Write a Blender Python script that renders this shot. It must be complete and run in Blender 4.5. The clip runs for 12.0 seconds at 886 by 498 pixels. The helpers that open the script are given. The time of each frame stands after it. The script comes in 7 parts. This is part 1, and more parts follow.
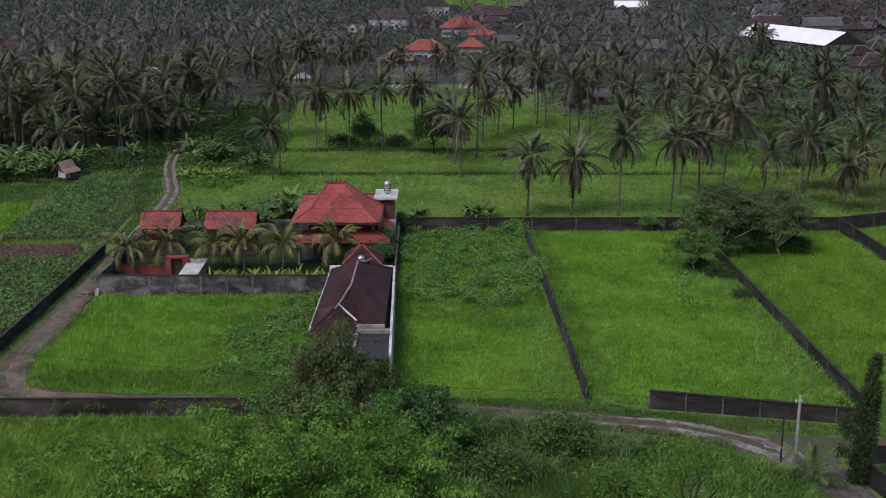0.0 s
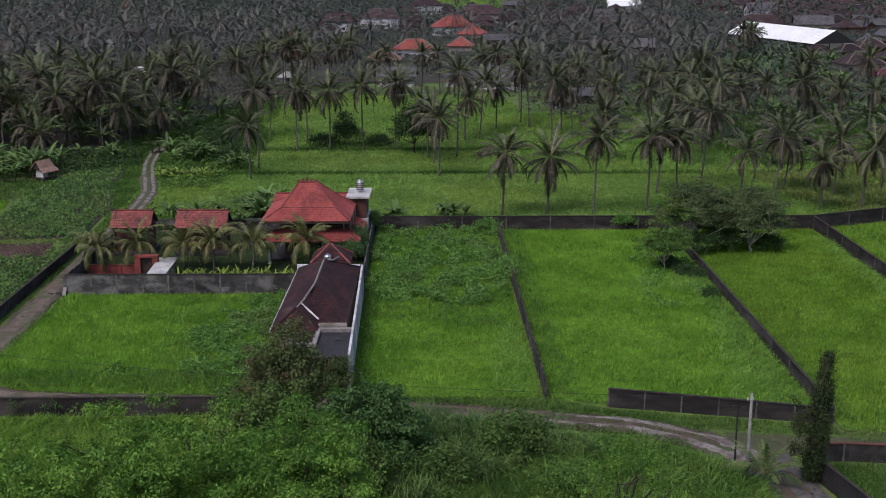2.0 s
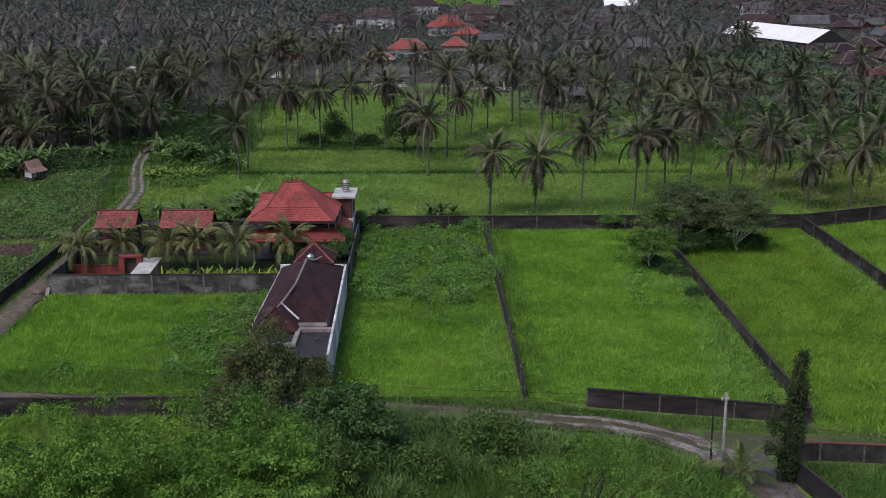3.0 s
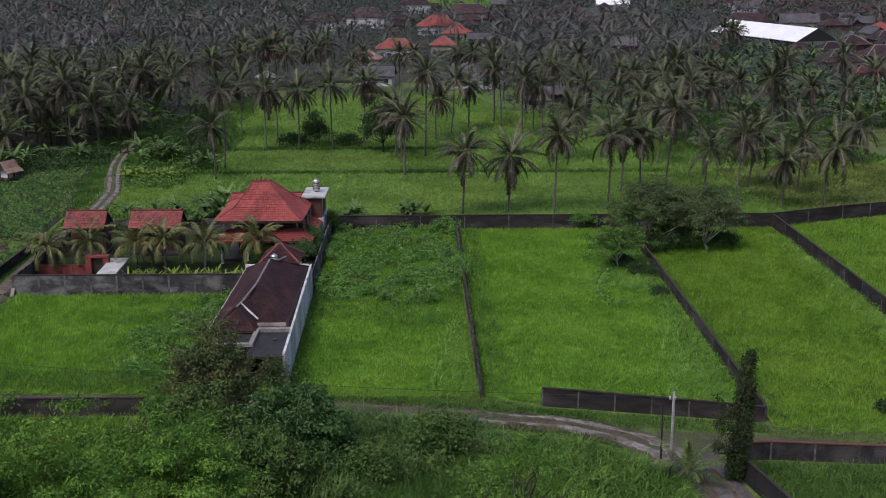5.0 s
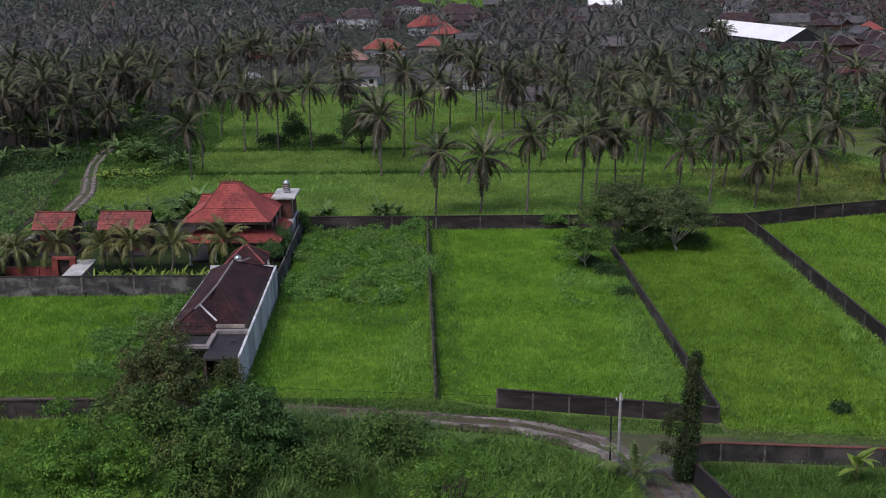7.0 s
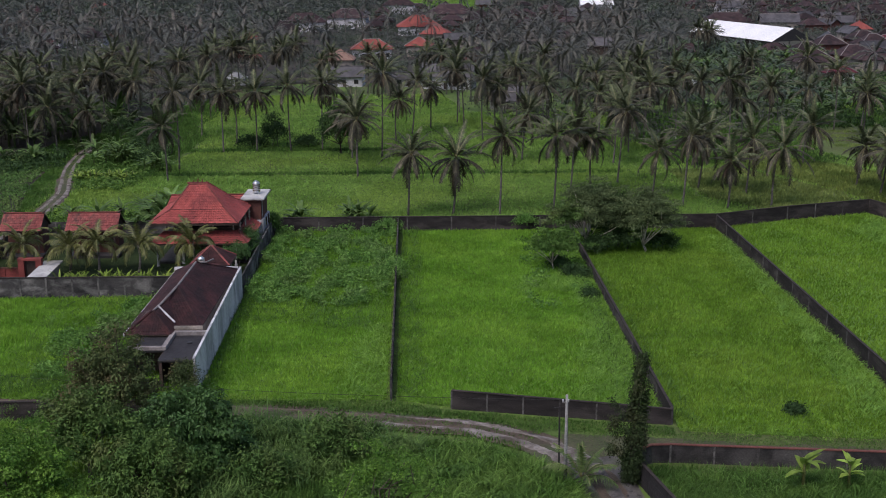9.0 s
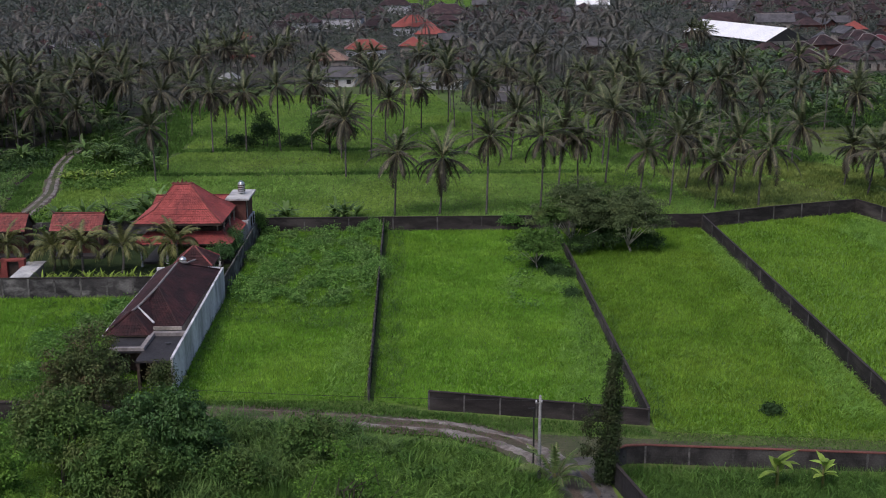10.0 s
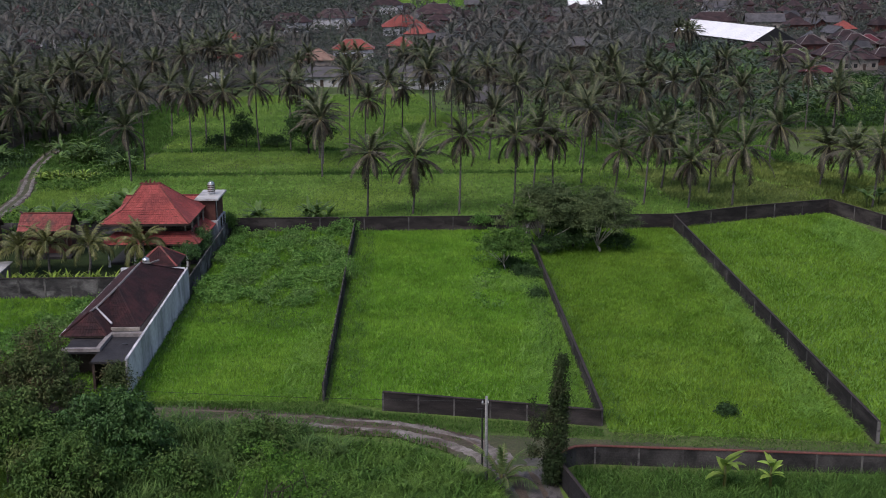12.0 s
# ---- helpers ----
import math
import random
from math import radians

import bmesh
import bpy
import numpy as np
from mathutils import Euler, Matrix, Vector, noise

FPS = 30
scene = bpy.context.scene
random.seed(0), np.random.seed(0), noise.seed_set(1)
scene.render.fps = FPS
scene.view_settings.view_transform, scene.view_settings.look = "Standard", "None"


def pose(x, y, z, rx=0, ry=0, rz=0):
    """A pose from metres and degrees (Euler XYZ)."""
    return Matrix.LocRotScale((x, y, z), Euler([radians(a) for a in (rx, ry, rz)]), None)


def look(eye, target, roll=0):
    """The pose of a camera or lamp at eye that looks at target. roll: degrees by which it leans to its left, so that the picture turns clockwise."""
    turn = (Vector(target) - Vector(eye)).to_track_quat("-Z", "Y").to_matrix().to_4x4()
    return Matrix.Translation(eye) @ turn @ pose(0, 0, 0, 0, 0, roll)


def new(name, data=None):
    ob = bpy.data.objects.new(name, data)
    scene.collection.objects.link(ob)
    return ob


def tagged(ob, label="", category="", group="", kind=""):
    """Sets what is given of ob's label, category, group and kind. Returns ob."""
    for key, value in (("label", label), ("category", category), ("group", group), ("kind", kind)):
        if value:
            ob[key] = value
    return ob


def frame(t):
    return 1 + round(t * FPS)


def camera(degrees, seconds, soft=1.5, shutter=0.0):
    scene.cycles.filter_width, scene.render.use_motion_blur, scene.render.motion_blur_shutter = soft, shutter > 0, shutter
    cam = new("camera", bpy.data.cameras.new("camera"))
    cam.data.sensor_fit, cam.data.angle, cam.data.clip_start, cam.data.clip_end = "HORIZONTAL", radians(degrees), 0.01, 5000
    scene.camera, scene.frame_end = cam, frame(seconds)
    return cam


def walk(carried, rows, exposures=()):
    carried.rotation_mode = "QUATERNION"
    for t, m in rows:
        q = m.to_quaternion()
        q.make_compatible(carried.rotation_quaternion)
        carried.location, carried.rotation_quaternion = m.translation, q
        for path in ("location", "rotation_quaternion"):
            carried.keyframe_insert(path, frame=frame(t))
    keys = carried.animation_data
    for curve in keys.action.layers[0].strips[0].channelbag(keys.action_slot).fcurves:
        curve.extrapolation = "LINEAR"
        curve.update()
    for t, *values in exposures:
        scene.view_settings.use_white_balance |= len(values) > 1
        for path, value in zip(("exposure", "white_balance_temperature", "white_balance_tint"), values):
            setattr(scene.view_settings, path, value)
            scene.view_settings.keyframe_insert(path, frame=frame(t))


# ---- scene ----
cam = camera(40.6, 12.0, soft=1.0)
METRES, EYE, TILT, LEAN, TURN = 24.0, 41.1, -2.92, 1.81, -0.29
ROWS = [
    (0.0, 0.0, 0.0, 0.0, 0.35, -11.18, -1.76),
    (0.5, 0.0383, 0.0044, -0.0012, 0.34, -11.19, -1.75),
    (1.0, 0.0773, 0.0073, -0.0021, 0.33, -11.2, -1.72),
    (1.5, 0.1176, 0.011, -0.0028, 0.32, -11.2, -1.69),
    (2.0, 0.1585, 0.0147, -0.0032, 0.3, -11.2, -1.66),
    (2.5, 0.2001, 0.017, -0.003, 0.29, -11.2, -1.62),
    (3.0, 0.2415, 0.0203, -0.003, 0.28, -11.2, -1.6),
    (5.0, 0.4098, 0.0315, -0.0014, 0.2, -11.22, -1.46),
    (5.5, 0.4521, 0.0337, -0.0001, 0.19, -11.22, -1.44),
    (6.0, 0.4942, 0.0363, 0.0013, 0.17, -11.21, -1.42),
    (6.5, 0.5368, 0.0377, 0.0036, 0.15, -11.21, -1.39),
    (7.0, 0.5792, 0.0398, 0.0061, 0.13, -11.21, -1.38),
    (9.0, 0.7465, 0.0503, 0.0128, 0.04, -11.21, -1.35),
    (9.5, 0.7883, 0.0531, 0.0145, 0.02, -11.21, -1.34),
    (10.0, 0.83, 0.0556, 0.0156, -0.0, -11.21, -1.33),
    (10.5, 0.8718, 0.0581, 0.0164, -0.02, -11.21, -1.33),
    (11.0, 0.9135, 0.0615, 0.017, -0.04, -11.21, -1.32),
    (11.5, 0.9554, 0.0649, 0.0179, -0.06, -11.21, -1.31),
    (12.0, 0.9971, 0.0686, 0.0182, -0.08, -11.21, -1.31),
]
walk(cam, [(t, pose(0, 0, EYE, TILT, LEAN, TURN) @ pose(METRES * x, METRES * y, METRES * z, 90 + pitch, roll, yaw)) for t, x, y, z, yaw, pitch, roll in ROWS], exposures=[(0.0, 0.42, 6300, 18), (12.0, 0.42, 6300, 18)])

# ---- light ----
SUN_EL, SUN_ROT = radians(58), radians(215)
world = bpy.data.worlds.new("sky")
scene.world = world
world.use_nodes = True
wt = world.node_tree
sky = wt.nodes.new("ShaderNodeTexSky")
sky.sky_type, sky.sun_disc = "NISHITA", False
sky.sun_elevation, sky.sun_rotation = SUN_EL, SUN_ROT
sky.air_density, sky.dust_density, sky.ozone_density = 1.2, 3.0, 1.0
wt.links.new(sky.outputs[0], wt.nodes["Background"].inputs[0])
wt.nodes["Background"].inputs[1].default_value = 0.112
sun_data = bpy.data.lights.new("sun", "SUN")
sun_data.energy, sun_data.angle, sun_data.color = 1.8, radians(28), (1.0, 0.96, 0.9)
sun = new("sun", sun_data)
sun_way = Vector((math.sin(SUN_ROT) * math.cos(SUN_EL), math.cos(SUN_ROT) * math.cos(SUN_EL), math.sin(SUN_EL)))
sun.matrix_world = look(sun_way * 300, (0, 0, 0))

# ---- materials ----
MATS = {}


def surface(name, dark, light, scale=0.5, grain=6.0, rough=0.85, bump=0.25, island=0.0, thing=0.0, leaf=0.0, metal=0.0,
            third=None, third_scale=0.06, spec=0.3, stretch=(1, 1, 1), world_space=False):
    """Two colours mixed by a broad noise, a fine grain on top, wear by pieces and things; leaf: how much light goes through."""
    m = bpy.data.materials.new(name)
    m.use_nodes = True
    nt = m.node_tree
    nd, ln = nt.nodes, nt.links
    b = nd["Principled BSDF"]
    if world_space:
        tc = nd.new("ShaderNodeNewGeometry").outputs["Position"]
    else:
        tc = nd.new("ShaderNodeTexCoord").outputs["Object"]
    mp = nd.new("ShaderNodeMapping")
    mp.inputs["Scale"].default_value = stretch
    ln.new(tc, mp.inputs[0])

    def noise_at(s, detail=5.0, distort=0.0):
        n = nd.new("ShaderNodeTexNoise")
        n.inputs["Scale"].default_value, n.inputs["Detail"].default_value, n.inputs["Distortion"].default_value = s, detail, distort
        ln.new(mp.outputs[0], n.inputs["Vector"])
        return n.outputs[0]

    def ramp(fac, lo, hi):
        r = nd.new("ShaderNodeMapRange")
        r.inputs[1].default_value, r.inputs[2].default_value = lo, hi
        ln.new(fac, r.inputs[0])
        return r.outputs[0]

    def mix(fac, a, c, kind="MIX"):
        x = nd.new("ShaderNodeMix")
        x.data_type, x.blend_type = "RGBA", kind
        for sock, val in ((x.inputs[0], fac), (x.inputs[6], a), (x.inputs[7], c)):
            if hasattr(val, "is_linked"):
                ln.new(val, sock)
            elif isinstance(val, (tuple, list)):
                sock.default_value = (*val[:3], 1)
            else:
                sock.default_value = val
        return x.outputs[2]

    col = mix(ramp(noise_at(scale, 5, 0.6), 0.35, 0.65), dark, light)
    if third:
        col = mix(ramp(noise_at(third_scale, 4, 0.3), 0.48, 0.66), col, third)
    fine = noise_at(grain, 6)
    hsv = nd.new("ShaderNodeHueSaturation")
    ln.new(col, hsv.inputs["Color"])
    val = nd.new("ShaderNodeMapRange")
    val.inputs[1].default_value, val.inputs[2].default_value, val.inputs[3].default_value, val.inputs[4].default_value = 0.25, 0.75, 0.72, 1.28
    ln.new(fine, val.inputs[0])
    v = val.outputs[0]

    def times(v, rnd, amount):
        r = nd.new("ShaderNodeMapRange")
        r.inputs[3].default_value, r.inputs[4].default_value = 1 - amount, 1 + amount
        ln.new(rnd, r.inputs[0])
        x = nd.new("ShaderNodeMath")
        x.operation = "MULTIPLY"
        ln.new(v, x.inputs[0])
        ln.new(r.outputs[0], x.inputs[1])
        return x.outputs[0]

    if island:
        v = times(v, nd.new("ShaderNodeNewGeometry").outputs["Random Per Island"], island)
    if thing:
        v = times(v, nd.new("ShaderNodeObjectInfo").outputs["Random"], thing)
    ln.new(v, hsv.inputs["Value"])
    ln.new(hsv.outputs[0], b.inputs["Base Color"])
    b.inputs["Roughness"].default_value, b.inputs["Metallic"].default_value = rough, metal
    b.inputs["Specular IOR Level"].default_value = 0.4 * spec if leaf else spec
    if bump:
        bp = nd.new("ShaderNodeBump")
        bp.inputs["Strength"].default_value, bp.inputs["Distance"].default_value = bump, 0.6 / grain
        ln.new(fine, bp.inputs["Height"])
        ln.new(bp.outputs[0], b.inputs["Normal"])
    if leaf:
        tr = nd.new("ShaderNodeBsdfTranslucent")
        ln.new(hsv.outputs[0], tr.inputs[0])
        mx = nd.new("ShaderNodeMixShader")
        mx.inputs[0].default_value = leaf
        ln.new(b.outputs[0], mx.inputs[1])
        ln.new(tr.outputs[0], mx.inputs[2])
        ln.new(mx.outputs[0], nd["Material Output"].inputs[0])
    MATS[name] = m
    return m


M_GROUND = surface("grassy_earth", (0.05, 0.085, 0.018), (0.08, 0.13, 0.024), 0.25, 3.0, 0.95, 0.6, third=(0.06, 0.07, 0.026), third_scale=0.03)
# lawn colour is lowered to carry the shade of the garden palms
M_LAWN = surface("lawn_with_shade_colour", (0.014, 0.024, 0.008), (0.025, 0.039, 0.013), 0.5, 5.0, 0.95, 0.5, spec=0.1)
M_RICE = surface("grass_blades_lush", (0.129, 0.27, 0.029), (0.16, 0.316, 0.033), 0.16, 1.1, 0.6, 0, island=0.36, leaf=0.4,
                 third=(0.178, 0.322, 0.037), third_scale=0.07, world_space=True)
M_RICE_OLIVE = surface("grass_blades_olive_green", (0.12, 0.226, 0.024), (0.15, 0.27, 0.028), 0.16, 1.1, 0.6, 0, island=0.38, leaf=0.4,
                       third=(0.165, 0.275, 0.032), third_scale=0.07, world_space=True)
M_MEADOW = surface("grass_blades_meadow", (0.095, 0.195, 0.027), (0.14, 0.255, 0.036), 0.25, 1.1, 0.6, 0, island=0.4, leaf=0.35,
                   third=(0.16, 0.235, 0.045), third_scale=0.1, world_space=True)
M_TURF = surface("short_under_grass", (0.075, 0.16, 0.022), (0.115, 0.225, 0.03), 0.5, 2.4, 0.9, 0.8, third=(0.06, 0.12, 0.022), third_scale=0.35, world_space=True)
M_VERGE = surface("grass_blades_verge", (0.05, 0.112, 0.022), (0.088, 0.168, 0.034), 0.3, 1.4, 0.6, 0, island=0.42, leaf=0.33, world_space=True)
M_RICE_FAR = surface("grass_blades_field", (0.145, 0.258, 0.053), (0.195, 0.325, 0.07), 0.12, 0.9, 0.6, 0, island=0.24, leaf=0.4,
                     third=(0.205, 0.315, 0.062), third_scale=0.04, world_space=True)
M_WEED = surface("grass_blades_rank", (0.05, 0.11, 0.022), (0.085, 0.16, 0.034), 0.3, 1.6, 0.6, 0, island=0.42, leaf=0.3, world_space=True)
M_DRYGRASS = surface("grass_blades_olive", (0.115, 0.165, 0.045), (0.165, 0.21, 0.06), 0.2, 1.0, 0.7, 0, island=0.3, leaf=0.25, world_space=True)
M_YELLOW = surface("grass_blades_ripe", (0.1, 0.15, 0.035), (0.15, 0.19, 0.045), 0.2, 1.0, 0.7, 0, island=0.3, leaf=0.25, world_space=True)
M_BROADLEAF = surface("broadleaf_weed", (0.072, 0.165, 0.034), (0.132, 0.25, 0.056), 0.4, 2.0, 0.62, 0, island=0.38, leaf=0.32, third=(0.11, 0.18, 0.055), third_scale=0.12)
M_CROP = surface("crop_leaves", (0.058, 0.122, 0.034), (0.112, 0.198, 0.056), 0.25, 2.0, 0.65, 0, island=0.35, leaf=0.25, spec=0.2, third=(0.105, 0.158, 0.05), third_scale=0.07)
M_SOIL = surface("tilled_soil", (0.022, 0.018, 0.013), (0.042, 0.033, 0.024), 0.6, 4.0, 0.95, 0.8)
M_ROAD = surface("dirt_road", (0.045, 0.034, 0.025), (0.08, 0.06, 0.046), 0.45, 5.0, 0.9, 0.6, third=(0.04, 0.06, 0.02), third_scale=0.2)
M_RUT = surface("gravel_wheel_track", (0.095, 0.082, 0.073), (0.2, 0.18, 0.167), 0.8, 6.0, 0.85, 0.7, third=(0.06, 0.048, 0.038), third_scale=0.55)
M_REDSOIL = surface("reddish_bare_earth", (0.085, 0.032, 0.026), (0.14, 0.055, 0.044), 0.6, 5.0, 0.95, 0.6)
M_CONC = surface("weathered_concrete", (0.02, 0.019, 0.02), (0.056, 0.053, 0.052), 0.5, 5.0, 0.9, 0.5, third=(0.14, 0.136, 0.132), third_scale=0.42, thing=0.25, stretch=(1, 1, 1.6), world_space=True)
M_DARKWALL = surface("mouldy_dark_plaster", (0.0105, 0.0085, 0.0088), (0.024, 0.0198, 0.0198), 0.5, 7.0, 0.9, 0.5, third=(0.05, 0.043, 0.041), third_scale=0.22, thing=0.3, stretch=(1, 1, 2.6), world_space=True)
M_WETWALL = surface("damp_grey_plaster", (0.017, 0.0155, 0.0155), (0.036, 0.033, 0.032), 0.8, 7.0, 0.9, 0.5, third=(0.06, 0.056, 0.054), third_scale=0.4, thing=0.2, world_space=True)
M_POST = surface("grey_cement", (0.03, 0.028, 0.028), (0.1, 0.096, 0.092), 1.2, 9.0, 0.9, 0.4, thing=0.4, world_space=True)
M_COPING = surface("brown_stained_coping", (0.016, 0.0125, 0.012), (0.034, 0.027, 0.025), 1.0, 8.0, 0.9, 0.4, world_space=True)
M_TERRA = surface("terracotta_paint", (0.135, 0.03, 0.026), (0.2, 0.046, 0.039), 0.8, 8.0, 0.85, 0.3, third=(0.1, 0.026, 0.022), third_scale=0.5)
M_TILE = surface("red_clay_tiles", (0.215, 0.043, 0.038), (0.29, 0.064, 0.056), 0.5, 5.0, 0.75, 0.3, island=0.16, third=(0.185, 0.041, 0.038), third_scale=0.3)
M_TILE_OLD = surface("dark_brown_clay_tiles", (0.0135, 0.0055, 0.0068), (0.026, 0.0087, 0.0098), 0.7, 5.0, 0.85, 0.3, island=0.3, third=(0.043, 0.0135, 0.014), third_scale=0.5)
M_TILE_FAR = surface("aged_red_roofing", (0.012, 0.0078, 0.0096), (0.031, 0.0162, 0.0178), 0.5, 3.0, 0.85, 0.3, thing=0.5, third=(0.042, 0.026, 0.026), third_scale=0.3)
M_TILE_BRIGHT = surface("bright_orange_roofing", (0.15, 0.035, 0.03), (0.21, 0.055, 0.043), 0.4, 3.0, 0.8, 0.3)
M_SHEET = surface("grey_roof_sheet", (0.03, 0.028, 0.031), (0.065, 0.062, 0.066), 0.4, 4.0, 0.6, 0.3, thing=0.3)
M_WHITEROOF = surface("white_coated_sheet", (0.6, 0.6, 0.61), (0.68, 0.68, 0.69), 0.1, 2.0, 0.5, 0.1)
M_WHITE = surface("stained_white_paint", (0.35, 0.345, 0.365), (0.49, 0.485, 0.51), 0.4, 6.0, 0.8, 0.2, third=(0.25, 0.25, 0.26), third_scale=0.5, stretch=(1, 1, 0.35))
M_CREAM = surface("cream_plaster", (0.17, 0.15, 0.13), (0.27, 0.24, 0.21), 0.8, 6.0, 0.85, 0.2)
M_RIDGE = surface("pale_mortar_ridge", (0.13, 0.115, 0.112), (0.22, 0.2, 0.195), 1.0, 6.0, 0.85, 0.3)
M_RIDGE_RED = surface("red_ridge_caps", (0.085, 0.024, 0.021), (0.145, 0.037, 0.031), 1.0, 6.0, 0.85, 0.3, island=0.25)
M_SLATE = surface("dark_flat_roof_felt", (0.014, 0.013, 0.0145), (0.026, 0.024, 0.026), 0.8, 6.0, 0.75, 0.3)
M_BRICK = surface("brown_brick_wall", (0.06, 0.024, 0.02), (0.1, 0.04, 0.032), 1.0, 9.0, 0.9, 0.4)
# timber brown, also put on parts that stand in for shade under roofs
M_DARK = surface("dark_timber_and_shade", (0.03, 0.02, 0.016), (0.055, 0.038, 0.03), 1.0, 8.0, 0.7, 0.3)
M_GLASS = surface("dark_window_glass", (0.015, 0.017, 0.02), (0.025, 0.028, 0.03), 0.5, 2.0, 0.12, 0, spec=0.5)
M_STEEL = surface("stainless_steel", (0.6, 0.6, 0.6), (0.7, 0.7, 0.7), 1.0, 8.0, 0.28, 0.05, metal=1.0)
M_ORANGE = surface("orange_band", (0.05, 0.026, 0.016), (0.09, 0.05, 0.03), 1.0, 8.0, 0.6, 0.1)
M_BLACK = surface("black_metal", (0.012, 0.012, 0.013), (0.025, 0.025, 0.026), 1.0, 8.0, 0.5, 0.1)
M_TRUNK = surface("palm_trunk_bark", (0.048, 0.043, 0.039), (0.125, 0.115, 0.105), 1.2, 7.0, 0.9, 0.6, thing=0.45, stretch=(1, 1, 4))
M_BARK = surface("grey_brown_bark", (0.03, 0.024, 0.019), (0.07, 0.058, 0.047), 1.5, 9.0, 0.9, 0.6, stretch=(1, 1, 0.4))
M_PALE_BARK = surface("pale_smooth_bark", (0.3, 0.27, 0.24), (0.48, 0.45, 0.41), 1.5, 9.0, 0.85, 0.4, stretch=(1, 1, 0.4))
M_FROND = surface("palm_fronds", (0.035, 0.033, 0.024), (0.084, 0.077, 0.053), 0.5, 2.0, 0.48, 0, island=0.45, thing=0.25, leaf=0.2, spec=0.45)
M_RIB = surface("palm_midribs", (0.085, 0.082, 0.035), (0.16, 0.145, 0.07), 0.5, 3.0, 0.5, 0, thing=0.3)
M_LANE_TRACK = surface("packed_earth_track", (0.068, 0.051, 0.04), (0.128, 0.101, 0.081), 0.5, 6.0, 0.9, 0.6, third=(0.05, 0.058, 0.027), third_scale=0.45)
M_TILLED = surface("red_brown_tilled_soil", (0.05, 0.03, 0.023), (0.085, 0.054, 0.042), 0.5, 3.0, 0.95, 0.8)
M_SLABTOP = surface("pale_concrete_slab", (0.3, 0.3, 0.3), (0.42, 0.42, 0.41), 0.6, 6.0, 0.85, 0.3, third=(0.22, 0.22, 0.22), third_scale=0.4)
M_FROND_G = surface("fresh_palm_fronds", (0.05, 0.085, 0.028), (0.11, 0.155, 0.05), 0.5, 2.0, 0.5, 0, island=0.3, leaf=0.25)
M_GRAVEL = surface("wet_grey_gravel", (0.045, 0.041, 0.04), (0.1, 0.094, 0.092), 0.7, 6.0, 0.85, 0.7, third=(0.05, 0.055, 0.03), third_scale=0.35)
M_CONCPOLE = surface("pale_concrete_pole", (0.13, 0.13, 0.128), (0.22, 0.22, 0.215), 1.2, 8.0, 0.85, 0.3)
M_PATH = surface("trodden_grassy_earth", (0.035, 0.045, 0.018), (0.065, 0.062, 0.035), 0.5, 4.0, 0.95, 0.6)
M_REED = surface("reed_blades", (0.062, 0.132, 0.024), (0.11, 0.196, 0.04), 0.3, 1.6, 0.6, 0, island=0.45, leaf=0.33, world_space=True)
M_LODGED = surface("grass_blades_lodged", (0.125, 0.25, 0.04), (0.185, 0.33, 0.062), 0.3, 1.5, 0.55, 0, island=0.3, leaf=0.35, world_space=True)
M_FROND_Y = surface("yellowing_palm_fronds", (0.068, 0.082, 0.026), (0.15, 0.152, 0.05), 0.5, 2.0, 0.45, 0, island=0.35, leaf=0.25, spec=0.6)
M_FROND_TOP = surface("green_palm_fronds", (0.038, 0.048, 0.023), (0.09, 0.108, 0.052), 0.5, 2.0, 0.48, 0, island=0.45, thing=0.25, leaf=0.24, spec=0.45)
# far crowns: distance haze is painted in as a greyer, bluer base colour
M_FROND_FAR = surface("haze_greyed_palm_fronds", (0.04, 0.042, 0.036), (0.084, 0.086, 0.069), 0.3, 2.0, 0.45, 0, island=0.35, leaf=0.2, spec=0.85,
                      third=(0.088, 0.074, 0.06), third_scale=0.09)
M_REED_TALL = surface("arching_green_reeds", (0.055, 0.112, 0.03), (0.112, 0.18, 0.052), 0.3, 1.6, 0.6, 0, island=0.4, leaf=0.35, world_space=True)
M_MIDGREEN = surface("soft_green_leaves", (0.04, 0.085, 0.02), (0.082, 0.145, 0.036), 0.5, 2.0, 0.6, 0, island=0.25, leaf=0.24, third=(0.085, 0.11, 0.035), third_scale=0.3)
M_TILE_WORN = surface("worn_red_clay_tiles", (0.16, 0.04, 0.037), (0.235, 0.065, 0.058), 0.6, 5.0, 0.8, 0.3, island=0.25, third=(0.085, 0.04, 0.034), third_scale=0.7)
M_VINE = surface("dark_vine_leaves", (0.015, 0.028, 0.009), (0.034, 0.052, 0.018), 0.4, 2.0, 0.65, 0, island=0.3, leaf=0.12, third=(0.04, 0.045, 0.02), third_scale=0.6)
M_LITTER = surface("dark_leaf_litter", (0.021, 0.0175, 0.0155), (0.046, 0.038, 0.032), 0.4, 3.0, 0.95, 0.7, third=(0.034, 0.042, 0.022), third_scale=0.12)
M_CANOPY = surface("grey_green_leaves", (0.054, 0.08, 0.034), (0.105, 0.14, 0.06), 0.3, 2.0, 0.62, 0, island=0.22, leaf=0.24, spec=0.2)
M_CRIMSON = surface("crimson_roofing", (0.055, 0.009, 0.015), (0.09, 0.014, 0.023), 0.4, 3.0, 0.75, 0.2)
M_TILE_MAROON = surface("maroon_clay_tiles", (0.024, 0.0085, 0.0095), (0.046, 0.0155, 0.016), 0.6, 5.0, 0.85, 0.3, island=0.32)
M_DRYFROND = surface("dead_palm_fronds", (0.036, 0.026, 0.021), (0.085, 0.062, 0.046), 0.6, 2.0, 0.85, 0, island=0.4, thing=0.3, leaf=0.1)
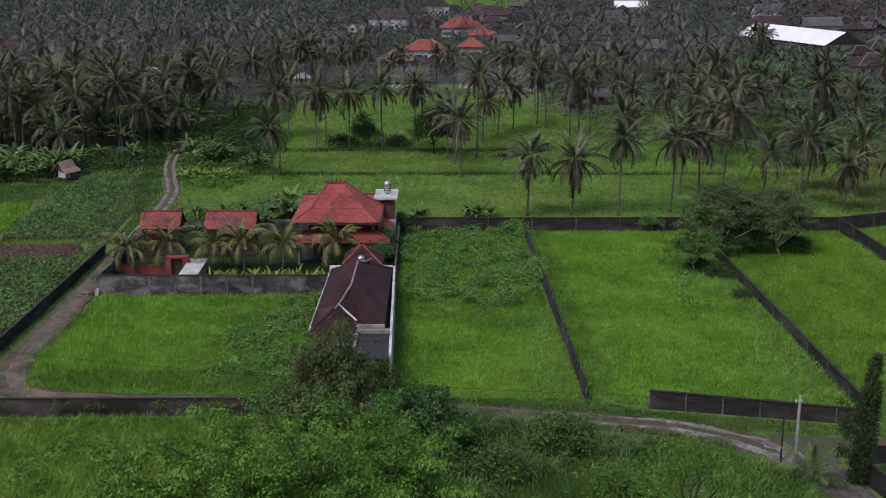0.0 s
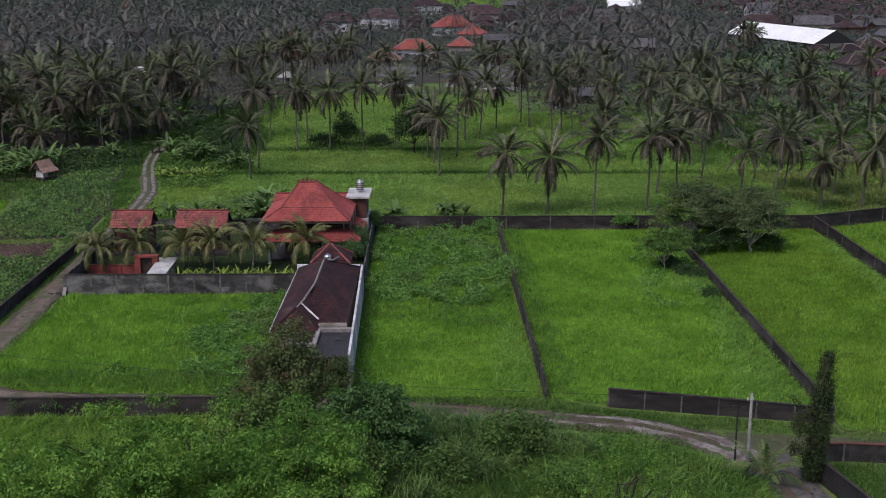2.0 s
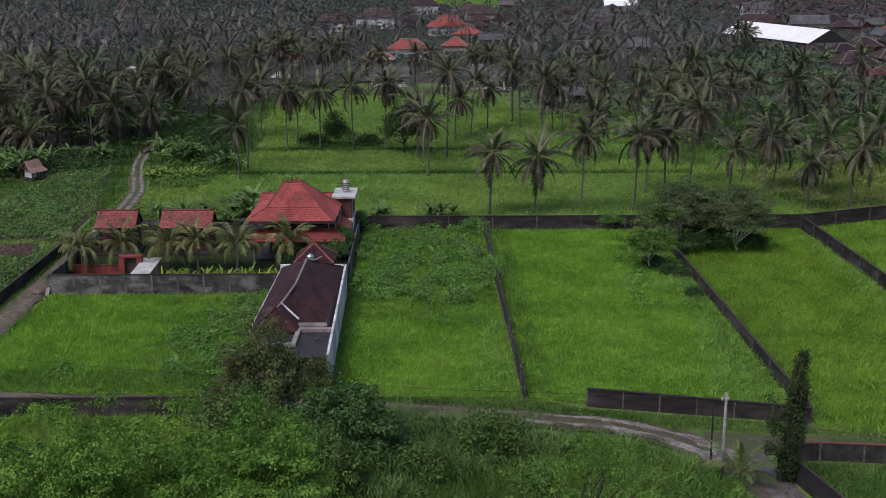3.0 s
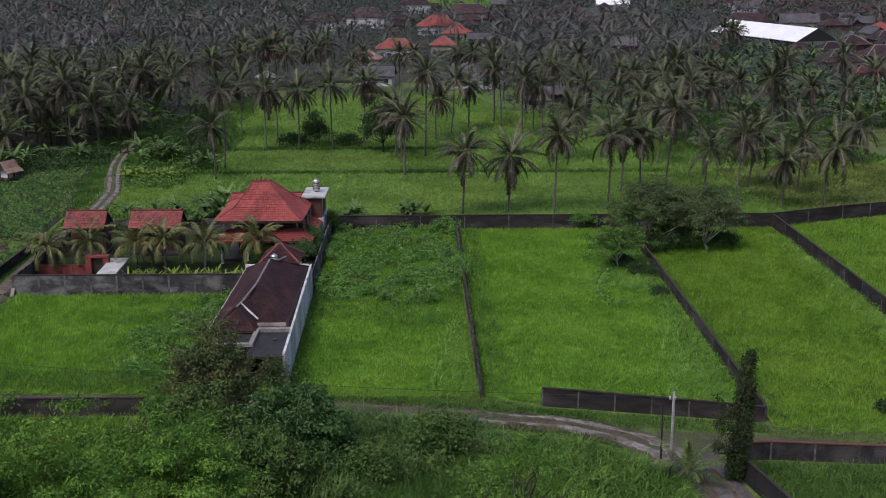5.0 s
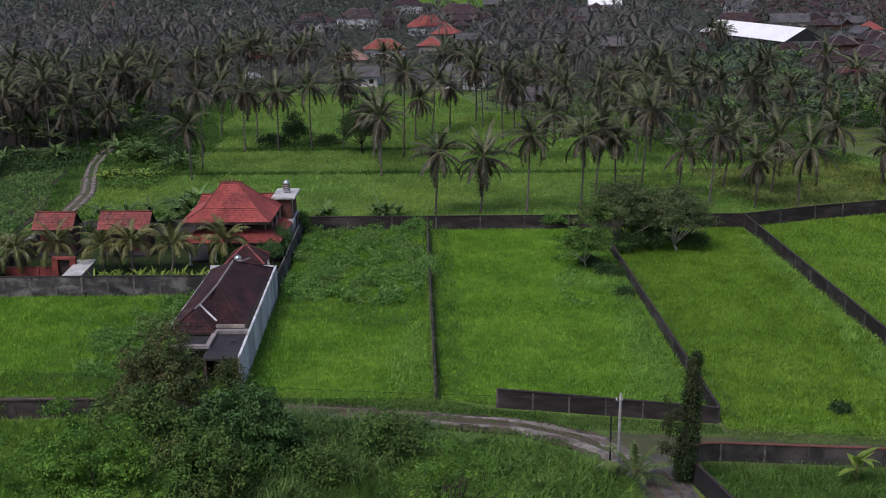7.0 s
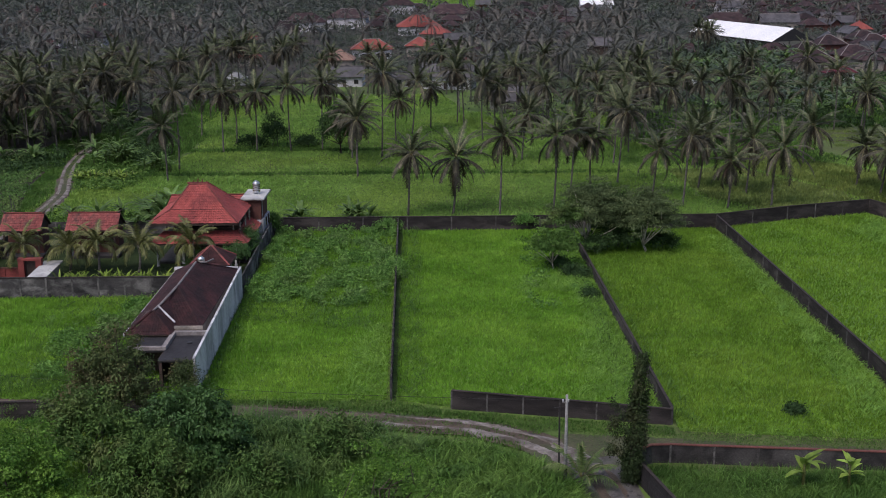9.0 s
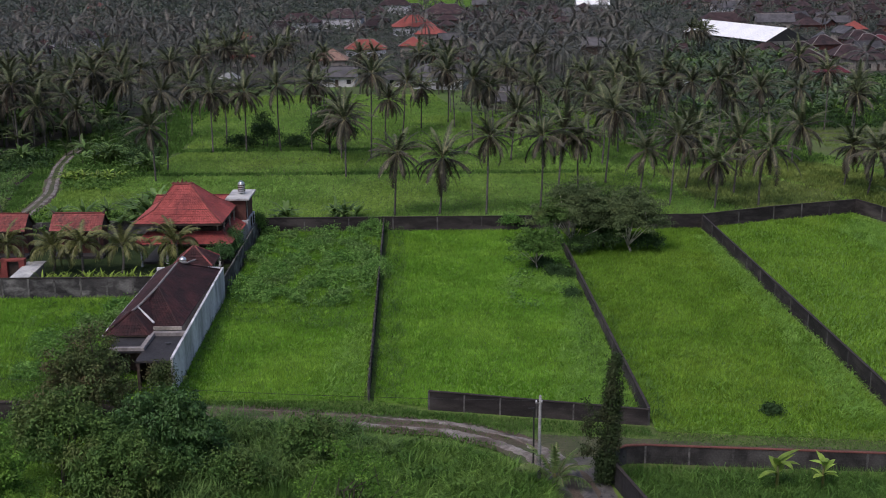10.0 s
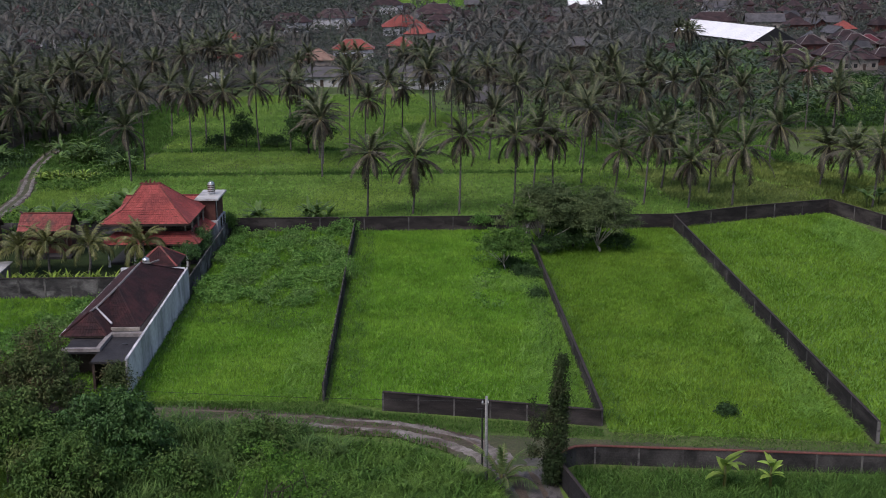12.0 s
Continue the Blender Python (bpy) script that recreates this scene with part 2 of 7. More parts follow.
M_BANANA = surface("banana_leaves", (0.06, 0.118, 0.032), (0.135, 0.21, 0.062), 0.6, 2.0, 0.5, 0, island=0.4, thing=0.35, leaf=0.3, spec=0.4)
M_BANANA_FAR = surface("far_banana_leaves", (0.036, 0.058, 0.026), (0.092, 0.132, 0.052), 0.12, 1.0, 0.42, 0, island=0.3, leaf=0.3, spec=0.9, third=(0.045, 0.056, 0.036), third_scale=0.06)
M_HELICONIA = surface("lime_green_leaves", (0.14, 0.225, 0.038), (0.25, 0.345, 0.066), 0.6, 2.0, 0.45, 0, island=0.3, thing=0.25, leaf=0.3)
M_AGAVE = surface("yellow_green_straps", (0.11, 0.18, 0.025), (0.2, 0.26, 0.045), 0.6, 2.0, 0.5, 0, island=0.3, leaf=0.2)
M_FEATHER = surface("feathery_leaves", (0.05, 0.12, 0.019), (0.122, 0.23, 0.036), 0.6, 1.5, 0.5, 0, island=0.4, leaf=0.32)
M_MANGO = surface("glossy_dark_leaves", (0.027, 0.068, 0.018), (0.058, 0.12, 0.032), 0.5, 2.0, 0.55, 0, island=0.25, leaf=0.18, spec=0.5)
M_OLIVE = surface("olive_brown_leaves", (0.045, 0.068, 0.024), (0.08, 0.11, 0.038), 0.4, 2.0, 0.62, 0, island=0.14, leaf=0.2, third=(0.075, 0.06, 0.03), third_scale=0.5)
M_GREEN = surface("mid_green_leaves", (0.05, 0.105, 0.022), (0.09, 0.165, 0.035), 0.3, 2.0, 0.62, 0, island=0.14, leaf=0.25)
M_DEEP = surface("deep_green_leaves", (0.02, 0.046, 0.015), (0.042, 0.078, 0.025), 0.3, 2.0, 0.62, 0, island=0.14, leaf=0.2)
# both woods colours are greyed and blued to paint in distance haze
M_WOODS = surface("haze_greyed_foliage", (0.042, 0.05, 0.04), (0.088, 0.098, 0.073), 0.05, 0.6, 0.6, 0, island=0.32, leaf=0.15, spec=0.7)
M_FARWOODS = surface("haze_greyed_far_foliage", (0.034, 0.042, 0.036), (0.07, 0.08, 0.066), 0.06, 0.5, 0.55, 0, island=0.16, leaf=0.15, spec=0.7,
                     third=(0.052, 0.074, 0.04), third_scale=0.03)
M_THATCH = surface("dry_thatch", (0.14, 0.085, 0.068), (0.22, 0.145, 0.115), 1.0, 6.0, 0.95, 0.5)
M_STRAW = surface("grey_straw_heap", (0.07, 0.06, 0.05), (0.14, 0.12, 0.1), 0.8, 5.0, 0.95, 0.8)
M_WIRE = surface("cable_black", (0.01, 0.01, 0.01), (0.02, 0.02, 0.02), 1.0, 4.0, 0.6, 0)

# ---- mesh helpers ----


def mesh_np(name, V, F, mat, smooth=False, second=None, which=None):
    """A mesh from vertex rows and face rows of one length; which: the faces that take the second material."""
    V, F = np.asarray(V, np.float32).reshape(-1, 3), np.asarray(F, np.int32)
    k = F.shape[1]
    me = bpy.data.meshes.new(name)
    me.vertices.add(len(V))
    me.vertices.foreach_set("co", V.ravel())
    me.loops.add(F.size)
    me.loops.foreach_set("vertex_index", F.ravel())
    me.polygons.add(len(F))
    me.polygons.foreach_set("loop_start", np.arange(0, F.size, k, dtype=np.int32))
    me.update(calc_edges=True)
    if smooth:
        me.shade_smooth()
    me.materials.append(mat)
    if second:
        me.materials.append(second)
        me.polygons.foreach_set("material_index", np.asarray(which, np.int32))
    return me


class Geo:
    """Collects points and faces of one mesh."""

    def __init__(self):
        self.v, self.f = [], []

    def add(self, pts, faces):
        n = len(self.v)
        self.v += [tuple(p) for p in pts]
        self.f += [tuple(i + n for i in f) for f in faces]
        return self

    def box(self, x0, x1, y0, y1, z0, z1, c=0.0):
        """A box, its upper rim chamfered by c."""
        if c <= 0:
            p = [(x0, y0, z0), (x1, y0, z0), (x1, y1, z0), (x0, y1, z0), (x0, y0, z1), (x1, y0, z1), (x1, y1, z1), (x0, y1, z1)]
            return self.add(p, [(3, 2, 1, 0), (4, 5, 6, 7), (0, 1, 5, 4), (1, 2, 6, 5), (2, 3, 7, 6), (3, 0, 4, 7)])
        p = [(x0, y0, z0), (x1, y0, z0), (x1, y1, z0), (x0, y1, z0)]
        p += [(x0, y0, z1 - c), (x1, y0, z1 - c), (x1, y1, z1 - c), (x0, y1, z1 - c)]
        p += [(x0 + c, y0 + c, z1), (x1 - c, y0 + c, z1), (x1 - c, y1 - c, z1), (x0 + c, y1 - c, z1)]
        fs = [(3, 2, 1, 0), (8, 9, 10, 11)]
        for a in (0, 4):
            fs += [(a + i, a + (i + 1) % 4, a + 4 + (i + 1) % 4, a + 4 + i) for i in range(4)]
        return self.add(p, fs)

    def tube(self, path, radii, n=8, caps=True):
        rings = []
        path = [Vector(p) for p in path]
        for i, p in enumerate(path):
            d = (path[min(i + 1, len(path) - 1)] - path[max(i - 1, 0)]).normalized()
            s = d.cross(Vector((0.3, 0.9, 0.1))).normalized()
            u = s.cross(d)
            r = radii[i] if hasattr(radii, "__len__") else radii
            rings.append([p + (s * math.cos(a) + u * math.sin(a)) * r for a in (2 * math.pi * j / n for j in range(n))])
        k = len(rings)
        fs = [(i * n + j, i * n + (j + 1) % n, (i + 1) * n + (j + 1) % n, (i + 1) * n + j) for i in range(k - 1) for j in range(n)]
        if caps:
            fs += [tuple(range(n))[::-1], tuple((k - 1) * n + j for j in range(n))]
        return self.add([p for r in rings for p in r], fs)

    def lathe(self, prof, n=16, cx=0, cy=0):
        """prof: rows of radius, height."""
        pts = [(cx + r * math.cos(2 * math.pi * j / n), cy + r * math.sin(2 * math.pi * j / n), z) for r, z in prof for j in range(n)]
        fs = [(i * n + j, i * n + (j + 1) % n, (i + 1) * n + (j + 1) % n, (i + 1) * n + j) for i in range(len(prof) - 1) for j in range(n)]
        fs.append(tuple((len(prof) - 1) * n + j for j in range(n)))
        return self.add(pts, fs)

    def mesh(self, name, mat, smooth=False):
        me = bpy.data.meshes.new(name)
        me.from_pydata(self.v, [], self.f)
        me.update()
        if smooth:
            me.shade_smooth()
        me.materials.append(mat)
        return me


def part(name, shape, material, parent, label="", at=None, smooth=False):
    """One mesh object under a thing; shape: a Geo or a ready mesh."""
    me = shape.mesh(name, material, smooth) if isinstance(shape, Geo) else shape
    ob = new(name, me)
    ob.parent = parent
    if at is not None:
        ob.matrix_basis = at
    return tagged(ob, label) if label else ob


def root(name, m, label, category, group="", kind=""):
    ob = new(name)
    ob.empty_display_size = 0.3
    ob.matrix_basis = m
    return tagged(ob, label, category, group, kind)


def waves(x, y, size, seed):
    """Smooth noise of about -1 to 1, for arrays."""
    r = np.random.default_rng(seed)
    out = np.zeros_like(x, dtype=float)
    for i in range(6):
        a, k, ph = r.uniform(0, 2 * np.pi), r.uniform(0.6, 1.9) / size, r.uniform(0, 2 * np.pi)
        out += np.sin((x * np.cos(a) + y * np.sin(a)) * 2 * np.pi * k + ph + 1.5 * np.sin((x * np.sin(a) - y * np.cos(a)) * 2 * np.pi * k * 0.6 + ph * 2))
    return out / 3.2


def inside(x, y, poly):
    """Which points lie in a polygon."""
    res = np.zeros(len(x), bool)
    n = len(poly)
    for i in range(n):
        (x0, y0), (x1, y1) = poly[i], poly[(i + 1) % n]
        cross = (y0 > y) != (y1 > y)
        with np.errstate(divide="ignore", invalid="ignore"):
            res ^= cross & (x < (x1 - x0) * (y - y0) / (y1 - y0 + 1e-12) + x0)
    return res


def scatter(poly, spacing, seed=0, holes=()):
    """Jittered grid points in a polygon, outside the holes."""
    r = np.random.default_rng(seed)
    p = np.array(poly)
    gx, gy = np.meshgrid(np.arange(p[:, 0].min(), p[:, 0].max(), spacing), np.arange(p[:, 1].min(), p[:, 1].max(), spacing))
    x = gx.ravel() + r.uniform(-0.55, 0.55, gx.size) * spacing
    y = gy.ravel() + r.uniform(-0.55, 0.55, gx.size) * spacing
    keep = inside(x, y, poly)
    for h in holes:
        keep &= ~inside(x, y, h)
    return x[keep], y[keep]


def grass(name, poly, spacing, height, width, mat, label, blades=4, lean=0.5, seed=0, holes=(), swirl=14.0, base_z=0.0):
    """Bent blades in tufts over a field, combed by the wind in drifts."""
    r = np.random.default_rng(seed)
    x, y = scatter(poly, spacing, seed, holes)
    n = len(x)
    drift = waves(x, y, swirl, seed + 1) * 2.2 + waves(x, y, swirl * 0.35, seed + 2) * 0.9
    flat = np.clip(0.65 + 0.26 * waves(x, y, swirl * 0.6, seed + 3), 0.35, 1.4)
    tall = np.clip(1 + 0.1 * waves(x, y, swirl * 0.45, seed + 4) + 0.2 * waves(x, y, 1.5, seed + 5), 0.5, 1.6)
    X, Y = np.repeat(x, blades), np.repeat(y, blades)
    m = n * blades
    A = np.repeat(drift, blades) + r.normal(0, 1.25, m)
    H = height * np.repeat(tall, blades) * r.uniform(0.65, 1.25, m)
    L = H * lean * np.repeat(flat, blades) * r.uniform(0.5, 1.6, m)
    X += r.normal(0, spacing * 0.28, m)
    Y += r.normal(0, spacing * 0.28, m)
    W = width * 1.25 * r.uniform(0.7, 1.3, m)
    T = r.uniform(0, np.pi, m)
    dx, dy, sx, sy = np.cos(A), np.sin(A), np.cos(T) * W, np.sin(T) * W
    V = np.empty((m, 3, 3))
    V[:, 0] = np.c_[X - sx, Y - sy, np.full(m, base_z)]
    V[:, 1] = np.c_[X + sx, Y + sy, np.full(m, base_z)]
    tip = np.maximum(H * (1.0 - 0.3 * np.clip(L / H, 0, 1.8)), 0.08)
    V[:, 2] = np.c_[X + dx * L, Y + dy * L, base_z + tip]
    F = np.arange(3 * m).reshape(m, 3)
    ob = new(name, mesh_np(name, V.reshape(-1, 3), F, mat))
    return tagged(ob, label, "grass", kind="stuff")


def arching(name, poly, spacing, length, width, mat, label, blades=9, seed=0, stiff=1.1, comb=0.0, swirl=6.0, category="grass"):
    """Tufts of long strap blades that rise and bend over; comb: how far they all lie the way of the wind."""
    r = np.random.default_rng(seed)
    x, y = scatter(poly, spacing, seed)
    drift = waves(x, y, swirl, seed + 1) * 2.4 + waves(x, y, swirl * 0.4, seed + 2) * 0.7
    tall = np.clip(1 + 0.3 * waves(x, y, swirl * 0.5, seed + 4), 0.55, 1.5)
    m = len(x) * blades
    A = np.where(r.random(m) < comb, np.repeat(drift, blades) + r.normal(0, 0.35, m), r.uniform(0, 2 * np.pi, m))
    L = length * np.repeat(tall, blades) * r.uniform(0.6, 1.2, m)
    foot = np.c_[np.repeat(x, blades) + r.normal(0, spacing * 0.22, m), np.repeat(y, blades) + r.normal(0, spacing * 0.22, m), np.zeros(m)]
    D = np.c_[np.cos(A), np.sin(A), np.zeros(m)]
    S = np.c_[-np.sin(A), np.cos(A), np.zeros(m)] * (width * r.uniform(0.7, 1.3, m))[:, None] * 0.5
    e0 = np.clip(stiff + r.normal(0, 0.22, m), 0.15, 1.5)
    e1, e2 = e0 - r.uniform(0.4, 0.9, m), e0 - r.uniform(1.2, 2.1, m)
    up = np.array([0, 0, 1.0])
    P1 = foot + (D * np.cos(e0)[:, None] + up * np.sin(e0)[:, None]) * (L * 0.45)[:, None]
    P2 = P1 + (D * np.cos(e1)[:, None] + up * np.sin(e1)[:, None]) * (L * 0.33)[:, None]
    P3 = P2 + (D * np.cos(e2)[:, None] + up * np.sin(e2)[:, None]) * (L * 0.3)[:, None]
    P3[:, 2] = np.maximum(P3[:, 2], 0.06)
    V = np.stack([foot - S * 0.7, foot + S * 0.7, P1 - S, P1 + S, P2 - S * 0.8, P2 + S * 0.8, P3], 1)
    q = np.arange(m)[:, None] * 7
    F = np.concatenate([q + t for t in ([0, 1, 3], [0, 3, 2], [2, 3, 5], [2, 5, 4], [4, 5, 6])])
    return tagged(new(name, mesh_np(name, V.reshape(-1, 3), F, mat)), label, category, kind="stuff")


def leaf_cards(P, D, N, length, width, fold=0.15, plain=False):
    """Kite-shaped leaves from foot P along D with face normal N (rows), or plain pointed ones; returns points and triangles."""
    n = len(P)
    S = np.cross(D, N)
    S /= np.linalg.norm(S, axis=1, keepdims=True) + 1e-9
    L, W = np.asarray(length).reshape(-1, 1), np.asarray(width).reshape(-1, 1)
    if plain:
        V = np.stack([P + S * W * 0.55, P - S * W * 0.55, P + D * L - N * L * fold], 1)
        return V.reshape(-1, 3), np.arange(3 * n).reshape(n, 3)
    V = np.empty((n, 4, 3))
    V[:, 0] = P
    V[:, 1] = P + D * L * 0.45 + S * W * 0.5
    V[:, 2] = P + D * L - N * L * fold
    V[:, 3] = P + D * L * 0.45 - S * W * 0.5
    q = np.arange(n)[:, None] * 4
    return V.reshape(-1, 3), np.concatenate([q + [0, 1, 2], q + [0, 2, 3]])


def unit(a):
    return a / (np.linalg.norm(a, axis=1, keepdims=True) + 1e-9)


def leafy(r, centres, spread, per, leaf_len, leaf_w, droop=0.3, flat=1.0, plain=False):
    """Leaves in clumps about the centres."""
    n = len(centres) * per
    C = np.repeat(centres, per, axis=0)
    sp = np.repeat(np.broadcast_to(spread, len(centres)), per)[:, None]
    off = r.normal(0, 0.5, (n, 3)) * [1, 1, flat]
    P = C + off * sp
    N = unit(off * 1.1 + r.normal(0, 0.38, (n, 3)) + [0, 0, 0.55])
    D = unit(np.cross(N, r.normal(0, 1, (n, 3))) + off * 0.5 + [0, 0, -droop])
    return leaf_cards(P, D, N, leaf_len * r.uniform(0.6, 1.3, n), leaf_w * r.uniform(0.7, 1.3, n), plain=plain)


def crown_points(r, n, centre, radii, hollow=0.55, rough=0.3):
    """Clump centres in an uneven crown, most of them near its outside."""
    d = unit(r.normal(0, 1, (n, 3)))
    d[:, 2] = np.abs(d[:, 2]) * 1.4 - 0.4
    lump = 1 + rough * waves(d[:, 0] * 3 + d[:, 2] * 2, d[:, 1] * 3 - d[:, 2], 1.6, int(r.integers(1e6)))
    rad = r.uniform(hollow, 1.0, n) ** 0.7 * lump
    return np.asarray(centre) + d * rad[:, None] * np.asarray(radii)


def limbs(r, parent, height, radius, tips, fork, bark):
    """A bent trunk that forks into limbs towards the tips."""
    bend = r.normal(0, 0.03 * height, 2)
    foot = [(0, 0, -0.2), (bend[0] * 0.3, bend[1] * 0.3, fork * 0.5), (bend[0], bend[1], fork)]
    trunk = part("trunk", Geo().tube(foot, [radius * 1.25, radius, radius * 0.8], 8), bark, parent, smooth=True)
    for t in tips:
        t = np.asarray(t)
        mid = np.array([bend[0], bend[1], fork]) * 0.45 + t * 0.55 + r.normal(0, 0.06 * height, 3) * [1, 1, 0.4]
        part("limb", Geo().tube([(bend[0], bend[1], fork - 0.1), tuple(mid), tuple(t)], [radius * 0.55, radius * 0.32, radius * 0.08], 6), bark, trunk, smooth=True)


def tree(name, x, y, seed, height, radii, leaf_mat, bark, label, clumps=160, per=50, spread=0.7, leaf_len=0.28, leaf_w=0.11,
         fork=0.4, trunk=0.16, hollow=0.5, rough=0.3, boughs=9, droop=0.3, flat=0.7, group=""):
    r = np.random.default_rng(seed)
    t = root(name, pose(x, y, 0), label, "tree", group)
    mid = (0, 0, height - radii[2] * 1.0)
    pts = crown_points(r, clumps, mid, radii, hollow, rough)
    tips = pts[r.choice(len(pts), boughs, replace=False)]
    limbs(r, t, height, trunk, tips, height * fork, bark)
    v, f = leafy(r, pts, spread, per, leaf_len, leaf_w, droop, flat)
    part("crown", mesh_np("crown", v, f, leaf_mat), leaf_mat, t)
    return t

# ---- ground ----
def ground_sheet():
    """One sheet to the horizon, finer near the plots."""
    xs = np.unique(np.concatenate([np.linspace(-3000, -160, 8), np.arange(-150, 180, 6.0), np.linspace(190, 3000, 8)]))
    ys = np.unique(np.concatenate([np.linspace(-1500, 40, 6), np.arange(50, 420, 6.0), np.linspace(440, 4000, 9)]))
    X, Y = np.meshgrid(xs, ys)
    Z = -0.12 + 0.05 * waves(X, Y, 25.0, 3)
    V = np.stack([X, Y, Z], -1).reshape(-1, 3)
    nx, i = len(xs), np.arange(len(V)).reshape(X.shape)
    F = np.stack([i[:-1, :-1], i[:-1, 1:], i[1:, 1:], i[1:, :-1]], -1).reshape(-1, 4)
    tagged(new("ground", mesh_np("ground", V, F, M_GROUND, True)), "grassy earth that carries the fields", "ground", kind="structure")


ground_sheet()


def ribbon(name, path, widths, mat, z, label, category, seed=0, rough=0.25, step=0.8):
    """An uneven strip of earth along a path."""
    r = np.random.default_rng(seed)
    P = np.array(path, float)
    seg = np.r_[0, np.cumsum(np.linalg.norm(np.diff(P, axis=0), axis=1))]
    s = np.arange(0, seg[-1], step)
    # a smooth run through the corners
    x, y = np.interp(s, seg, P[:, 0]), np.interp(s, seg, P[:, 1])
    k = np.ones(5) / 5
    for _ in range(4):
        x[2:-2], y[2:-2] = np.convolve(x, k, "valid"), np.convolve(y, k, "valid")
    w = np.interp(s, seg, widths)
    tx, ty = np.gradient(x), np.gradient(y)
    n = np.hypot(tx, ty) + 1e-9
    nx, ny = -ty / n, tx / n
    rows = []
    for side in (-1, -0.45, 0.0, 0.45, 1):
        j = np.convolve(r.normal(0, rough, len(s) + 4), np.ones(5) / 3.0, "valid") if abs(side) == 1 else 0
        d = side * w / 2 + (j if abs(side) == 1 else 0)
        zz = z + (0.035 * (1 - abs(side)) + 0.02 * waves(x, y, 3.0, seed + 9)) - (0.05 if abs(side) == 1 else 0)
        rows.append(np.c_[x + nx * d, y + ny * d, zz])
    V = np.stack(rows, 1).reshape(-1, 3)
    i = np.arange(len(V)).reshape(-1, 5)
    F = np.stack([i[:-1, :-1], i[:-1, 1:], i[1:, 1:], i[1:, :-1]], -1).reshape(-1, 4)
    ob = new(name, mesh_np(name, V, F[:, ::-1], mat, True))
    return tagged(ob, label, category, kind="structure")


def patch(name, poly, z, mat, label, category="field", kind="structure"):
    g = Geo()
    n = len(poly)
    g.add([(x, y, z) for x, y in poly] + [(x, y, z - 0.4) for x, y in poly],
          [tuple(range(n))] + [(i, i + n, (i + 1) % n + n, (i + 1) % n) for i in range(n)])
    return tagged(new(name, g.mesh(name, mat)), label, category, kind=kind)


LANE = [(30.4, 60), (30.3, 80), (30.3, 86), (29.2, 91.5), (25.5, 96.2), (20, 99.3), (12, 101), (4.8, 102.4), (-6, 103.8), (-18, 104.8), (-30, 105.2), (-38.5, 106.4),
        (-42.6, 110.5), (-43.8, 118), (-44.4, 132), (-44.9, 146), (-45.6, 161), (-46.6, 194.8), (-47.9, 206.3), (-51.3, 218.6), (-54.1, 230.5), (-56.0, 243.6), (-56.4, 252.3), (-55.6, 258.4)]
ribbon("road", LANE, [3.2, 3.2, 3.4, 4.0, 4.0] + [3.8] * 7 + [4.6, 3.4, 3.2, 3.2, 3.2, 3.0, 2.8, 2.8, 2.6, 2.6, 2.4, 2.0], M_ROAD, 0.06, "narrow brown dirt lane between the plots", "road", 5)


def offset_path(path, d):
    out = []
    for i, (x, y) in enumerate(path):
        x0, y0 = path[max(i - 1, 0)]
        x1, y1 = path[min(i + 1, len(path) - 1)]
        l = math.hypot(x1 - x0, y1 - y0)
        out.append((x - (y1 - y0) / l * d, y + (x1 - x0) / l * d))
    return out


for side, w in ((0.85, 1.0), (-0.85, 1.1)):
    ribbon("wheel_track", offset_path(LANE[0:4], side), [1.3, 1.3, 1.3, 1.2], M_GRAVEL, 0.10, "dark gravel wheel track in the dirt lane", "road", 15 if side > 0 else 16, 0.16)
    ribbon("wheel_track", offset_path(LANE[6:12], side), [0.7, 0.6, 0.6, 0.6, 0.6, 0.6], M_LANE_TRACK, 0.10, "brown earth wheel track in the dirt lane", "road", 17 if side > 0 else 18, 0.26)
    ribbon("wheel_track", offset_path(LANE[3:7], side), [1.3 * w, 1.3, 0.7, 0.3], M_RUT, 0.10, "pale gravel wheel track in the dirt lane", "road", 11 if side > 0 else 12, 0.42, 0.45)
    ribbon("wheel_track", offset_path(LANE[11:18], side * 0.8), [0.6, 0.8, 0.8, 0.7, 0.7, 0.8, 0.8], M_LANE_TRACK, 0.10, "pale gravel wheel track in the dirt lane", "road", 13 if side > 0 else 14, 0.12)
    ribbon("wheel_track", offset_path(LANE[16:24], side * 0.8), [0.6, 0.7, 0.7, 0.7, 0.7, 0.65, 0.6, 0.4], M_RUT, 0.13, "pale sandy wheel track in the dirt lane", "road", 23 if side > 0 else 24, 0.09)
ribbon("packed_earth", LANE[16:23], [1.5, 1.7, 1.8, 1.8, 1.7, 1.6, 1.3], M_PATH, 0.09, "trodden grassy middle of a field track", "road", 26, 0.25)
ribbon("packed_earth", LANE[8:17], [2.2, 2.3, 2.4, 2.6, 2.9, 2.2, 2.0, 2.0, 1.8], M_LANE_TRACK, 0.085, "packed tan earth of a lane", "road", 27, 0.3)
ribbon("footpath", [(28.0, 95.0), (34, 94.8), (40, 94.0), (50, 92.4), (62, 91.2), (90, 89.5)], [4.2, 4.2, 3.8, 3.6, 3.6, 3.6], M_PATH, 0.05, "trampled earth path beside a low wall", "path", 21, 0.3)
ribbon("bare_earth", [(31.4, 92.5), (32.0, 89), (32.6, 85), (33.4, 79.5), (34.0, 75)], [1.8, 1.4, 1.2, 1.2, 1.2], M_GRAVEL, 0.05, "dark bare earth at the foot of a wall", "path", 25, 0.15)
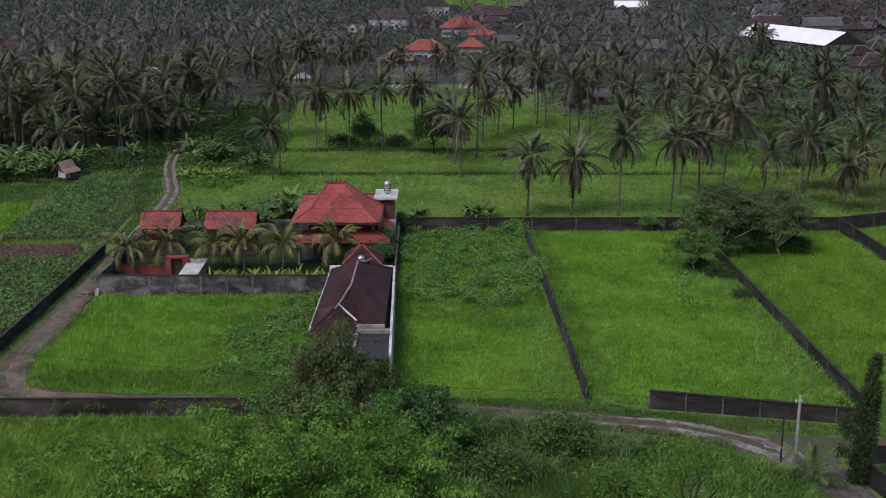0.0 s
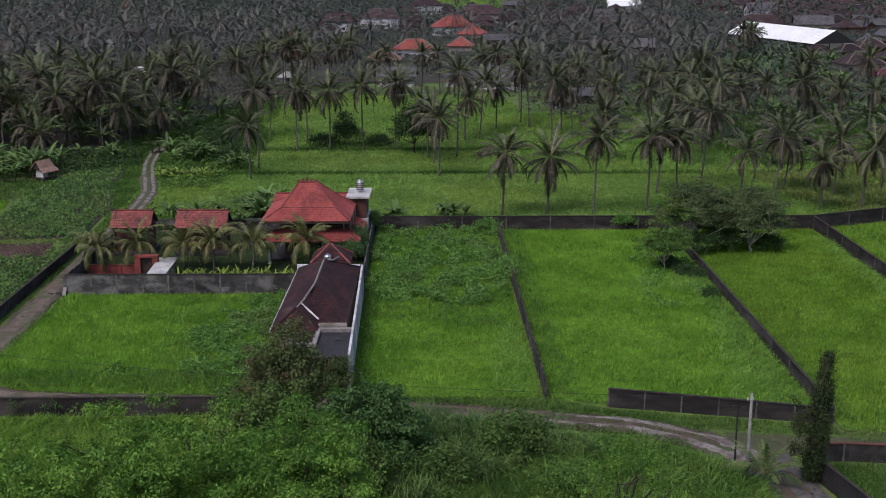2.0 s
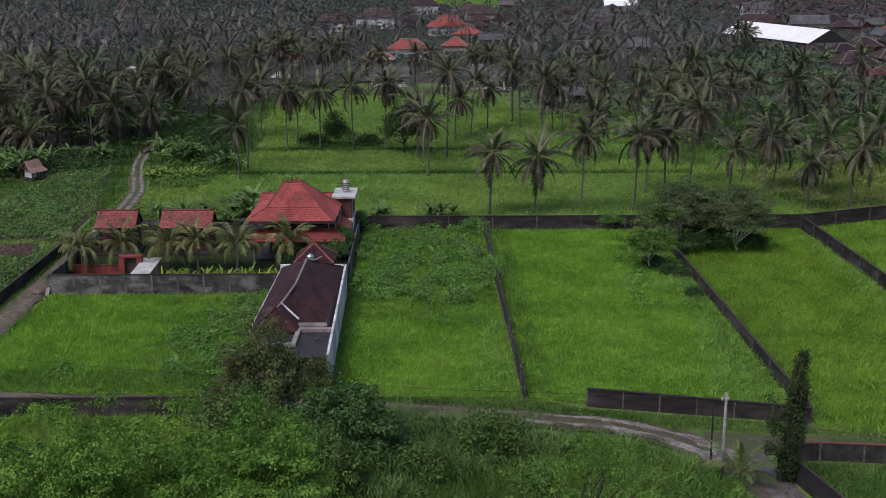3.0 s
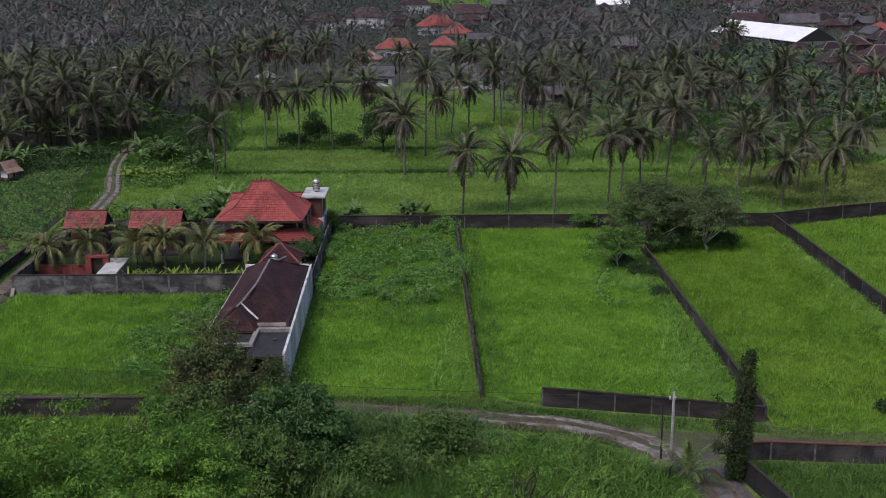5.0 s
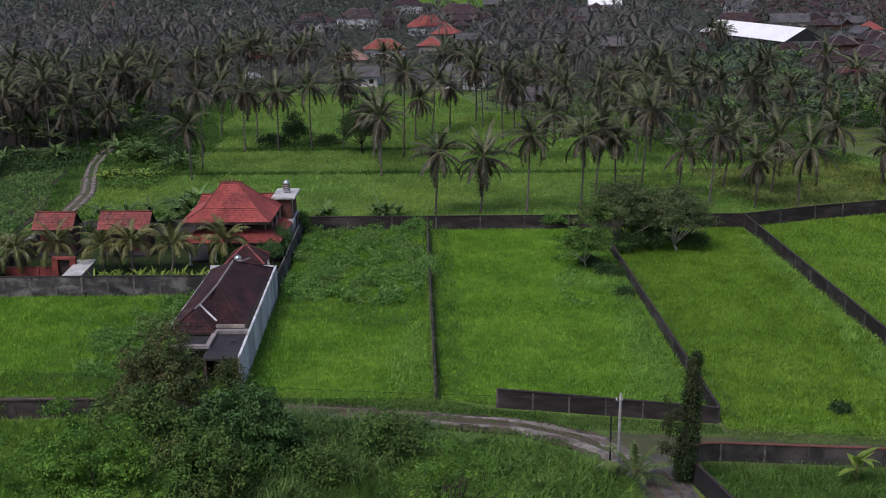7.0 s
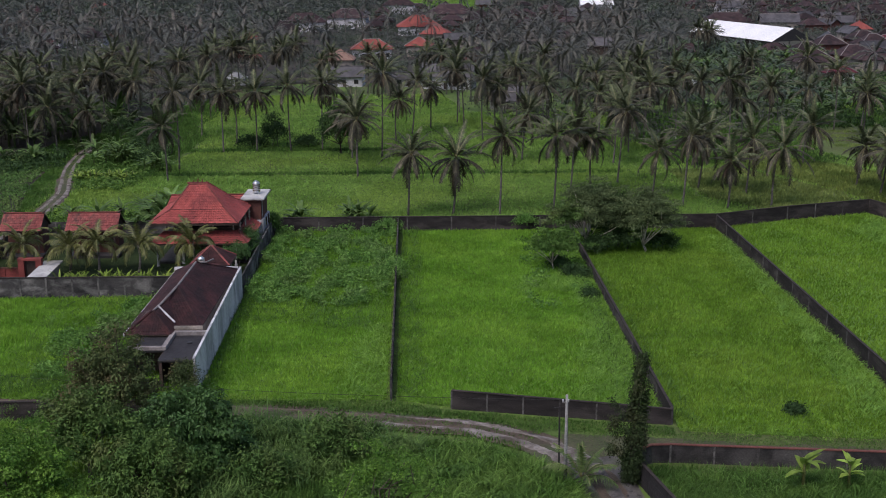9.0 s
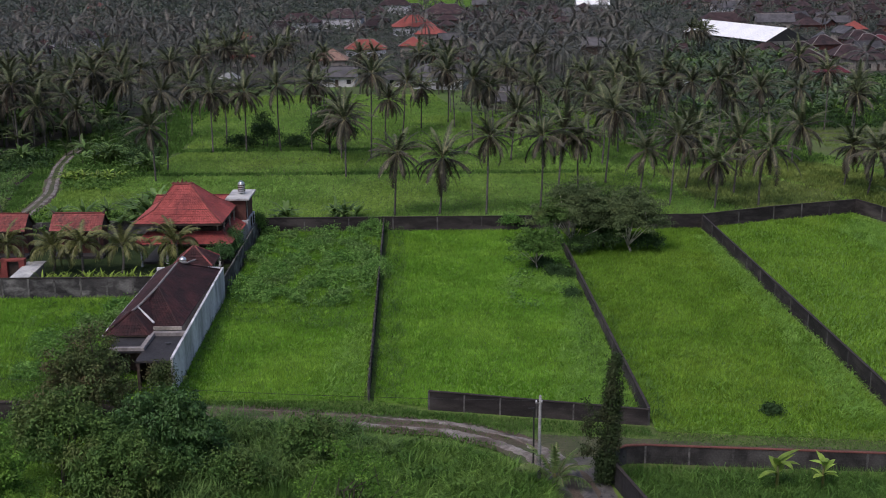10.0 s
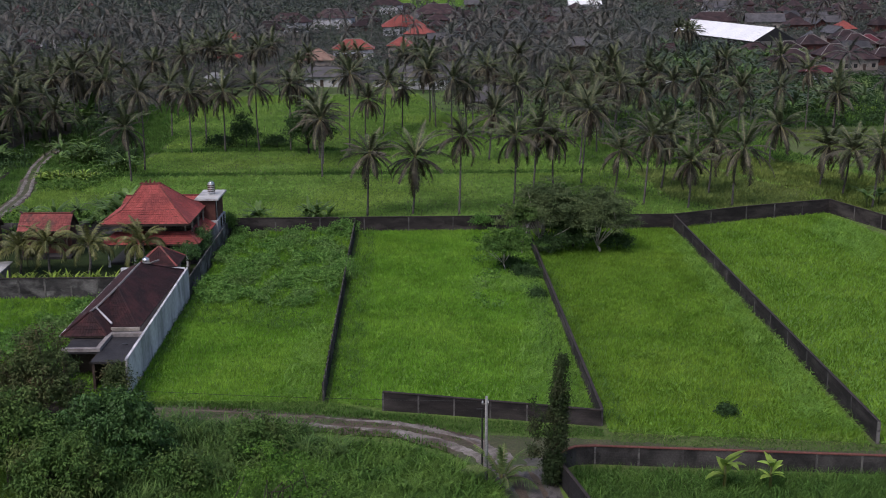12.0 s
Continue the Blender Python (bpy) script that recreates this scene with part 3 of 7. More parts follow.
ribbon("bare_earth", [(36, 93.0), (46, 91.6), (58, 90.3), (90, 87.6)], [0.9, 0.9, 0.9, 0.9], M_REDSOIL, 0.08, "strip of reddish bare earth along a wall", "path", 22, 0.15)

# fields under the grass, each a thin bed of its own
PLOT_1 = [(-5.4, 106), (12.6, 106.2), (11.2, 174.2), (-6.4, 174.2)]
PLOT_2 = [(13.6, 106), (18.7, 104.2), (37.6, 100), (36.9, 174.2), (12.2, 174.2)]
PLOT_3 = [(38.5, 98.2), (59.9, 95.2), (58.3, 174.2), (37.5, 174.2)]
PLOT_4 = [(60.9, 95), (110, 90), (110, 120), (88, 166), (84.4, 183.6), (70.8, 179), (59.2, 174.4)]
PLOT_W = [(-41, 109.3), (-36, 107.6), (-15, 106.8), (-5.6, 106), (-5.6, 114), (-13.8, 116), (-14.2, 140.3), (-42.2, 140.3), (-42.4, 118)]
YARD = [(-42.3, 141.2), (-6.6, 141.2), (-6.9, 174.4), (-43.6, 174.4)]
STRIP_N = [(-6, 105.4), (5, 104.2), (13, 103), (20, 101.4), (26.4, 98.4), (31, 97.4), (38, 96.8), (38, 98.6), (18.5, 102.9), (13, 105.6), (-5, 105.9)]
BACK_A = [(-46, 176), (58, 176), (70, 181.4), (60, 200), (52, 220), (-40, 220), (-45, 205)]
BACK_B = [(-38, 222.5), (24, 222.5), (50, 221.5), (44, 247), (-33, 247)]
BACK_C = [(-33, 250), (22, 250), (26, 300), (18, 345), (-30, 345), (-44, 306), (-36, 270)]
OLIVE = [(62, 197), (72, 183), (84, 187.5), (86, 199), (74, 224), (60, 222)]
RIPE = [(86, 200), (91, 184), (120, 184), (118, 198), (102, 212), (92, 228), (78, 240), (75, 226)]
TERRACE = [(104, 214), (150, 206), (150, 275), (100, 275), (95, 240)]
for bed_poly in (PLOT_1, PLOT_2, PLOT_3, PLOT_4, PLOT_W):
    patch("turf", bed_poly, 0.02, M_TURF, "short green growth under the tall grass", "field")
patch("lawn", YARD, 0.03, M_LAWN, "lawn inside the walled garden, palm shade put into its colour", "lawn")
CROP_1 = [(-65, 169.3), (-49.4, 169.8), (-50.6, 190), (-55.6, 212), (-57.6, 228), (-64, 224), (-66, 213.5), (-67.3, 202.3), (-66.8, 190)]
CROP_2 = [(-75, 100), (-47.9, 112), (-48.0, 157.8), (-50.8, 158.8), (-75, 155.6)]
BROWN = [(-95, 157.0), (-60.8, 157.6), (-51.2, 159.4), (-52.4, 166.6), (-64, 165.8), (-95, 165.0)]
patch("crop_soil", CROP_1, 0.0, M_SOIL, "dark soil of a vegetable field", "field")
patch("crop_soil", CROP_2, 0.0, M_SOIL, "dark soil of a vegetable field", "field")
patch("tilled_bed", BROWN, 0.02, M_TILLED, "freshly tilled brown soil", "field")


# ---- walls ----
def plot_wall(name, a, b, height, span, panel_mat, post_mat, label, thick=0.16, coping=None, post_w=0.2, post_up=0.06, last_post=True, dip=0.0, fall=0.0):
    """A wall of panels between posts along a straight line."""
    ax, ay = a
    L = math.hypot(b[0] - ax, b[1] - ay)
    w = root(name, pose(ax, ay, 0, 0, fall, math.degrees(math.atan2(b[1] - ay, b[0] - ax))), label, "wall", kind="structure")
    n = max(1, round(L / span))
    s = L / n
    g = Geo().box(post_w / 2, s - post_w / 2, -thick / 2, thick / 2, -0.4, height)
    # a shallow recess line along the panel, like cast slabs stacked
    for k in (0.33, 0.66):
        g.box(post_w / 2, s - post_w / 2, -thick / 2 - 0.012, thick / 2 + 0.012, height * k - 0.02, height * k + 0.02)
    panel = g.mesh("panel", panel_mat)
    post = Geo().box(-post_w / 2, post_w / 2, -thick / 2 - 0.05, thick / 2 + 0.05, -0.4, height + post_up, 0.03).mesh("post", post_mat)
    cap = Geo().box(0.0, s, -thick / 2 - 0.06, thick / 2 + 0.06, height + 0.003, height + 0.10, 0.02).mesh("coping", coping) if coping else None
    for i in range(n):
        part("panel", panel, panel_mat, w, at=pose(i * s, 0, dip * random.uniform(-1, 1)))
        if cap:
            part("coping", cap, coping, w, at=pose(i * s, 0, 0))
    for i in range(n + (1 if last_post else 0)):
        part("post", post, post_mat, w, at=pose(i * s, 0, 0))
    return w


DW = "mould-darkened plastered boundary wall between grass plots"
plot_wall("wall_a", (13.1, 105.6), (11.5, 174.6), 1.78, 1.75, M_DARKWALL, M_POST, "thin weathered slab wall with uneven posts between grass plots", thick=0.09, post_w=0.13, post_up=0.2, dip=0.07)
plot_wall("wall_b", (38.0, 99.6), (36.5, 174.6), 1.5, 6.2, M_DARKWALL, M_POST, DW, coping=M_COPING)
plot_wall("wall_c", (60.6, 95.0), (58.9, 174.8), 1.85, 6.2, M_DARKWALL, M_POST, DW, coping=M_COPING)
plot_wall("wall_back", (-6.9, 174.9), (58.9, 175.0), 2.0, 6.5, M_DARKWALL, M_POST, "long dark boundary wall behind the plots", coping=M_COPING)
plot_wall("wall_back_east", (58.9, 175.0), (70.8, 180.0), 2.0, 6.2, M_DARKWALL, M_POST, "long dark boundary wall behind the plots", coping=M_COPING, last_post=False)
plot_wall("wall_back_far", (70.8, 180.0), (85.0, 184.6), 2.0, 5.0, M_DARKWALL, M_POST, "dark boundary wall at the plot's corner", coping=M_COPING, last_post=False)
plot_wall("wall_east", (85.0, 184.6), (110.0, 116), 2.0, 6.0, M_DARKWALL, M_POST, "dark boundary wall turning along the plot", coping=M_COPING)
plot_wall("wall_front", (18.7, 103.7), (38.0, 99.5), 1.66, 3.2, M_DARKWALL, M_POST, "dark rendered front wall with pale posts beside the lane", coping=M_COPING, post_w=0.14, last_post=False, fall=0.95)
plot_wall("wall_garden", (-42.6, 140.8), (-14.2, 140.8), 2.45, 3.3, M_CONC, M_POST, "grey concrete garden wall with white stains", coping=M_COPING, post_w=0.22, post_up=0.0, last_post=False)
plot_wall("wall_garden_west", (-42.9, 173), (-42.6, 140.8), 2.3, 3.3, M_CONC, M_CONC, "grey concrete garden wall beside the lane", post_w=0.3, post_up=0.0)
plot_wall("wall_garden_east", (-6.4, 141.0), (-6.9, 174.6), 2.3, 4.2, M_CONC, M_POST, "mossy grey wall beside the villa", post_w=0.25, post_up=0.1)
plot_wall("wall_garden_north", (-42.9, 173.2), (-11, 174.6), 2.0, 4.0, M_CONC, M_POST, "grey wall behind the villa")
plot_wall("wall_lane", (-47.0, 106.0), (-47.4, 161.0), 1.3, 4.0, M_DARKWALL, M_DARKWALL, "low dark wall along the dirt lane", coping=M_COPING)
plot_wall("wall_lane_front", (-75, 101.5), (-8, 102.0), 1.6, 3.4, M_DARKWALL, M_DARKWALL, "low dark wall in front of the dirt lane", coping=M_COPING)


def curved_wall():
    """The low wall with a rounded end and a red-brown coping."""
    pts = [(33.0, 89.2), (33.6, 90.6), (34.8, 91.5), (36.4, 91.6)]
    w = root("wall_low", pose(0, 0, 0), "low grey wall with red-brown coping and rounded end", "wall", kind="structure")
    for i in range(len(pts) - 1):
        (x0, y0), (x1, y1) = pts[i], pts[i + 1]
        L, ang = math.hypot(x1 - x0, y1 - y0), math.degrees(math.atan2(y1 - y0, x1 - x0))
        part("panel", Geo().box(-0.02, L + 0.02, -0.09, 0.09, -0.4, 1.45), M_WETWALL, w, at=pose(x0, y0, 0, 0, 0, ang))
        part("coping", Geo().box(-0.04, L + 0.04, -0.16, 0.16, 1.453, 1.56, 0.03), M_REDSOIL, w, at=pose(x0, y0, 0, 0, 0, ang))
    return w


LANE_MID = (LANE[4:9], LANE[15:17], LANE[19:22])
curved_wall()
plot_wall("wall_low_south", (32.95, 89.0), (35.2, 79.0), 1.75, 3.4, M_SLATE, M_SLATE, "dark wall running down beside the lane", coping=M_COPING)
plot_wall("wall_low_east", (36.4, 91.6), (92, 85.4), 1.45, 3.6, M_WETWALL, M_POST, "low grey wall with red-brown coping", coping=M_REDSOIL, post_w=0.16, post_up=0.0)


# ---- roofs ----
def tiled_face(geo, quad, course=0.42, width=0.32, lift=0.11, r=None):
    """Rows of bent tiles over a face: eave left, eave right, top right, top left."""
    r = r or np.random.default_rng(1)
    a, b, c, d = [np.array(p, float) for p in quad]
    nrm = np.cross(b - a, (d + c) / 2 - (a + b) / 2)
    nrm /= np.linalg.norm(nrm)
    n = max(1, int(np.linalg.norm((c + d) / 2 - (a + b) / 2) / course))
    for i in range(n):
        s0, s1 = i / n, min(1.0, (i + 1.22) / n)
        l0, r0, l1, r1 = a + (d - a) * s0, b + (c - b) * s0, a + (d - a) * s1, b + (c - b) * s1
        m = max(1, round(np.linalg.norm(r0 - l0) / width))
        for j in range(m):
            u0, u1 = j / m, (j + 1) / m
            um = (u0 + u1) / 2
            k = lift * r.uniform(0.7, 1.3)
            p = [l0 + (r0 - l0) * u + nrm * h for u, h in ((u0, k * 0.95), (um, k * 1.2), (u1, k * 0.95))]
            p += [l1 + (r1 - l1) * u + nrm * h for u, h in ((u1, 0.0), (um, 0.03), (u0, 0.0))]
            geo.add(p, [(0, 1, 4, 5), (1, 2, 3, 4)])
    return geo


def hip_faces(x0, x1, y0, y1, z0, rx0, rx1, ry0, ry1, z1):
    """The four faces between an eave rectangle and a ridge rectangle (south, east, north, west)."""
    e = [(x0, y0, z0), (x1, y0, z0), (x1, y1, z0), (x0, y1, z0)]
    t = [(rx0, ry0, z1), (rx1, ry0, z1), (rx1, ry1, z1), (rx0, ry1, z1)]
    return [(e[i], e[(i + 1) % 4], t[(i + 1) % 4], t[i]) for i in range(4)]


def slab_under(faces, drop=0.12):
    """The boards under the tiles: the faces with thickness."""
    g, seen = Geo(), {}

    def at(x, y, z):
        key = (round(x, 3), round(y, 3), round(z, 3))
        if key not in seen:
            seen[key] = len(g.v)
            g.v.append((x, y, z))
        return seen[key]

    for q in faces:
        t = [at(*p) for p in q]
        u = [at(x, y, z - drop) for x, y, z in q]
        g.f += [tuple(t), tuple(u[::-1])] + [(t[i], u[i], u[(i + 1) % 4], t[(i + 1) % 4]) for i in range(4)]
    return g


def ridge_run(pts, rad=0.13, step=0.42, up=0.05):
    """Ridge caps laid end to end."""
    g = Geo()
    for p, q in zip(pts[:-1], pts[1:]):
        p, q = Vector(p) + Vector((0, 0, up)), Vector(q) + Vector((0, 0, up))
        n = max(2, round((q - p).length / step) * 2)
        g.tube([p.lerp(q, i / n) for i in range(n + 1)], [rad * (1.0 if i % 2 else 0.82) for i in range(n + 1)], 6)
    return g


def tiled_roof(parent, faces, tiles, ridges, ridge_mat, under=M_DARK, label="", seed=1, **kw):
    g = Geo()
    r = np.random.default_rng(seed)
    for f in faces:
        tiled_face(g, f, r=r, **kw)
    roof = part("roof", slab_under(faces), under, parent, label)
    part("tiles", g, tiles, roof)
    for run in ridges:
        part("ridge", ridge_run(run), ridge_mat, roof)
    return roof


def window(parent, x, y, z, w, h, facing=0, frame_mat=M_DARK):
    """A framed pane; facing 0: south, 90: east."""
    at = pose(x, y, z, 0, 0, facing)
    g = Geo()
    g.box(-w / 2 - 0.06, w / 2 + 0.06, -0.05, 0.03, -0.06, 0).box(-w / 2 - 0.06, w / 2 + 0.06, -0.05, 0.03, h, h + 0.06)
    g.box(-w / 2 - 0.06, -w / 2, -0.05, 0.03, 0, h).box(w / 2, w / 2 + 0.06, -0.05, 0.03, 0, h).box(-0.025, 0.025, -0.045, 0.03, 0, h)
    win = part("window", g, frame_mat, parent, at=at)
    part("pane", Geo().box(-w / 2, w / 2, -0.02, 0.02, 0, h), M_GLASS, win)
    return win


# ---- villa ----
def villa():
    v = root("villa", pose(0, 0, 0), "two-storey villa with red clay tiled roofs and open verandas", "house")
    r = np.random.default_rng(3)
    # ground floor and upper floor, set back under the eaves
    # plinth, lower wall and slab take dark colours that paint the veranda's shade
    part("plinth", Geo().box(-20.0, -8.2, 156.2, 172.5, 0, 0.35, 0.03), M_SLATE, v)
    part("wall", Geo().box(-18.2, -8.6, 159.0, 172.0, 0.35, 3.6), M_DARK, v, "ground floor wall coloured dark for the veranda's shade")
    part("floor_slab", Geo().box(-19.0, -8.6, 157.0, 171.0, 3.6, 3.85), M_DARK, v)
    part("upper_wall", Geo().box(-17.6, -9.6, 159.6, 167.4, 3.85, 5.9), M_DARK, v, "dark timber upper room")
    for x in (-15.6, -11.6):
        window(v, x, 159.56, 4.3, 1.3, 1.2)
    for x in (-16.5, -13.2, -10.4):
        window(v, x, 158.96, 1.0, 1.4, 1.7)
    window(v, -9.56, 162.0, 4.4, 1.2, 1.1, 90)
    # columns
    col = Geo().lathe([(0.2, 0.35), (0.2, 0.5), (0.15, 0.56), (0.14, 3.05), (0.2, 3.15), (0.2, 3.3)], 10).mesh("column", M_WHITE, True)
    for x, y in ((-19.7, 155.0), (-16.4, 155.4), (-12.6, 155.4), (-9.4, 155.0)):
        part("column", col, M_WHITE, v, at=pose(x, y, -0.05 if y > 155.2 else -0.3))
    up = Geo().box(-0.09, 0.09, -0.09, 0.09, 3.9, 5.75).box(-0.16, 0.16, -0.16, 0.16, 5.2, 5.35).mesh("post", M_CREAM)
    for x, y in ((-18.6, 157.2), (-15.9, 157.2), (-12.6, 157.2), (-9.9, 157.2), (-9.0, 157.3), (-8.9, 161.0), (-8.9, 164.5)):
        part("post", up, M_CREAM, v, at=pose(x, y, 0))
    rail = Geo()
    for z in (4.25, 4.7):
        rail.box(-18.7, -8.9, 157.12, 157.22, z, z + 0.08)
    for i in range(34):
        rail.box(-18.6 + i * 0.29, -18.53 + i * 0.29, 157.14, 157.2, 3.85, 4.7)
    part("railing", rail, M_DARK, v)
    # lower skirt roof round the south and east
    skirt = [((-20.7, 153.9, 3.25), (-7.6, 153.9, 3.25), (-9.3, 157.0, 4.35), (-19.2, 157.0, 4.35)),
             ((-7.6, 153.9, 3.25), (-7.5, 166.0, 3.25), (-9.3, 166.0, 4.35), (-9.3, 157.0, 4.35))]
    tiled_roof(v, skirt, M_TILE, [[(-7.6, 153.9, 3.3), (-9.3, 157.0, 4.4)]], M_RIDGE_RED, label="red tiled skirt roof over the veranda")
    # upper hipped roof: shallow skirt below, steep crown above
    low = hip_faces(-20.7, -8.9, 155.0, 167.0, 5.75, -18.2, -10.9, 157.4, 164.6, 7.15)
    high = hip_faces(-18.2, -10.9, 157.4, 164.6, 7.15, -16.1, -13.85, 160.5, 161.5, 10.0)
    hips = []
    for i in range(4):
        hips.append([low[i][0], high[i][0], high[i][3]])
    hips.append([high[0][3], high[0][2]])
    roof = tiled_roof(v, low + high, M_TILE, hips, M_RIDGE_RED, label="steep hipped roof of red clay tiles", seed=4)
    part("fascia", Geo().box(-20.65, -8.95, 155.02, 155.1, 5.5, 5.68).box(-9.03, -8.95, 155.1, 166.9, 5.5, 5.68), M_DARK, roof)
    crest = Geo()
    for i, h in enumerate((0.3, 0.5, 0.7, 0.5, 0.3)):
        x = -16.2 + i * 0.58
        crest.tube([(x, 161.0, 10.0), (x - 0.05, 161.0, 10.0 + h * 0.6), (x + 0.1, 161.0, 10.05 + h)], [0.16, 0.12, 0.02], 6)
    crest.box(-16.5, -13.6, 160.85, 161.15, 10.02, 10.2, 0.04)
    part("crest", crest, M_RIDGE_RED, roof, "carved ridge ornament")
    # rear wing
    part("rear_wall", Geo().box(-20.0, -10.5, 167.2, 171.6, 3.6, 5.7), M_BRICK, v)
    rear = [((-21, 166.2, 5.3), (-10, 166.2, 5.3), (-10.2, 169, 6.75), (-20.6, 169, 6.75)), ((-10, 172, 5.3), (-21, 172, 5.3), (-20.6, 169, 6.75), (-10.2, 169, 6.75))]
    tiled_roof(v, rear, M_TILE, [[(-20.6, 169, 6.8), (-10.2, 169, 6.8)]], M_RIDGE_RED, seed=8)
    # stair tower with slab
    part("tower_wall", Geo().box(-9.9, -7.5, 166.3, 172.2, 3.7, 6.6), M_BRICK, v, "brown brick stair tower")
    part("tower_base", Geo().box(-9.8, -7.2, 166.0, 172.3, 0, 3.7), M_WHITE, v, "white painted tower base")
    part("tower_slab", Geo().box(-10.3, -6.95, 165.9, 172.7, 6.6, 6.85, 0.04), M_SLABTOP, v, "pale concrete roof slab")
    part("drain_pipe", Geo().tube([(-7.42, 166.9, 0.2), (-7.42, 166.9, 6.6)], 0.06, 8), M_WHITE, v)
    window(v, -7.17, 168.6, 2.4, 0.7, 1.2, 90)
    window(v, -7.17, 170.6, 2.4, 0.7, 1.2, 90)
    return v


villa()


def water_tank():
    t = root("water_tank", pose(-8.5, 169.4, 6.85), "ribbed stainless steel water tank on a roof slab", "water tank")
    prof = [(0.5, 0.25)]
    for i in range(5):
        z = 0.25 + i * 0.27
        prof += [(0.52, z + 0.05), (0.52, z + 0.18), (0.47, z + 0.22), (0.47, z + 0.26)]
    prof += [(0.5, 1.62), (0.3, 1.78), (0.12, 1.82)]
    part("body", Geo().lathe(prof, 20), M_STEEL, t, smooth=True)
    for i in range(4):
        z = 0.25 + i * 0.27
        part("band", Geo().lathe([(0.46, z + 0.18), (0.535, z + 0.19), (0.535, z + 0.3), (0.46, z + 0.31)], 20), M_ORANGE, t)
    part("lid", Geo().lathe([(0.2, 1.8), (0.2, 1.9), (0.05, 1.94)], 14), M_STEEL, t)
    for a in range(4):
        x, y = 0.4 * math.cos(a * math.pi / 2 + 0.8), 0.4 * math.sin(a * math.pi / 2 + 0.8)
        part("leg", Geo().box(x - 0.03, x + 0.03, y - 0.03, y + 0.03, 0, 0.27), M_STEEL, t)
    return t


water_tank()


# ---- brown-roofed house with the long white wall ----
def white_house():
    h = root("bungalow", pose(0, 0, 0), "single-storey house with dark brown tiled roof and long white side wall", "house")
    L = math.hypot(0.95, 33)
    part("side_wall", Geo().box(0, L, -0.12, 0.12, -0.2, 3.8), M_WHITE, h, "long streaked white painted wall", at=pose(-6.3, 140.3, 0, 0, 0, math.degrees(math.atan2(-33, 0.95))))
    part("wall", Geo().box(-13.2, -6.6, 117.4, 139.6, 0, 3.5), M_CREAM, h)
    part("wall", Geo().box(-13.1, -9.4, 115.6, 117.4, 0, 3.4), M_CREAM, h)
    part("north_wall", Geo().box(-14.1, -6.5, 139.7, 139.95, 0, 3.95, 0.02), M_WHITE, h, "white parapet")
    part("gutter", Geo().box(-14.0, -13.8, 115.2, 139.7, 3.35, 3.58), M_WHITE, h, "white gutter board")
    for y in (121, 126, 131):
        window(h, -13.24, y, 1.0, 1.3, 1.3, -90)
    window(h, -11.3, 115.56, 1.0, 1.6, 1.3, 0)
    e, z0, z1 = (-13.85, -6.55, 117.0, 139.6), 3.6, 6.1
    main = hip_faces(*e, z0, -10.3, -10.1, 123.6, 133.6, z1)
    hips = [[main[0][0], main[0][3]], [main[1][0], main[1][3]], [main[2][0], main[2][3]], [main[3][0], main[3][3]], [main[0][3], main[2][2]]]
    roof = tiled_roof(h, main, M_TILE_OLD, hips[1:3], M_TILE_OLD, label="hipped roof of dark mossy clay tiles", seed=14, course=0.36, lift=0.07)
    part("ridge", ridge_run([(-10.2, 133.6, 6.1), (-10.2, 123.6, 6.1), (-11.1, 119.2, 5.35)], 0.13), M_RIDGE, roof, "pale mortared ridge")
    part("ridge", ridge_run([(-10.2, 133.6, 6.1), (-9.3, 134.6, 5.8), (-8.8, 136.8, 5.6)], 0.12), M_RIDGE, roof, "pale mortared ridge")
    wing = [((-13.85, 115.2, 3.45), (-9.2, 115.2, 3.45), (-11.2, 117.4, 5.25), (-11.6, 117.4, 5.25)),
            ((-9.2, 115.2, 3.45), (-8.9, 119.5, 3.75), (-10.6, 121.0, 5.35), (-11.2, 117.4, 5.25)),
            ((-13.85, 122.0, 3.7), (-13.85, 115.2, 3.45), (-11.6, 117.4, 5.25), (-11.0, 122.0, 5.5))]
    wroof = tiled_roof(h, wing, M_TILE_OLD, [[(-13.85, 115.2, 3.5), (-11.5, 117.4, 5.3)], [(-9.2, 115.2, 3.5), (-11.3, 117.4, 5.3)]], M_TILE_OLD, seed=16, course=0.36, lift=0.07)
    part("ridge", ridge_run([(-11.4, 117.4, 5.3), (-11.1, 119.4, 5.35)], 0.12), M_RIDGE, wroof, "pale mortared ridge")
    part("valley", ridge_run([(-11.2, 118.8, 5.38), (-9.2, 117.2, 4.1)], 0.12), M_WHITE, wroof, "white valley flashing")
    part("fascia", Geo().box(-9.2, -6.3, 116.6, 116.8, 3.55, 3.9), M_CREAM, roof)
    # carport with flat roof and low parapet
    part("carport_roof", Geo().box(-9.0, -5.5, 108.3, 116.4, 3.0, 3.2, 0.02), M_SLATE, h, "flat dark felted carport roof")
    part("parapet", Geo().box(-9.3, -5.7, 115.75, 116.35, 3.203, 3.56), M_RIDGE, h, "cream parapet")
    part("parapet", Geo().box(-9.3, -8.85, 111.2, 115.746, 3.203, 3.56), M_RIDGE, h, "cream parapet")
    part("parapet", Geo().box(-12.6, -9.304, 111.2, 111.65, 3.203, 3.52), M_RIDGE, h, "cream parapet")
    part("porch_roof", Geo().box(-12.6, -9.004, 111.2, 115.59, 3.0, 3.2), M_SLATE, h, "flat dark felted porch roof")
    # dark walls and post stand in for the deep shade beneath the flat roofs
    part("carport_wall", Geo().box(-9.0, -6.0, 116.41, 116.55, 0, 3.0), M_DARK, h)
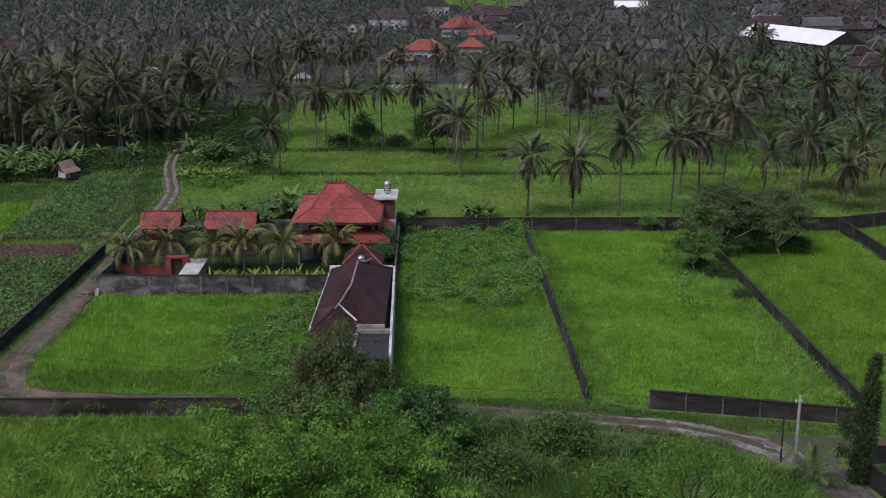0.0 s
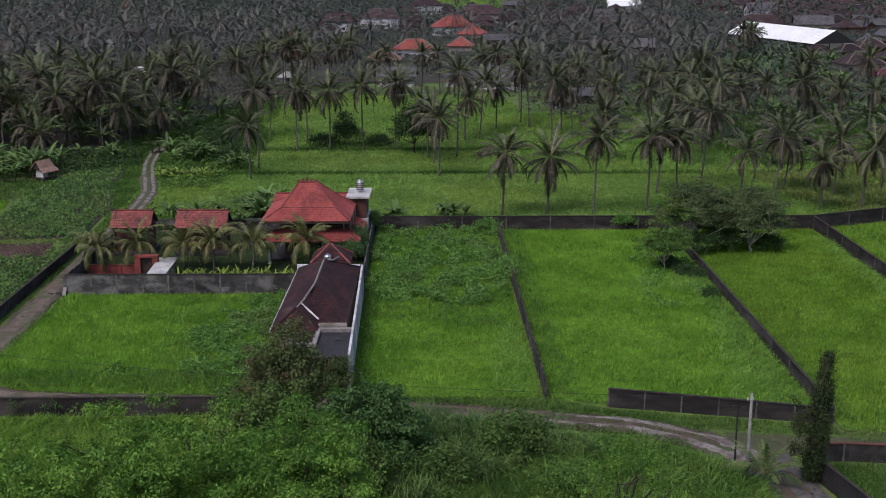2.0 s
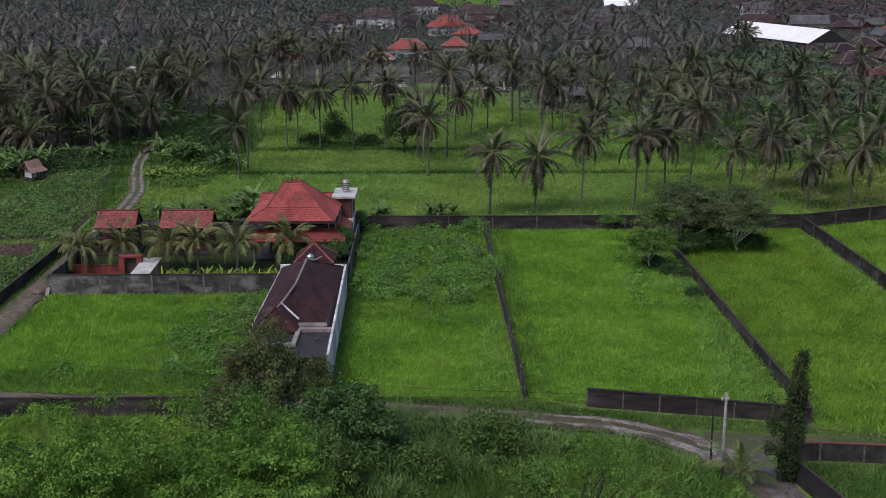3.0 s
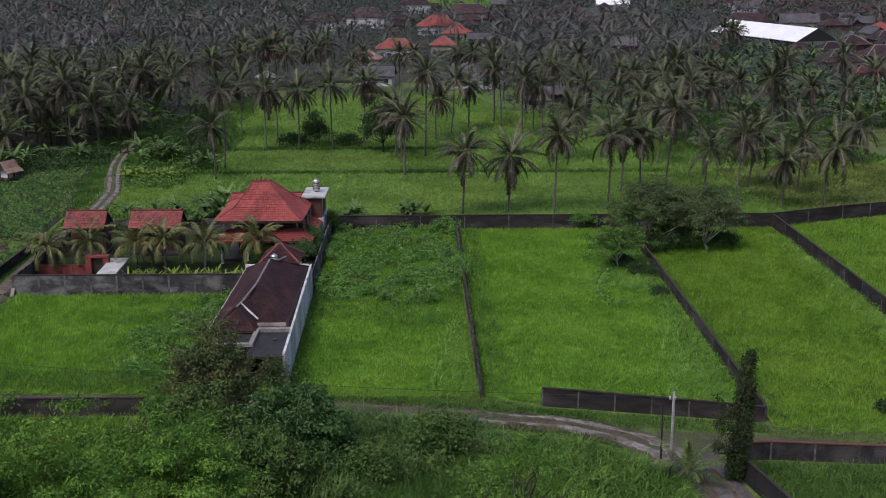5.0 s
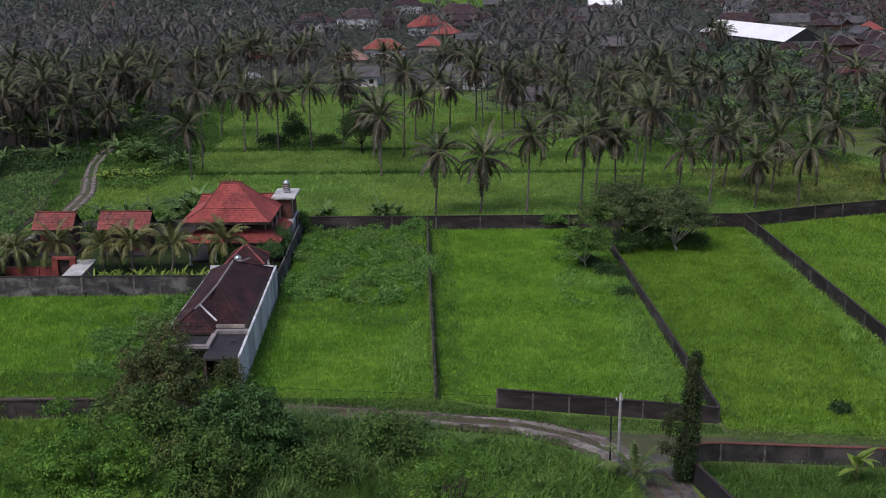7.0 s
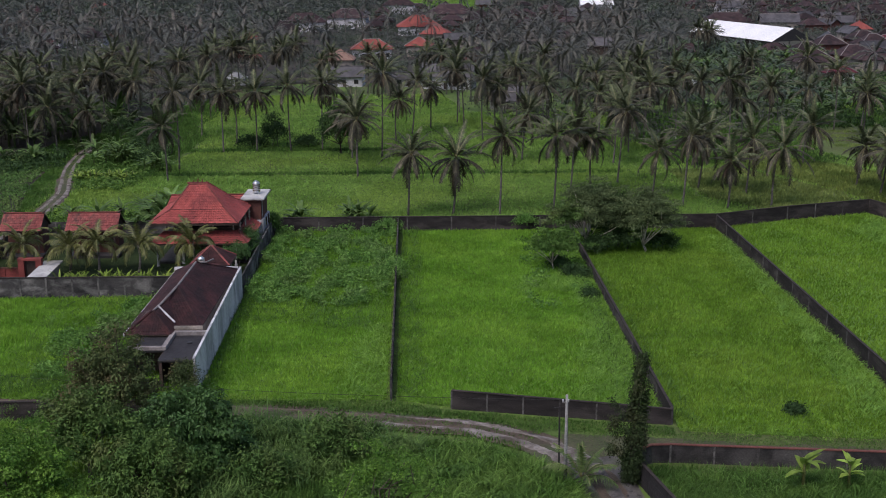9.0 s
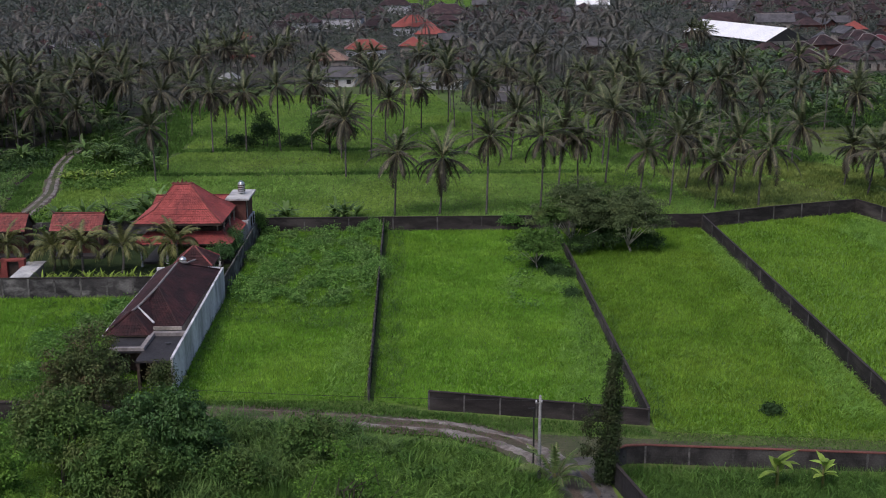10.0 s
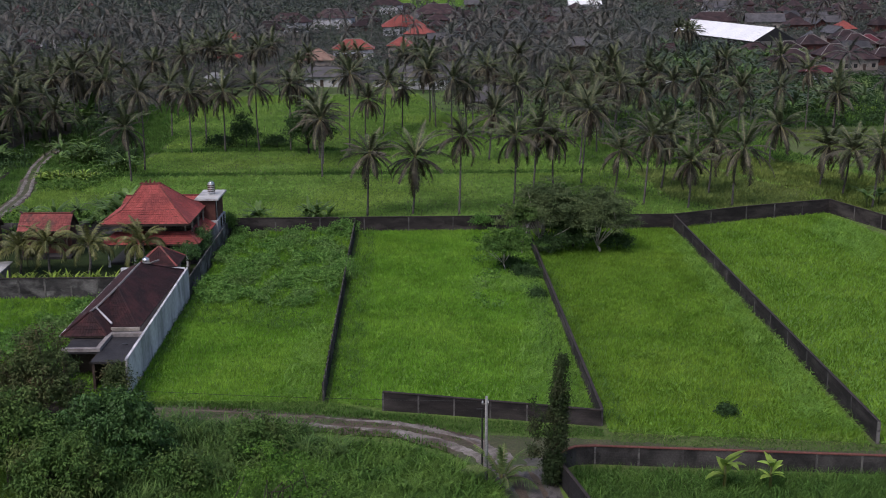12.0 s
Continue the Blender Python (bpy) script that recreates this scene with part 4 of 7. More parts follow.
    part("carport_post", Geo().box(-8.9, -8.65, 108.4, 108.65, 0, 3.0), M_DARK, h)
    part("porch_wall", Geo().box(-12.6, -9.05, 113.6, 113.75, 0, 2.99), M_DARK, h)
    part("carport_floor", Geo().box(-12.6, -5.55, 107.6, 116.4, -0.1, 0.08), M_SLATE, h, "dark concrete carport floor")
    # two added dark panels close off the see-through sides as shade
    part("side_screen", Geo().box(-9.2, -9.06, 109.4, 113.59, 0.08, 2.99), M_DARK, h)
    part("porch_screen", Geo().box(-12.6, -12.46, 111.3, 113.59, 0.08, 2.99), M_DARK, h)
    part("hatch", Geo().lathe([(0.3, 3.2), (0.3, 3.26), (0.22, 3.3)], 12, -7.0, 113.4), M_BLACK, h)
    return h


white_house()


def small_tank():
    t = root("roof_tank", pose(-10.0, 135.6, 5.35), "small stainless roof tank between tiled ridges", "water tank")
    part("body", Geo().lathe([(0.42, 0), (0.42, 0.2), (0.4, 0.24), (0.42, 0.28), (0.42, 0.5), (0.4, 0.54), (0.42, 0.58), (0.42, 0.75), (0.2, 0.92), (0.08, 0.94)], 18), M_STEEL, t, smooth=True)
    part("lid", Geo().lathe([(0.14, 0.9), (0.14, 1.0), (0.04, 1.02)], 12), M_STEEL, t)
    part("stand", Geo().box(-0.5, 0.5, -0.5, 0.5, -1.9, 0.0), M_RIDGE, t)


small_tank()


def gatehouse():
    g = root("gate_pavilion", pose(-10.5, 144.6, 0), "small pavilion with hipped roof of maroon tiles", "pavilion")
    for x, y in ((-1.9, -1.9), (1.9, -1.9), (-1.9, 1.9), (1.9, 1.9)):
        part("column", Geo().box(x - 0.15, x + 0.15, y - 0.15, y + 0.15, 0, 3.45), M_CREAM, g)
    part("beam", Geo().box(-2.1, 2.1, -2.1, 2.1, 3.25, 3.45), M_CREAM, g)
    f = hip_faces(-2.3, 2.6, -2.6, 2.6, 3.45, -0.1, 0.1, -0.1, 0.1, 5.3)
    tiled_roof(g, f, M_TILE_MAROON, [[f[i][0], f[i][3]] for i in range(4)], M_TILE_WORN, seed=22)


gatehouse()


def garden_pavilion(x0, x1, name_seed):
    g = root("garden_pavilion", pose((x0 + x1) / 2, 161.6, 0), "garden pavilion with red tiled gable roof", "pavilion", "garden pavilions")
    w = (x1 - x0) / 2
    part("wall", Geo().box(-w + 0.4, w - 0.4, -0.2, 2.2, 0, 4.0), M_BRICK, g)
    for sx in (-1, 1):
        for y in (-1.9, 2.3):
            part("post", Geo().box(sx * (w - 0.5) - 0.1, sx * (w - 0.5) + 0.1, y - 0.1, y + 0.1, 0, 4.1), M_DARK, g)
    part("floor", Geo().box(-w, w, -2.2, 2.6, 0, 0.4, 0.03), M_SLATE, g)
    f = [((-w, -2.2, 3.9), (w, -2.2, 3.9), (w, 0.2, 5.85), (-w, 0.2, 5.85)), ((w, 2.6, 3.9), (-w, 2.6, 3.9), (-w, 0.2, 5.85), (w, 0.2, 5.85))]
    tiled_roof(g, f, M_TILE_WORN, [[(-w, 0.2, 5.9), (w, 0.2, 5.9)]], M_RIDGE_RED, seed=name_seed)
    for sx in (-1, 1):
        part("finial", Geo().tube([(sx * (w - 0.25), 0.2, 5.9), (sx * w, 0.2, 6.15), (sx * (w + 0.3), 0.2, 6.35)], [0.17, 0.12, 0.03], 6), M_DARK, g)
    part("gable", Geo().add([(w - 0.3, -1.9, 4.0), (w - 0.3, 2.3, 4.0), (w - 0.3, 0.2, 5.7), (w - 0.4, -1.9, 4.0), (w - 0.4, 2.3, 4.0), (w - 0.4, 0.2, 5.7)],
                            [(0, 1, 2), (5, 4, 3), (0, 3, 4, 1), (1, 4, 5, 2), (2, 5, 3, 0)]), M_DARK, g)


garden_pavilion(-42.1, -36.5, 31)
garden_pavilion(-33.2, -26.1, 32)


def terracotta_yard():
    w = root("terracotta_wall", pose(0, 0, 0), "terracotta painted wall inside the garden", "wall", kind="structure")
    part("panel", Geo().box(-42.3, -36.2, 149.5, 149.75, 0, 1.35), M_TERRA, w)
    part("coping", Geo().box(-42.3, -36.2, 149.44, 149.81, 1.353, 1.45, 0.02), M_BRICK, w)
    for x in (-40.3, -38.2):
        part("pilaster", Geo().box(x - 0.15, x + 0.15, 149.4, 149.497, 0, 1.34), M_TERRA, w)
    d = root("garden_gate", pose(-34.7, 149.4, 0), "terracotta gateway with a dark open doorway", "gate", kind="structure")
    part("pier", Geo().box(-1.5, -0.75, -0.35, 0.35, 0, 2.45), M_TERRA, d)
    part("pier", Geo().box(0.75, 1.5, -0.35, 0.35, 0, 2.45), M_TERRA, d)
    part("lintel", Geo().box(-1.55, 1.55, -0.4, 0.4, 2.453, 2.75, 0.03), M_TERRA, d)
    # dark panel across the opening stands in for the shade inside the doorway
    part("door_leaf", Geo().box(-0.74, 0.74, 0.12, 0.2, 0, 2.44), M_DARK, d)
    s = root("utility_shed", pose(-32.3, 147.6, 0), "low shed with pale concrete roof slab", "shed")
    part("wall", Geo().box(-0.9, 0.9, -3.3, 3.3, 0, 1.5), M_CREAM, s)
    part("roof_slab", Geo().add([(-1.2, -3.7, 1.45), (1.2, -3.7, 1.45), (1.2, 3.7, 1.75), (-1.2, 3.7, 1.75), (-1.2, -3.7, 1.6), (1.2, -3.7, 1.6), (1.2, 3.7, 1.9), (-1.2, 3.7, 1.9)],
                                [(3, 2, 1, 0), (4, 5, 6, 7), (0, 1, 5, 4), (1, 2, 6, 5), (2, 3, 7, 6), (3, 0, 4, 7)]), M_SLABTOP, s)


terracotta_yard()


# ---- palms ----
def frond_rows(r, n_fronds, length, leaf_len, pairs=20, elev=(-0.55, 1.25), wide=0.13, z0=0.0, droop=1.6, limp=1.0):
    """Fronds of one crown: a drooping midrib with two ranks of hanging leaflets."""
    Vs, Fs, ribs, k = [], [], [], 0
    for i in range(n_fronds):
        az = i * 2.39996 + r.normal(0, 0.24)
        q = (i + 0.5) / n_fronds
        e0 = elev[1] + (elev[0] - elev[1]) * q + r.normal(0, 0.16)
        L = length * r.uniform(0.74, 1.12)
        seg = 7
        s = np.linspace(0, 1, seg)
        e = e0 - droop * (0.45 + 0.55 * q) * s ** 1.4
        dr, dz = np.cos(e) * L / (seg - 1), np.sin(e) * L / (seg - 1)
        rr, zz = np.r_[0, np.cumsum(dr[:-1])] + 0.12, np.r_[0, np.cumsum(dz[:-1])] + z0
        rad, side = np.array([np.cos(az), np.sin(az), 0]), np.array([-np.sin(az), np.cos(az), 0])
        mid = rr[:, None] * rad + zz[:, None] * [0, 0, 1]
        fw = np.gradient(mid, axis=0)
        fw /= np.linalg.norm(fw, axis=1, keepdims=True)
        # midrib
        w = (0.075 * (1 - 0.8 * s))[:, None]
        rib = np.concatenate([mid - side * w, mid + side * w])
        a = np.arange(seg - 1)
        Vs.append(rib)
        Fs.append(np.concatenate([np.c_[a, a + seg, a + seg + 1], np.c_[a, a + seg + 1, a + 1]]) + k)
        ribs.append(np.ones(2 * seg - 2, int))
        k += len(rib)
        t = np.linspace(0.14, 0.99, pairs)
        P = np.stack([np.interp(t, s, mid[:, c]) for c in range(3)], 1)
        Fd = np.stack([np.interp(t, s, fw[:, c]) for c in range(3)], 1)
        ll = leaf_len * np.sin(np.pi * (0.22 + 0.68 * t)) * r.uniform(0.8, 1.15, pairs)
        for sd in (1, -1):
            hang = r.uniform(0.2, 0.85, pairs)[:, None] * (0.45 + 0.95 * q) * limp
            tip = P + (side * sd * 0.85 + Fd * 0.75 + np.array([0, 0, -1.0]) * hang) * (ll / 1.35)[:, None]
            V = np.stack([P - Fd * wide / 2, P + Fd * wide / 2, tip], 1).reshape(-1, 3)
            Vs.append(V)
            Fs.append(np.arange(len(V)).reshape(-1, 3) + k)
            ribs.append(np.zeros(len(V) // 3, int))
            k += len(V)
    return np.concatenate(Vs), np.concatenate(Fs), np.concatenate(ribs)


def dead_rows(r, n, length, z0=0.0):
    """Old brown fronds that hang along the trunk."""
    V, F, _ = frond_rows(r, n, length, 0.6, 14, (-1.3, -0.6), 0.17, z0, 0.8)
    return V, F


TRUNK_TOP = 10.0
CROWNS, TOPS, SKIRTS, TRUNKS = [], [], [], []
for s in range(6):
    r = np.random.default_rng(100 + s)
    v, f, rib = frond_rows(r, 16 + s % 3, 4.9 + 0.3 * (s % 3), 1.1, 32, (-0.85, 0.6), 0.19, 0.0, 1.5)
    CROWNS.append(mesh_np("crown", v, f, M_FROND, False, M_RIB, rib))
    v, f, rib = frond_rows(r, 10 + s % 2, 4.7 + 0.3 * (s % 3), 1.1, 32, (0.45, 1.35), 0.19, 0.05, 1.45)
    TOPS.append(mesh_np("young_fronds", v, f, M_FROND_TOP, False, M_RIB, rib))
    v, f = dead_rows(r, 10 + 2 * (s % 3), 3.3 + 0.6 * (s % 2), -0.15)
    SKIRTS.append(mesh_np("dry_fronds", v, f, M_DRYFROND))
    g = Geo()
    bend = r.uniform(-1, 1, 2)
    zs = np.linspace(-0.3, TRUNK_TOP, 12)
    path = [(bend[0] * 0.25 * math.sin(z / TRUNK_TOP * 3), bend[1] * 0.25 * math.sin(z / TRUNK_TOP * 2.4), z) for z in zs]
    path[-1] = (0, 0, TRUNK_TOP)
    g.tube(path, [0.26] + [0.17 - 0.005 * i + 0.012 * (i % 2) for i in range(11)], 7)
    TRUNKS.append(g.mesh("trunk", M_TRUNK, True))


def palm(x, y, lean, height, k, size=1.0, group="coconut palms", label="tall coconut palm with drooping dark fronds", crown=None, skirt=True):
    """lean: how far the top stands to the side of the foot."""
    p = root("coconut_palm", pose(x, y, 0), label, "palm tree", group)
    turn = (k * 67) % 360
    ly = 0.6 * math.sin(k * 1.7)
    m = Matrix.Identity(4)
    m[0][2], m[1][2] = lean / TRUNK_TOP, ly / TRUNK_TOP
    m[2][2] = height / TRUNK_TOP
    part("trunk", TRUNKS[k % 6], M_TRUNK, p, at=m)
    at = pose(lean, ly, height, 4 * math.sin(k), 4 * math.cos(k * 2.1), turn) @ Matrix.Scale(size, 4)
    part("crown", crown or CROWNS[(k * 5 + k // 6) % 6], M_FROND, p, at=at)
    if crown is None:
        part("young_fronds", TOPS[(k * 5 + k // 6) % 6], M_FROND_TOP, p, "upright green young fronds", at=at)
    if skirt and k % 4 != 3:
        part("dry_fronds", SKIRTS[(k * 7) % 6], M_DRYFROND, p, "hanging brown dead fronds", at=at)
    return p


BESIDE_WALL = [(12.7, 185.0, 0.6, 9.6), (19.8, 185.8, 0.5, 8.6), (27.1, 185.2, 0.6, 12.2), (35.7, 187.1, 0.3, 11.8), (40.0, 202.0, 0.8, 10.3), (43.5, 202.0, 0.2, 9.3),
               (49.1, 209.5, 1.3, 12.6), (53.4, 198.9, 1.0, 7.4), (57.0, 190.8, 1.2, 10.9), (62.3, 204.4, 1.5, 8.9), (63.6, 187.8, 0.0, 7.5), (71.0, 189.4, 1.5, 9.2),
               (69.3, 199.2, 0.9, 9.0), (65.8, 226.3, 0.8, 7.5), (89.9, 205.1, 1.0, 6.9), (91.4, 197.7, 1.4, 7.2), (92.4, 186.5, 1.1, 9.0), (87.3, 227.6, 1.5, 7.1)]
IN_FIELD = [(-31.7, 215.2, -0.4, 9.6), (-32.0, 226.7, -0.5, 14.6), (-27.0, 246.4, -0.1, 12.3), (-26.4, 259.5, -0.5, 10.4), (-20.3, 247.8, 0.1, 12.2), (-13.2, 247.8, -0.4, 13.1),
            (-6.7, 247.7, 0.3, 13.7), (-5.3, 263.4, -0.9, 12.0), (2.6, 217.8, 0.0, 10.3), (1.5, 231.0, -0.3, 10.0), (0.2, 238.0, -0.3, 9.9), (8.1, 261.3, 0.8, 8.7),
            (6.1, 239.3, 0.5, 16.4), (11.5, 269.5, 1.2, 11.5), (15.6, 278.2, 0.2, 9.2), (-35.6, 267.7, 0.1, 11.5)]
AT_GROVE_EDGE = [(-88.2, 243.2, -1.0, 12.0), (-84.2, 246.7, -0.9, 12.8), (-78.9, 266.0, -3.4, 11.5), (-74.1, 259.7, 1.6, 13.6), (-68.4, 250.2, -0.5, 13.5), (-62.0, 248.2, -1.0, 9.0),
                 (-55.6, 250.9, -0.2, 8.2), (-62.4, 300.0, -0.6, 15.8), (-54.5, 276.6, 2.2, 11.4), (-61.0, 261.6, -0.7, 10.0), (-81.0, 240.0, 0.8, 6.8), (-76.0, 236.0, -1.0, 5.0)]
count = 0
for row in BESIDE_WALL + IN_FIELD + AT_GROVE_EDGE:
    x, y, lean, h = row
    palm(x, y, lean, h + 0.3, count, 1.1 + 0.1 * math.sin(count * 2.3))
    count += 1

GROVE_W = [(-150, 238), (-95, 230), (-62, 252), (-56, 264), (-57, 294), (-54, 334), (-42, 350), (-40, 420), (-160, 420)]
GROVE_E = [(19, 262), (30, 235), (46, 214), (60, 232), (82, 240), (98, 256), (128, 252), (118, 292), (96, 322), (40, 370), (24, 340)]
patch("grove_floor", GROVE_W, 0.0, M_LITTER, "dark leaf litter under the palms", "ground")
HOUSE_SPOTS = [(20, 360, 12), (18, 334, 10), (-17, 385, 9), (-11, 366, 8), (5, 352, 7), (-8, 340, 6), (-84, 382, 6), (-80, 362, 5), (90, 338, 6), (86, 322, 5), (34, 312, 4), (40, 326, 5), (141, 373, 10), (134, 361, 8)]


def clear_of_houses(x, y):
    return all(math.hypot(x - hx, y - hy) > d for hx, hy, d in HOUSE_SPOTS)


for poly, space, sd in ((GROVE_W, 8.8, 41), (GROVE_E, 13.0, 42)):
    xs, ys = scatter(poly, space, sd)
    rr = np.random.default_rng(sd)
    for x, y in zip(xs, ys):
        if y > 322 or not clear_of_houses(x, y):
            continue
        palm(x, y, rr.normal(0, 1.3), rr.uniform(8.5, 14.5), count, rr.uniform(0.9, 1.2), "palms of the grove", "coconut palm in a dense dark grove")
        count += 1

# a thin end of the western grove beside the rice field
for i, (x, y, h) in enumerate([(-47, 338, 12), (-43, 353, 13), (-50, 354, 11), (-46, 369, 13.5), (-52, 374, 12), (-39, 372, 12), (-55, 342, 10.5), (-44, 386, 13), (-51, 322, 12), (-57, 312, 11)]):
    palm(x, y, 0.9 * math.sin(i * 2.1), h, count, 1.08, "palms of the grove", "coconut palm in a dense dark grove")
    count += 1

# beside the open shed
for i, (x, y, h) in enumerate([(113, 437, 11.5), (117, 446, 10.0), (109, 428, 12.5), (120, 458, 9.5)]):
    palm(x, y, 0.5 - 0.4 * i, h, count, 1.1, "palms of the grove", "coconut palm beside an open shed")
    count += 1

# a loose row along the far end of the rice field
rr = np.random.default_rng(43)
for x in np.arange(-40, 34, 4.6):
    y = 349 + rr.uniform(-6, 14)
    if clear_of_houses(x, y):
        palm(x + rr.normal(0, 1), y, rr.normal(0, 1.0), rr.uniform(9, 14.5), count, rr.uniform(0.9, 1.15), "palms of the grove", "coconut palm at the far end of a rice field")
        count += 1

# young palms in the walled garden
YOUNG = []
for s in range(3):
    v, f, rib = frond_rows(np.random.default_rng(130 + s), 20, 4.3, 1.0, 34, (0.0, 1.4), 0.15, 0.0, 2.6, 1.6)
    YOUNG.append(mesh_np("crown", v, f, M_FROND_Y, False, M_RIB, rib))
for i, (x, y, h) in enumerate([(-41.8, 151.5, 3.3), (-36.3, 152.5, 3.8), (-30.6, 152.0, 3.3), (-26.4, 151.0, 3.9), (-21.6, 152.0, 3.6), (-14.1, 151.4, 4.2)]):
    palm(x, y, 0.2 * (-1) ** i, h, i * 3 + 3, 1.0, "garden palms", "young coconut palm with yellowing arched fronds", YOUNG[i % 3], skirt=False)
v, f, rib = frond_rows(np.random.default_rng(139), 13, 3.5, 0.75, 30, (0.45, 1.4), 0.13, 0.0, 1.6, 1.3)
palm(28.5, 87.2, 0.1, 0.9, 7, 0.95, "", "small young coconut palm beside the lane", mesh_np("crown", v, f, M_FROND_G, False, M_RIB, rib), skirt=False)


# ---- bananas ----
def banana_rows(seed, leaves=11, height=1.7, length=2.7, wide=0.21, low=0.75):
    r = np.random.default_rng(seed)
    V, F = [], []
    for i in range(leaves):
        az, e0 = i * 2.4 + r.normal(0, 0.2), r.uniform(0.7, 1.5)
        L, W, seg = length * r.uniform(0.8, 1.15), wide * r.uniform(0.85, 1.25), 7
        rad, side = np.array([math.cos(az), math.sin(az), 0]), np.array([-math.sin(az), math.cos(az), 0])
        p, e = np.array([0, 0, height * r.uniform(low, 1.0)]), e0
        n0 = len(V)
        for j in range(seg):
            s = j / (seg - 1)
            w = W * math.sin(math.pi * min(1, 0.12 + 0.86 * s)) * (0.35 if j == 0 else 1)
            V += [p - side * w + [0, 0, -0.25 * w], p, p + side * w + [0, 0, -0.25 * w]]
            e -= r.uniform(0.08, 0.36)
            p = p + (rad * math.cos(e) + np.array([0, 0, math.sin(e)])) * L / (seg - 1)
        for j in range(seg - 1):
            a = n0 + j * 3
            for c in (0, 1):
                F += [(a + c, a + c + 1, a + c + 4), (a + c, a + c + 4, a + c + 3)]
    return np.array(V), np.array(F)


def banana_mesh(seed, leaves=11, height=1.7, length=2.7, mat=M_BANANA):
    return mesh_np("leaves", *banana_rows(seed, leaves, height, length), mat)


BANANAS = [banana_mesh(200 + i, 10 + i % 3, 1.5 + 0.25 * (i % 3)) for i in range(4)]
BANANAS_FAR = [banana_mesh(210 + i, 9, 1.6, 2.7, M_CANOPY if i else M_MIDGREEN) for i in range(3)]
HELICONIAS = [banana_mesh(220 + i, 12, 0.5, 1.9, M_HELICONIA) for i in range(2)]
STEM = Geo().tube([(0, 0, -0.1), (0.03, 0, 0.9), (0, 0, 1.7)], [0.13, 0.1, 0.06], 8).mesh("stem", M_OLIVE, True)


def banana_stand(xs, ys, seed, lo, hi):
    """A far stand of bananas whose plants run into each other."""
    r = np.random.default_rng(seed)
    Vs, Fs, k = [], [], 0
    kinds = [banana_rows(240 + i, 10, 1.6, 2.7) for i in range(4)]
    for i, (x, y) in enumerate(zip(xs, ys)):
        v, f = kinds[i % 4]
        a, z = r.uniform(0, 6.28), r.uniform(lo, hi)
        c, s = math.cos(a), math.sin(a)
        Vs.append(np.c_[v[:, 0] * c - v[:, 1] * s, v[:, 0] * s + v[:, 1] * c, v[:, 2]] * z + [x, y, 0])
        Fs.append(f + k)
        k += len(v)
    tagged(new("banana_stand", mesh_np("banana_stand", np.concatenate(Vs), np.concatenate(Fs), M_BANANA_FAR)), "stand of banana plants with arching leaves", "banana plants", kind="stuff")


def banana(x, y, k, size=1.0, kind=None, label="banana plant with broad arching leaves"):
    b = root("banana_plant", pose(x, y, 0, 0, 0, k * 71) @ Matrix.Scale(size, 4), label, "banana plant", "banana plants")
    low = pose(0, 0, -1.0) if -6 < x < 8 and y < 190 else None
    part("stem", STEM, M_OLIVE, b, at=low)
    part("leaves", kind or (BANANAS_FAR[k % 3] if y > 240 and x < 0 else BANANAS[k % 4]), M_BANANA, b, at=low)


spots = []
rb = np.random.default_rng(9)
for cx, cy, sx, sy, n in ((-24.5, 179, 4.5, 4, 13), (-3.6, 182.5, 2.2, 2, 4), (4.5, 183.6, 1.6, 1.2, 5), (-45, 233, 4.5, 5, 14), (-78, 228, 6, 4, 7), (-36, 224, 3, 4, 7),
                          (-64, 235, 6, 3, 4), (101, 343, 10, 6, 12), (58, 252, 8, 8, 6), (-34, 180, 4, 3, 5), (-52, 246, 5, 4, 6), (93, 190, 2, 2, 2), (106, 398, 8, 12, 12), (130, 428, 8, 12, 14), (120, 374, 10, 8, 9), (150, 440, 6, 5, 5), (80, 292, 14, 12, 9), (112, 300, 12, 12, 8)):
    for _ in range(n):
        tall = 1.3 if cx == -24.5 or cy > 290 else 1.0
        spots.append((cx + rb.normal(0, sx * 0.6), cy + rb.normal(0, sy * 0.6), rb.uniform(0.9, 1.35) * tall))
for k, (x, y, s) in enumerate(spots):
    banana(x, y, k, s)
# under the palms of the western grove, at its edge by the hut, and before the open shed
for poly, space, sd, lo, hi in (([(-96, 244), (-64, 252), (-52, 268), (-50, 300), (-110, 300)], 5.2, 91, 1.5, 2.4), ([(-92, 212), (-73, 212), (-70, 224), (-88, 232)], 3.0, 92, 1.1, 1.7),
                                ([(84, 372), (104, 360), (124, 372), (150, 452), (128, 500), (108, 512), (100, 430)], 6.4, 93, 1.3, 2.2), ([(74, 300), (104, 284), (140, 318), (128, 346), (92, 346)], 6.6, 94, 1.2, 2.0),
                                ([(-52, 234), (-40, 226), (-36, 250), (-48, 262)], 4.6, 95, 0.9, 1.6), ([(48, 300), (72, 296), (80, 350), (52, 360)], 7.0, 96, 1.2, 1.9)):
    rb = np.random.default_rng(sd)
    xs, ys = scatter(poly, space, sd)
    if sd in (91, 92, 95):
        for k, (x, y) in enumerate(zip(xs, ys)):
            banana(x, y, k + sd, rb.uniform(lo, hi))
    else:
        banana_stand(xs, ys, sd, lo, hi)
for k in range(13):
    banana(-48.5 + k * 0.85 + rb.normal(0, 0.4), 216.6 + rb.normal(0, 1.2), k, rb.uniform(0.8, 1.2), HELICONIAS[k % 2], "lime green broad-leaved plant beside the track")
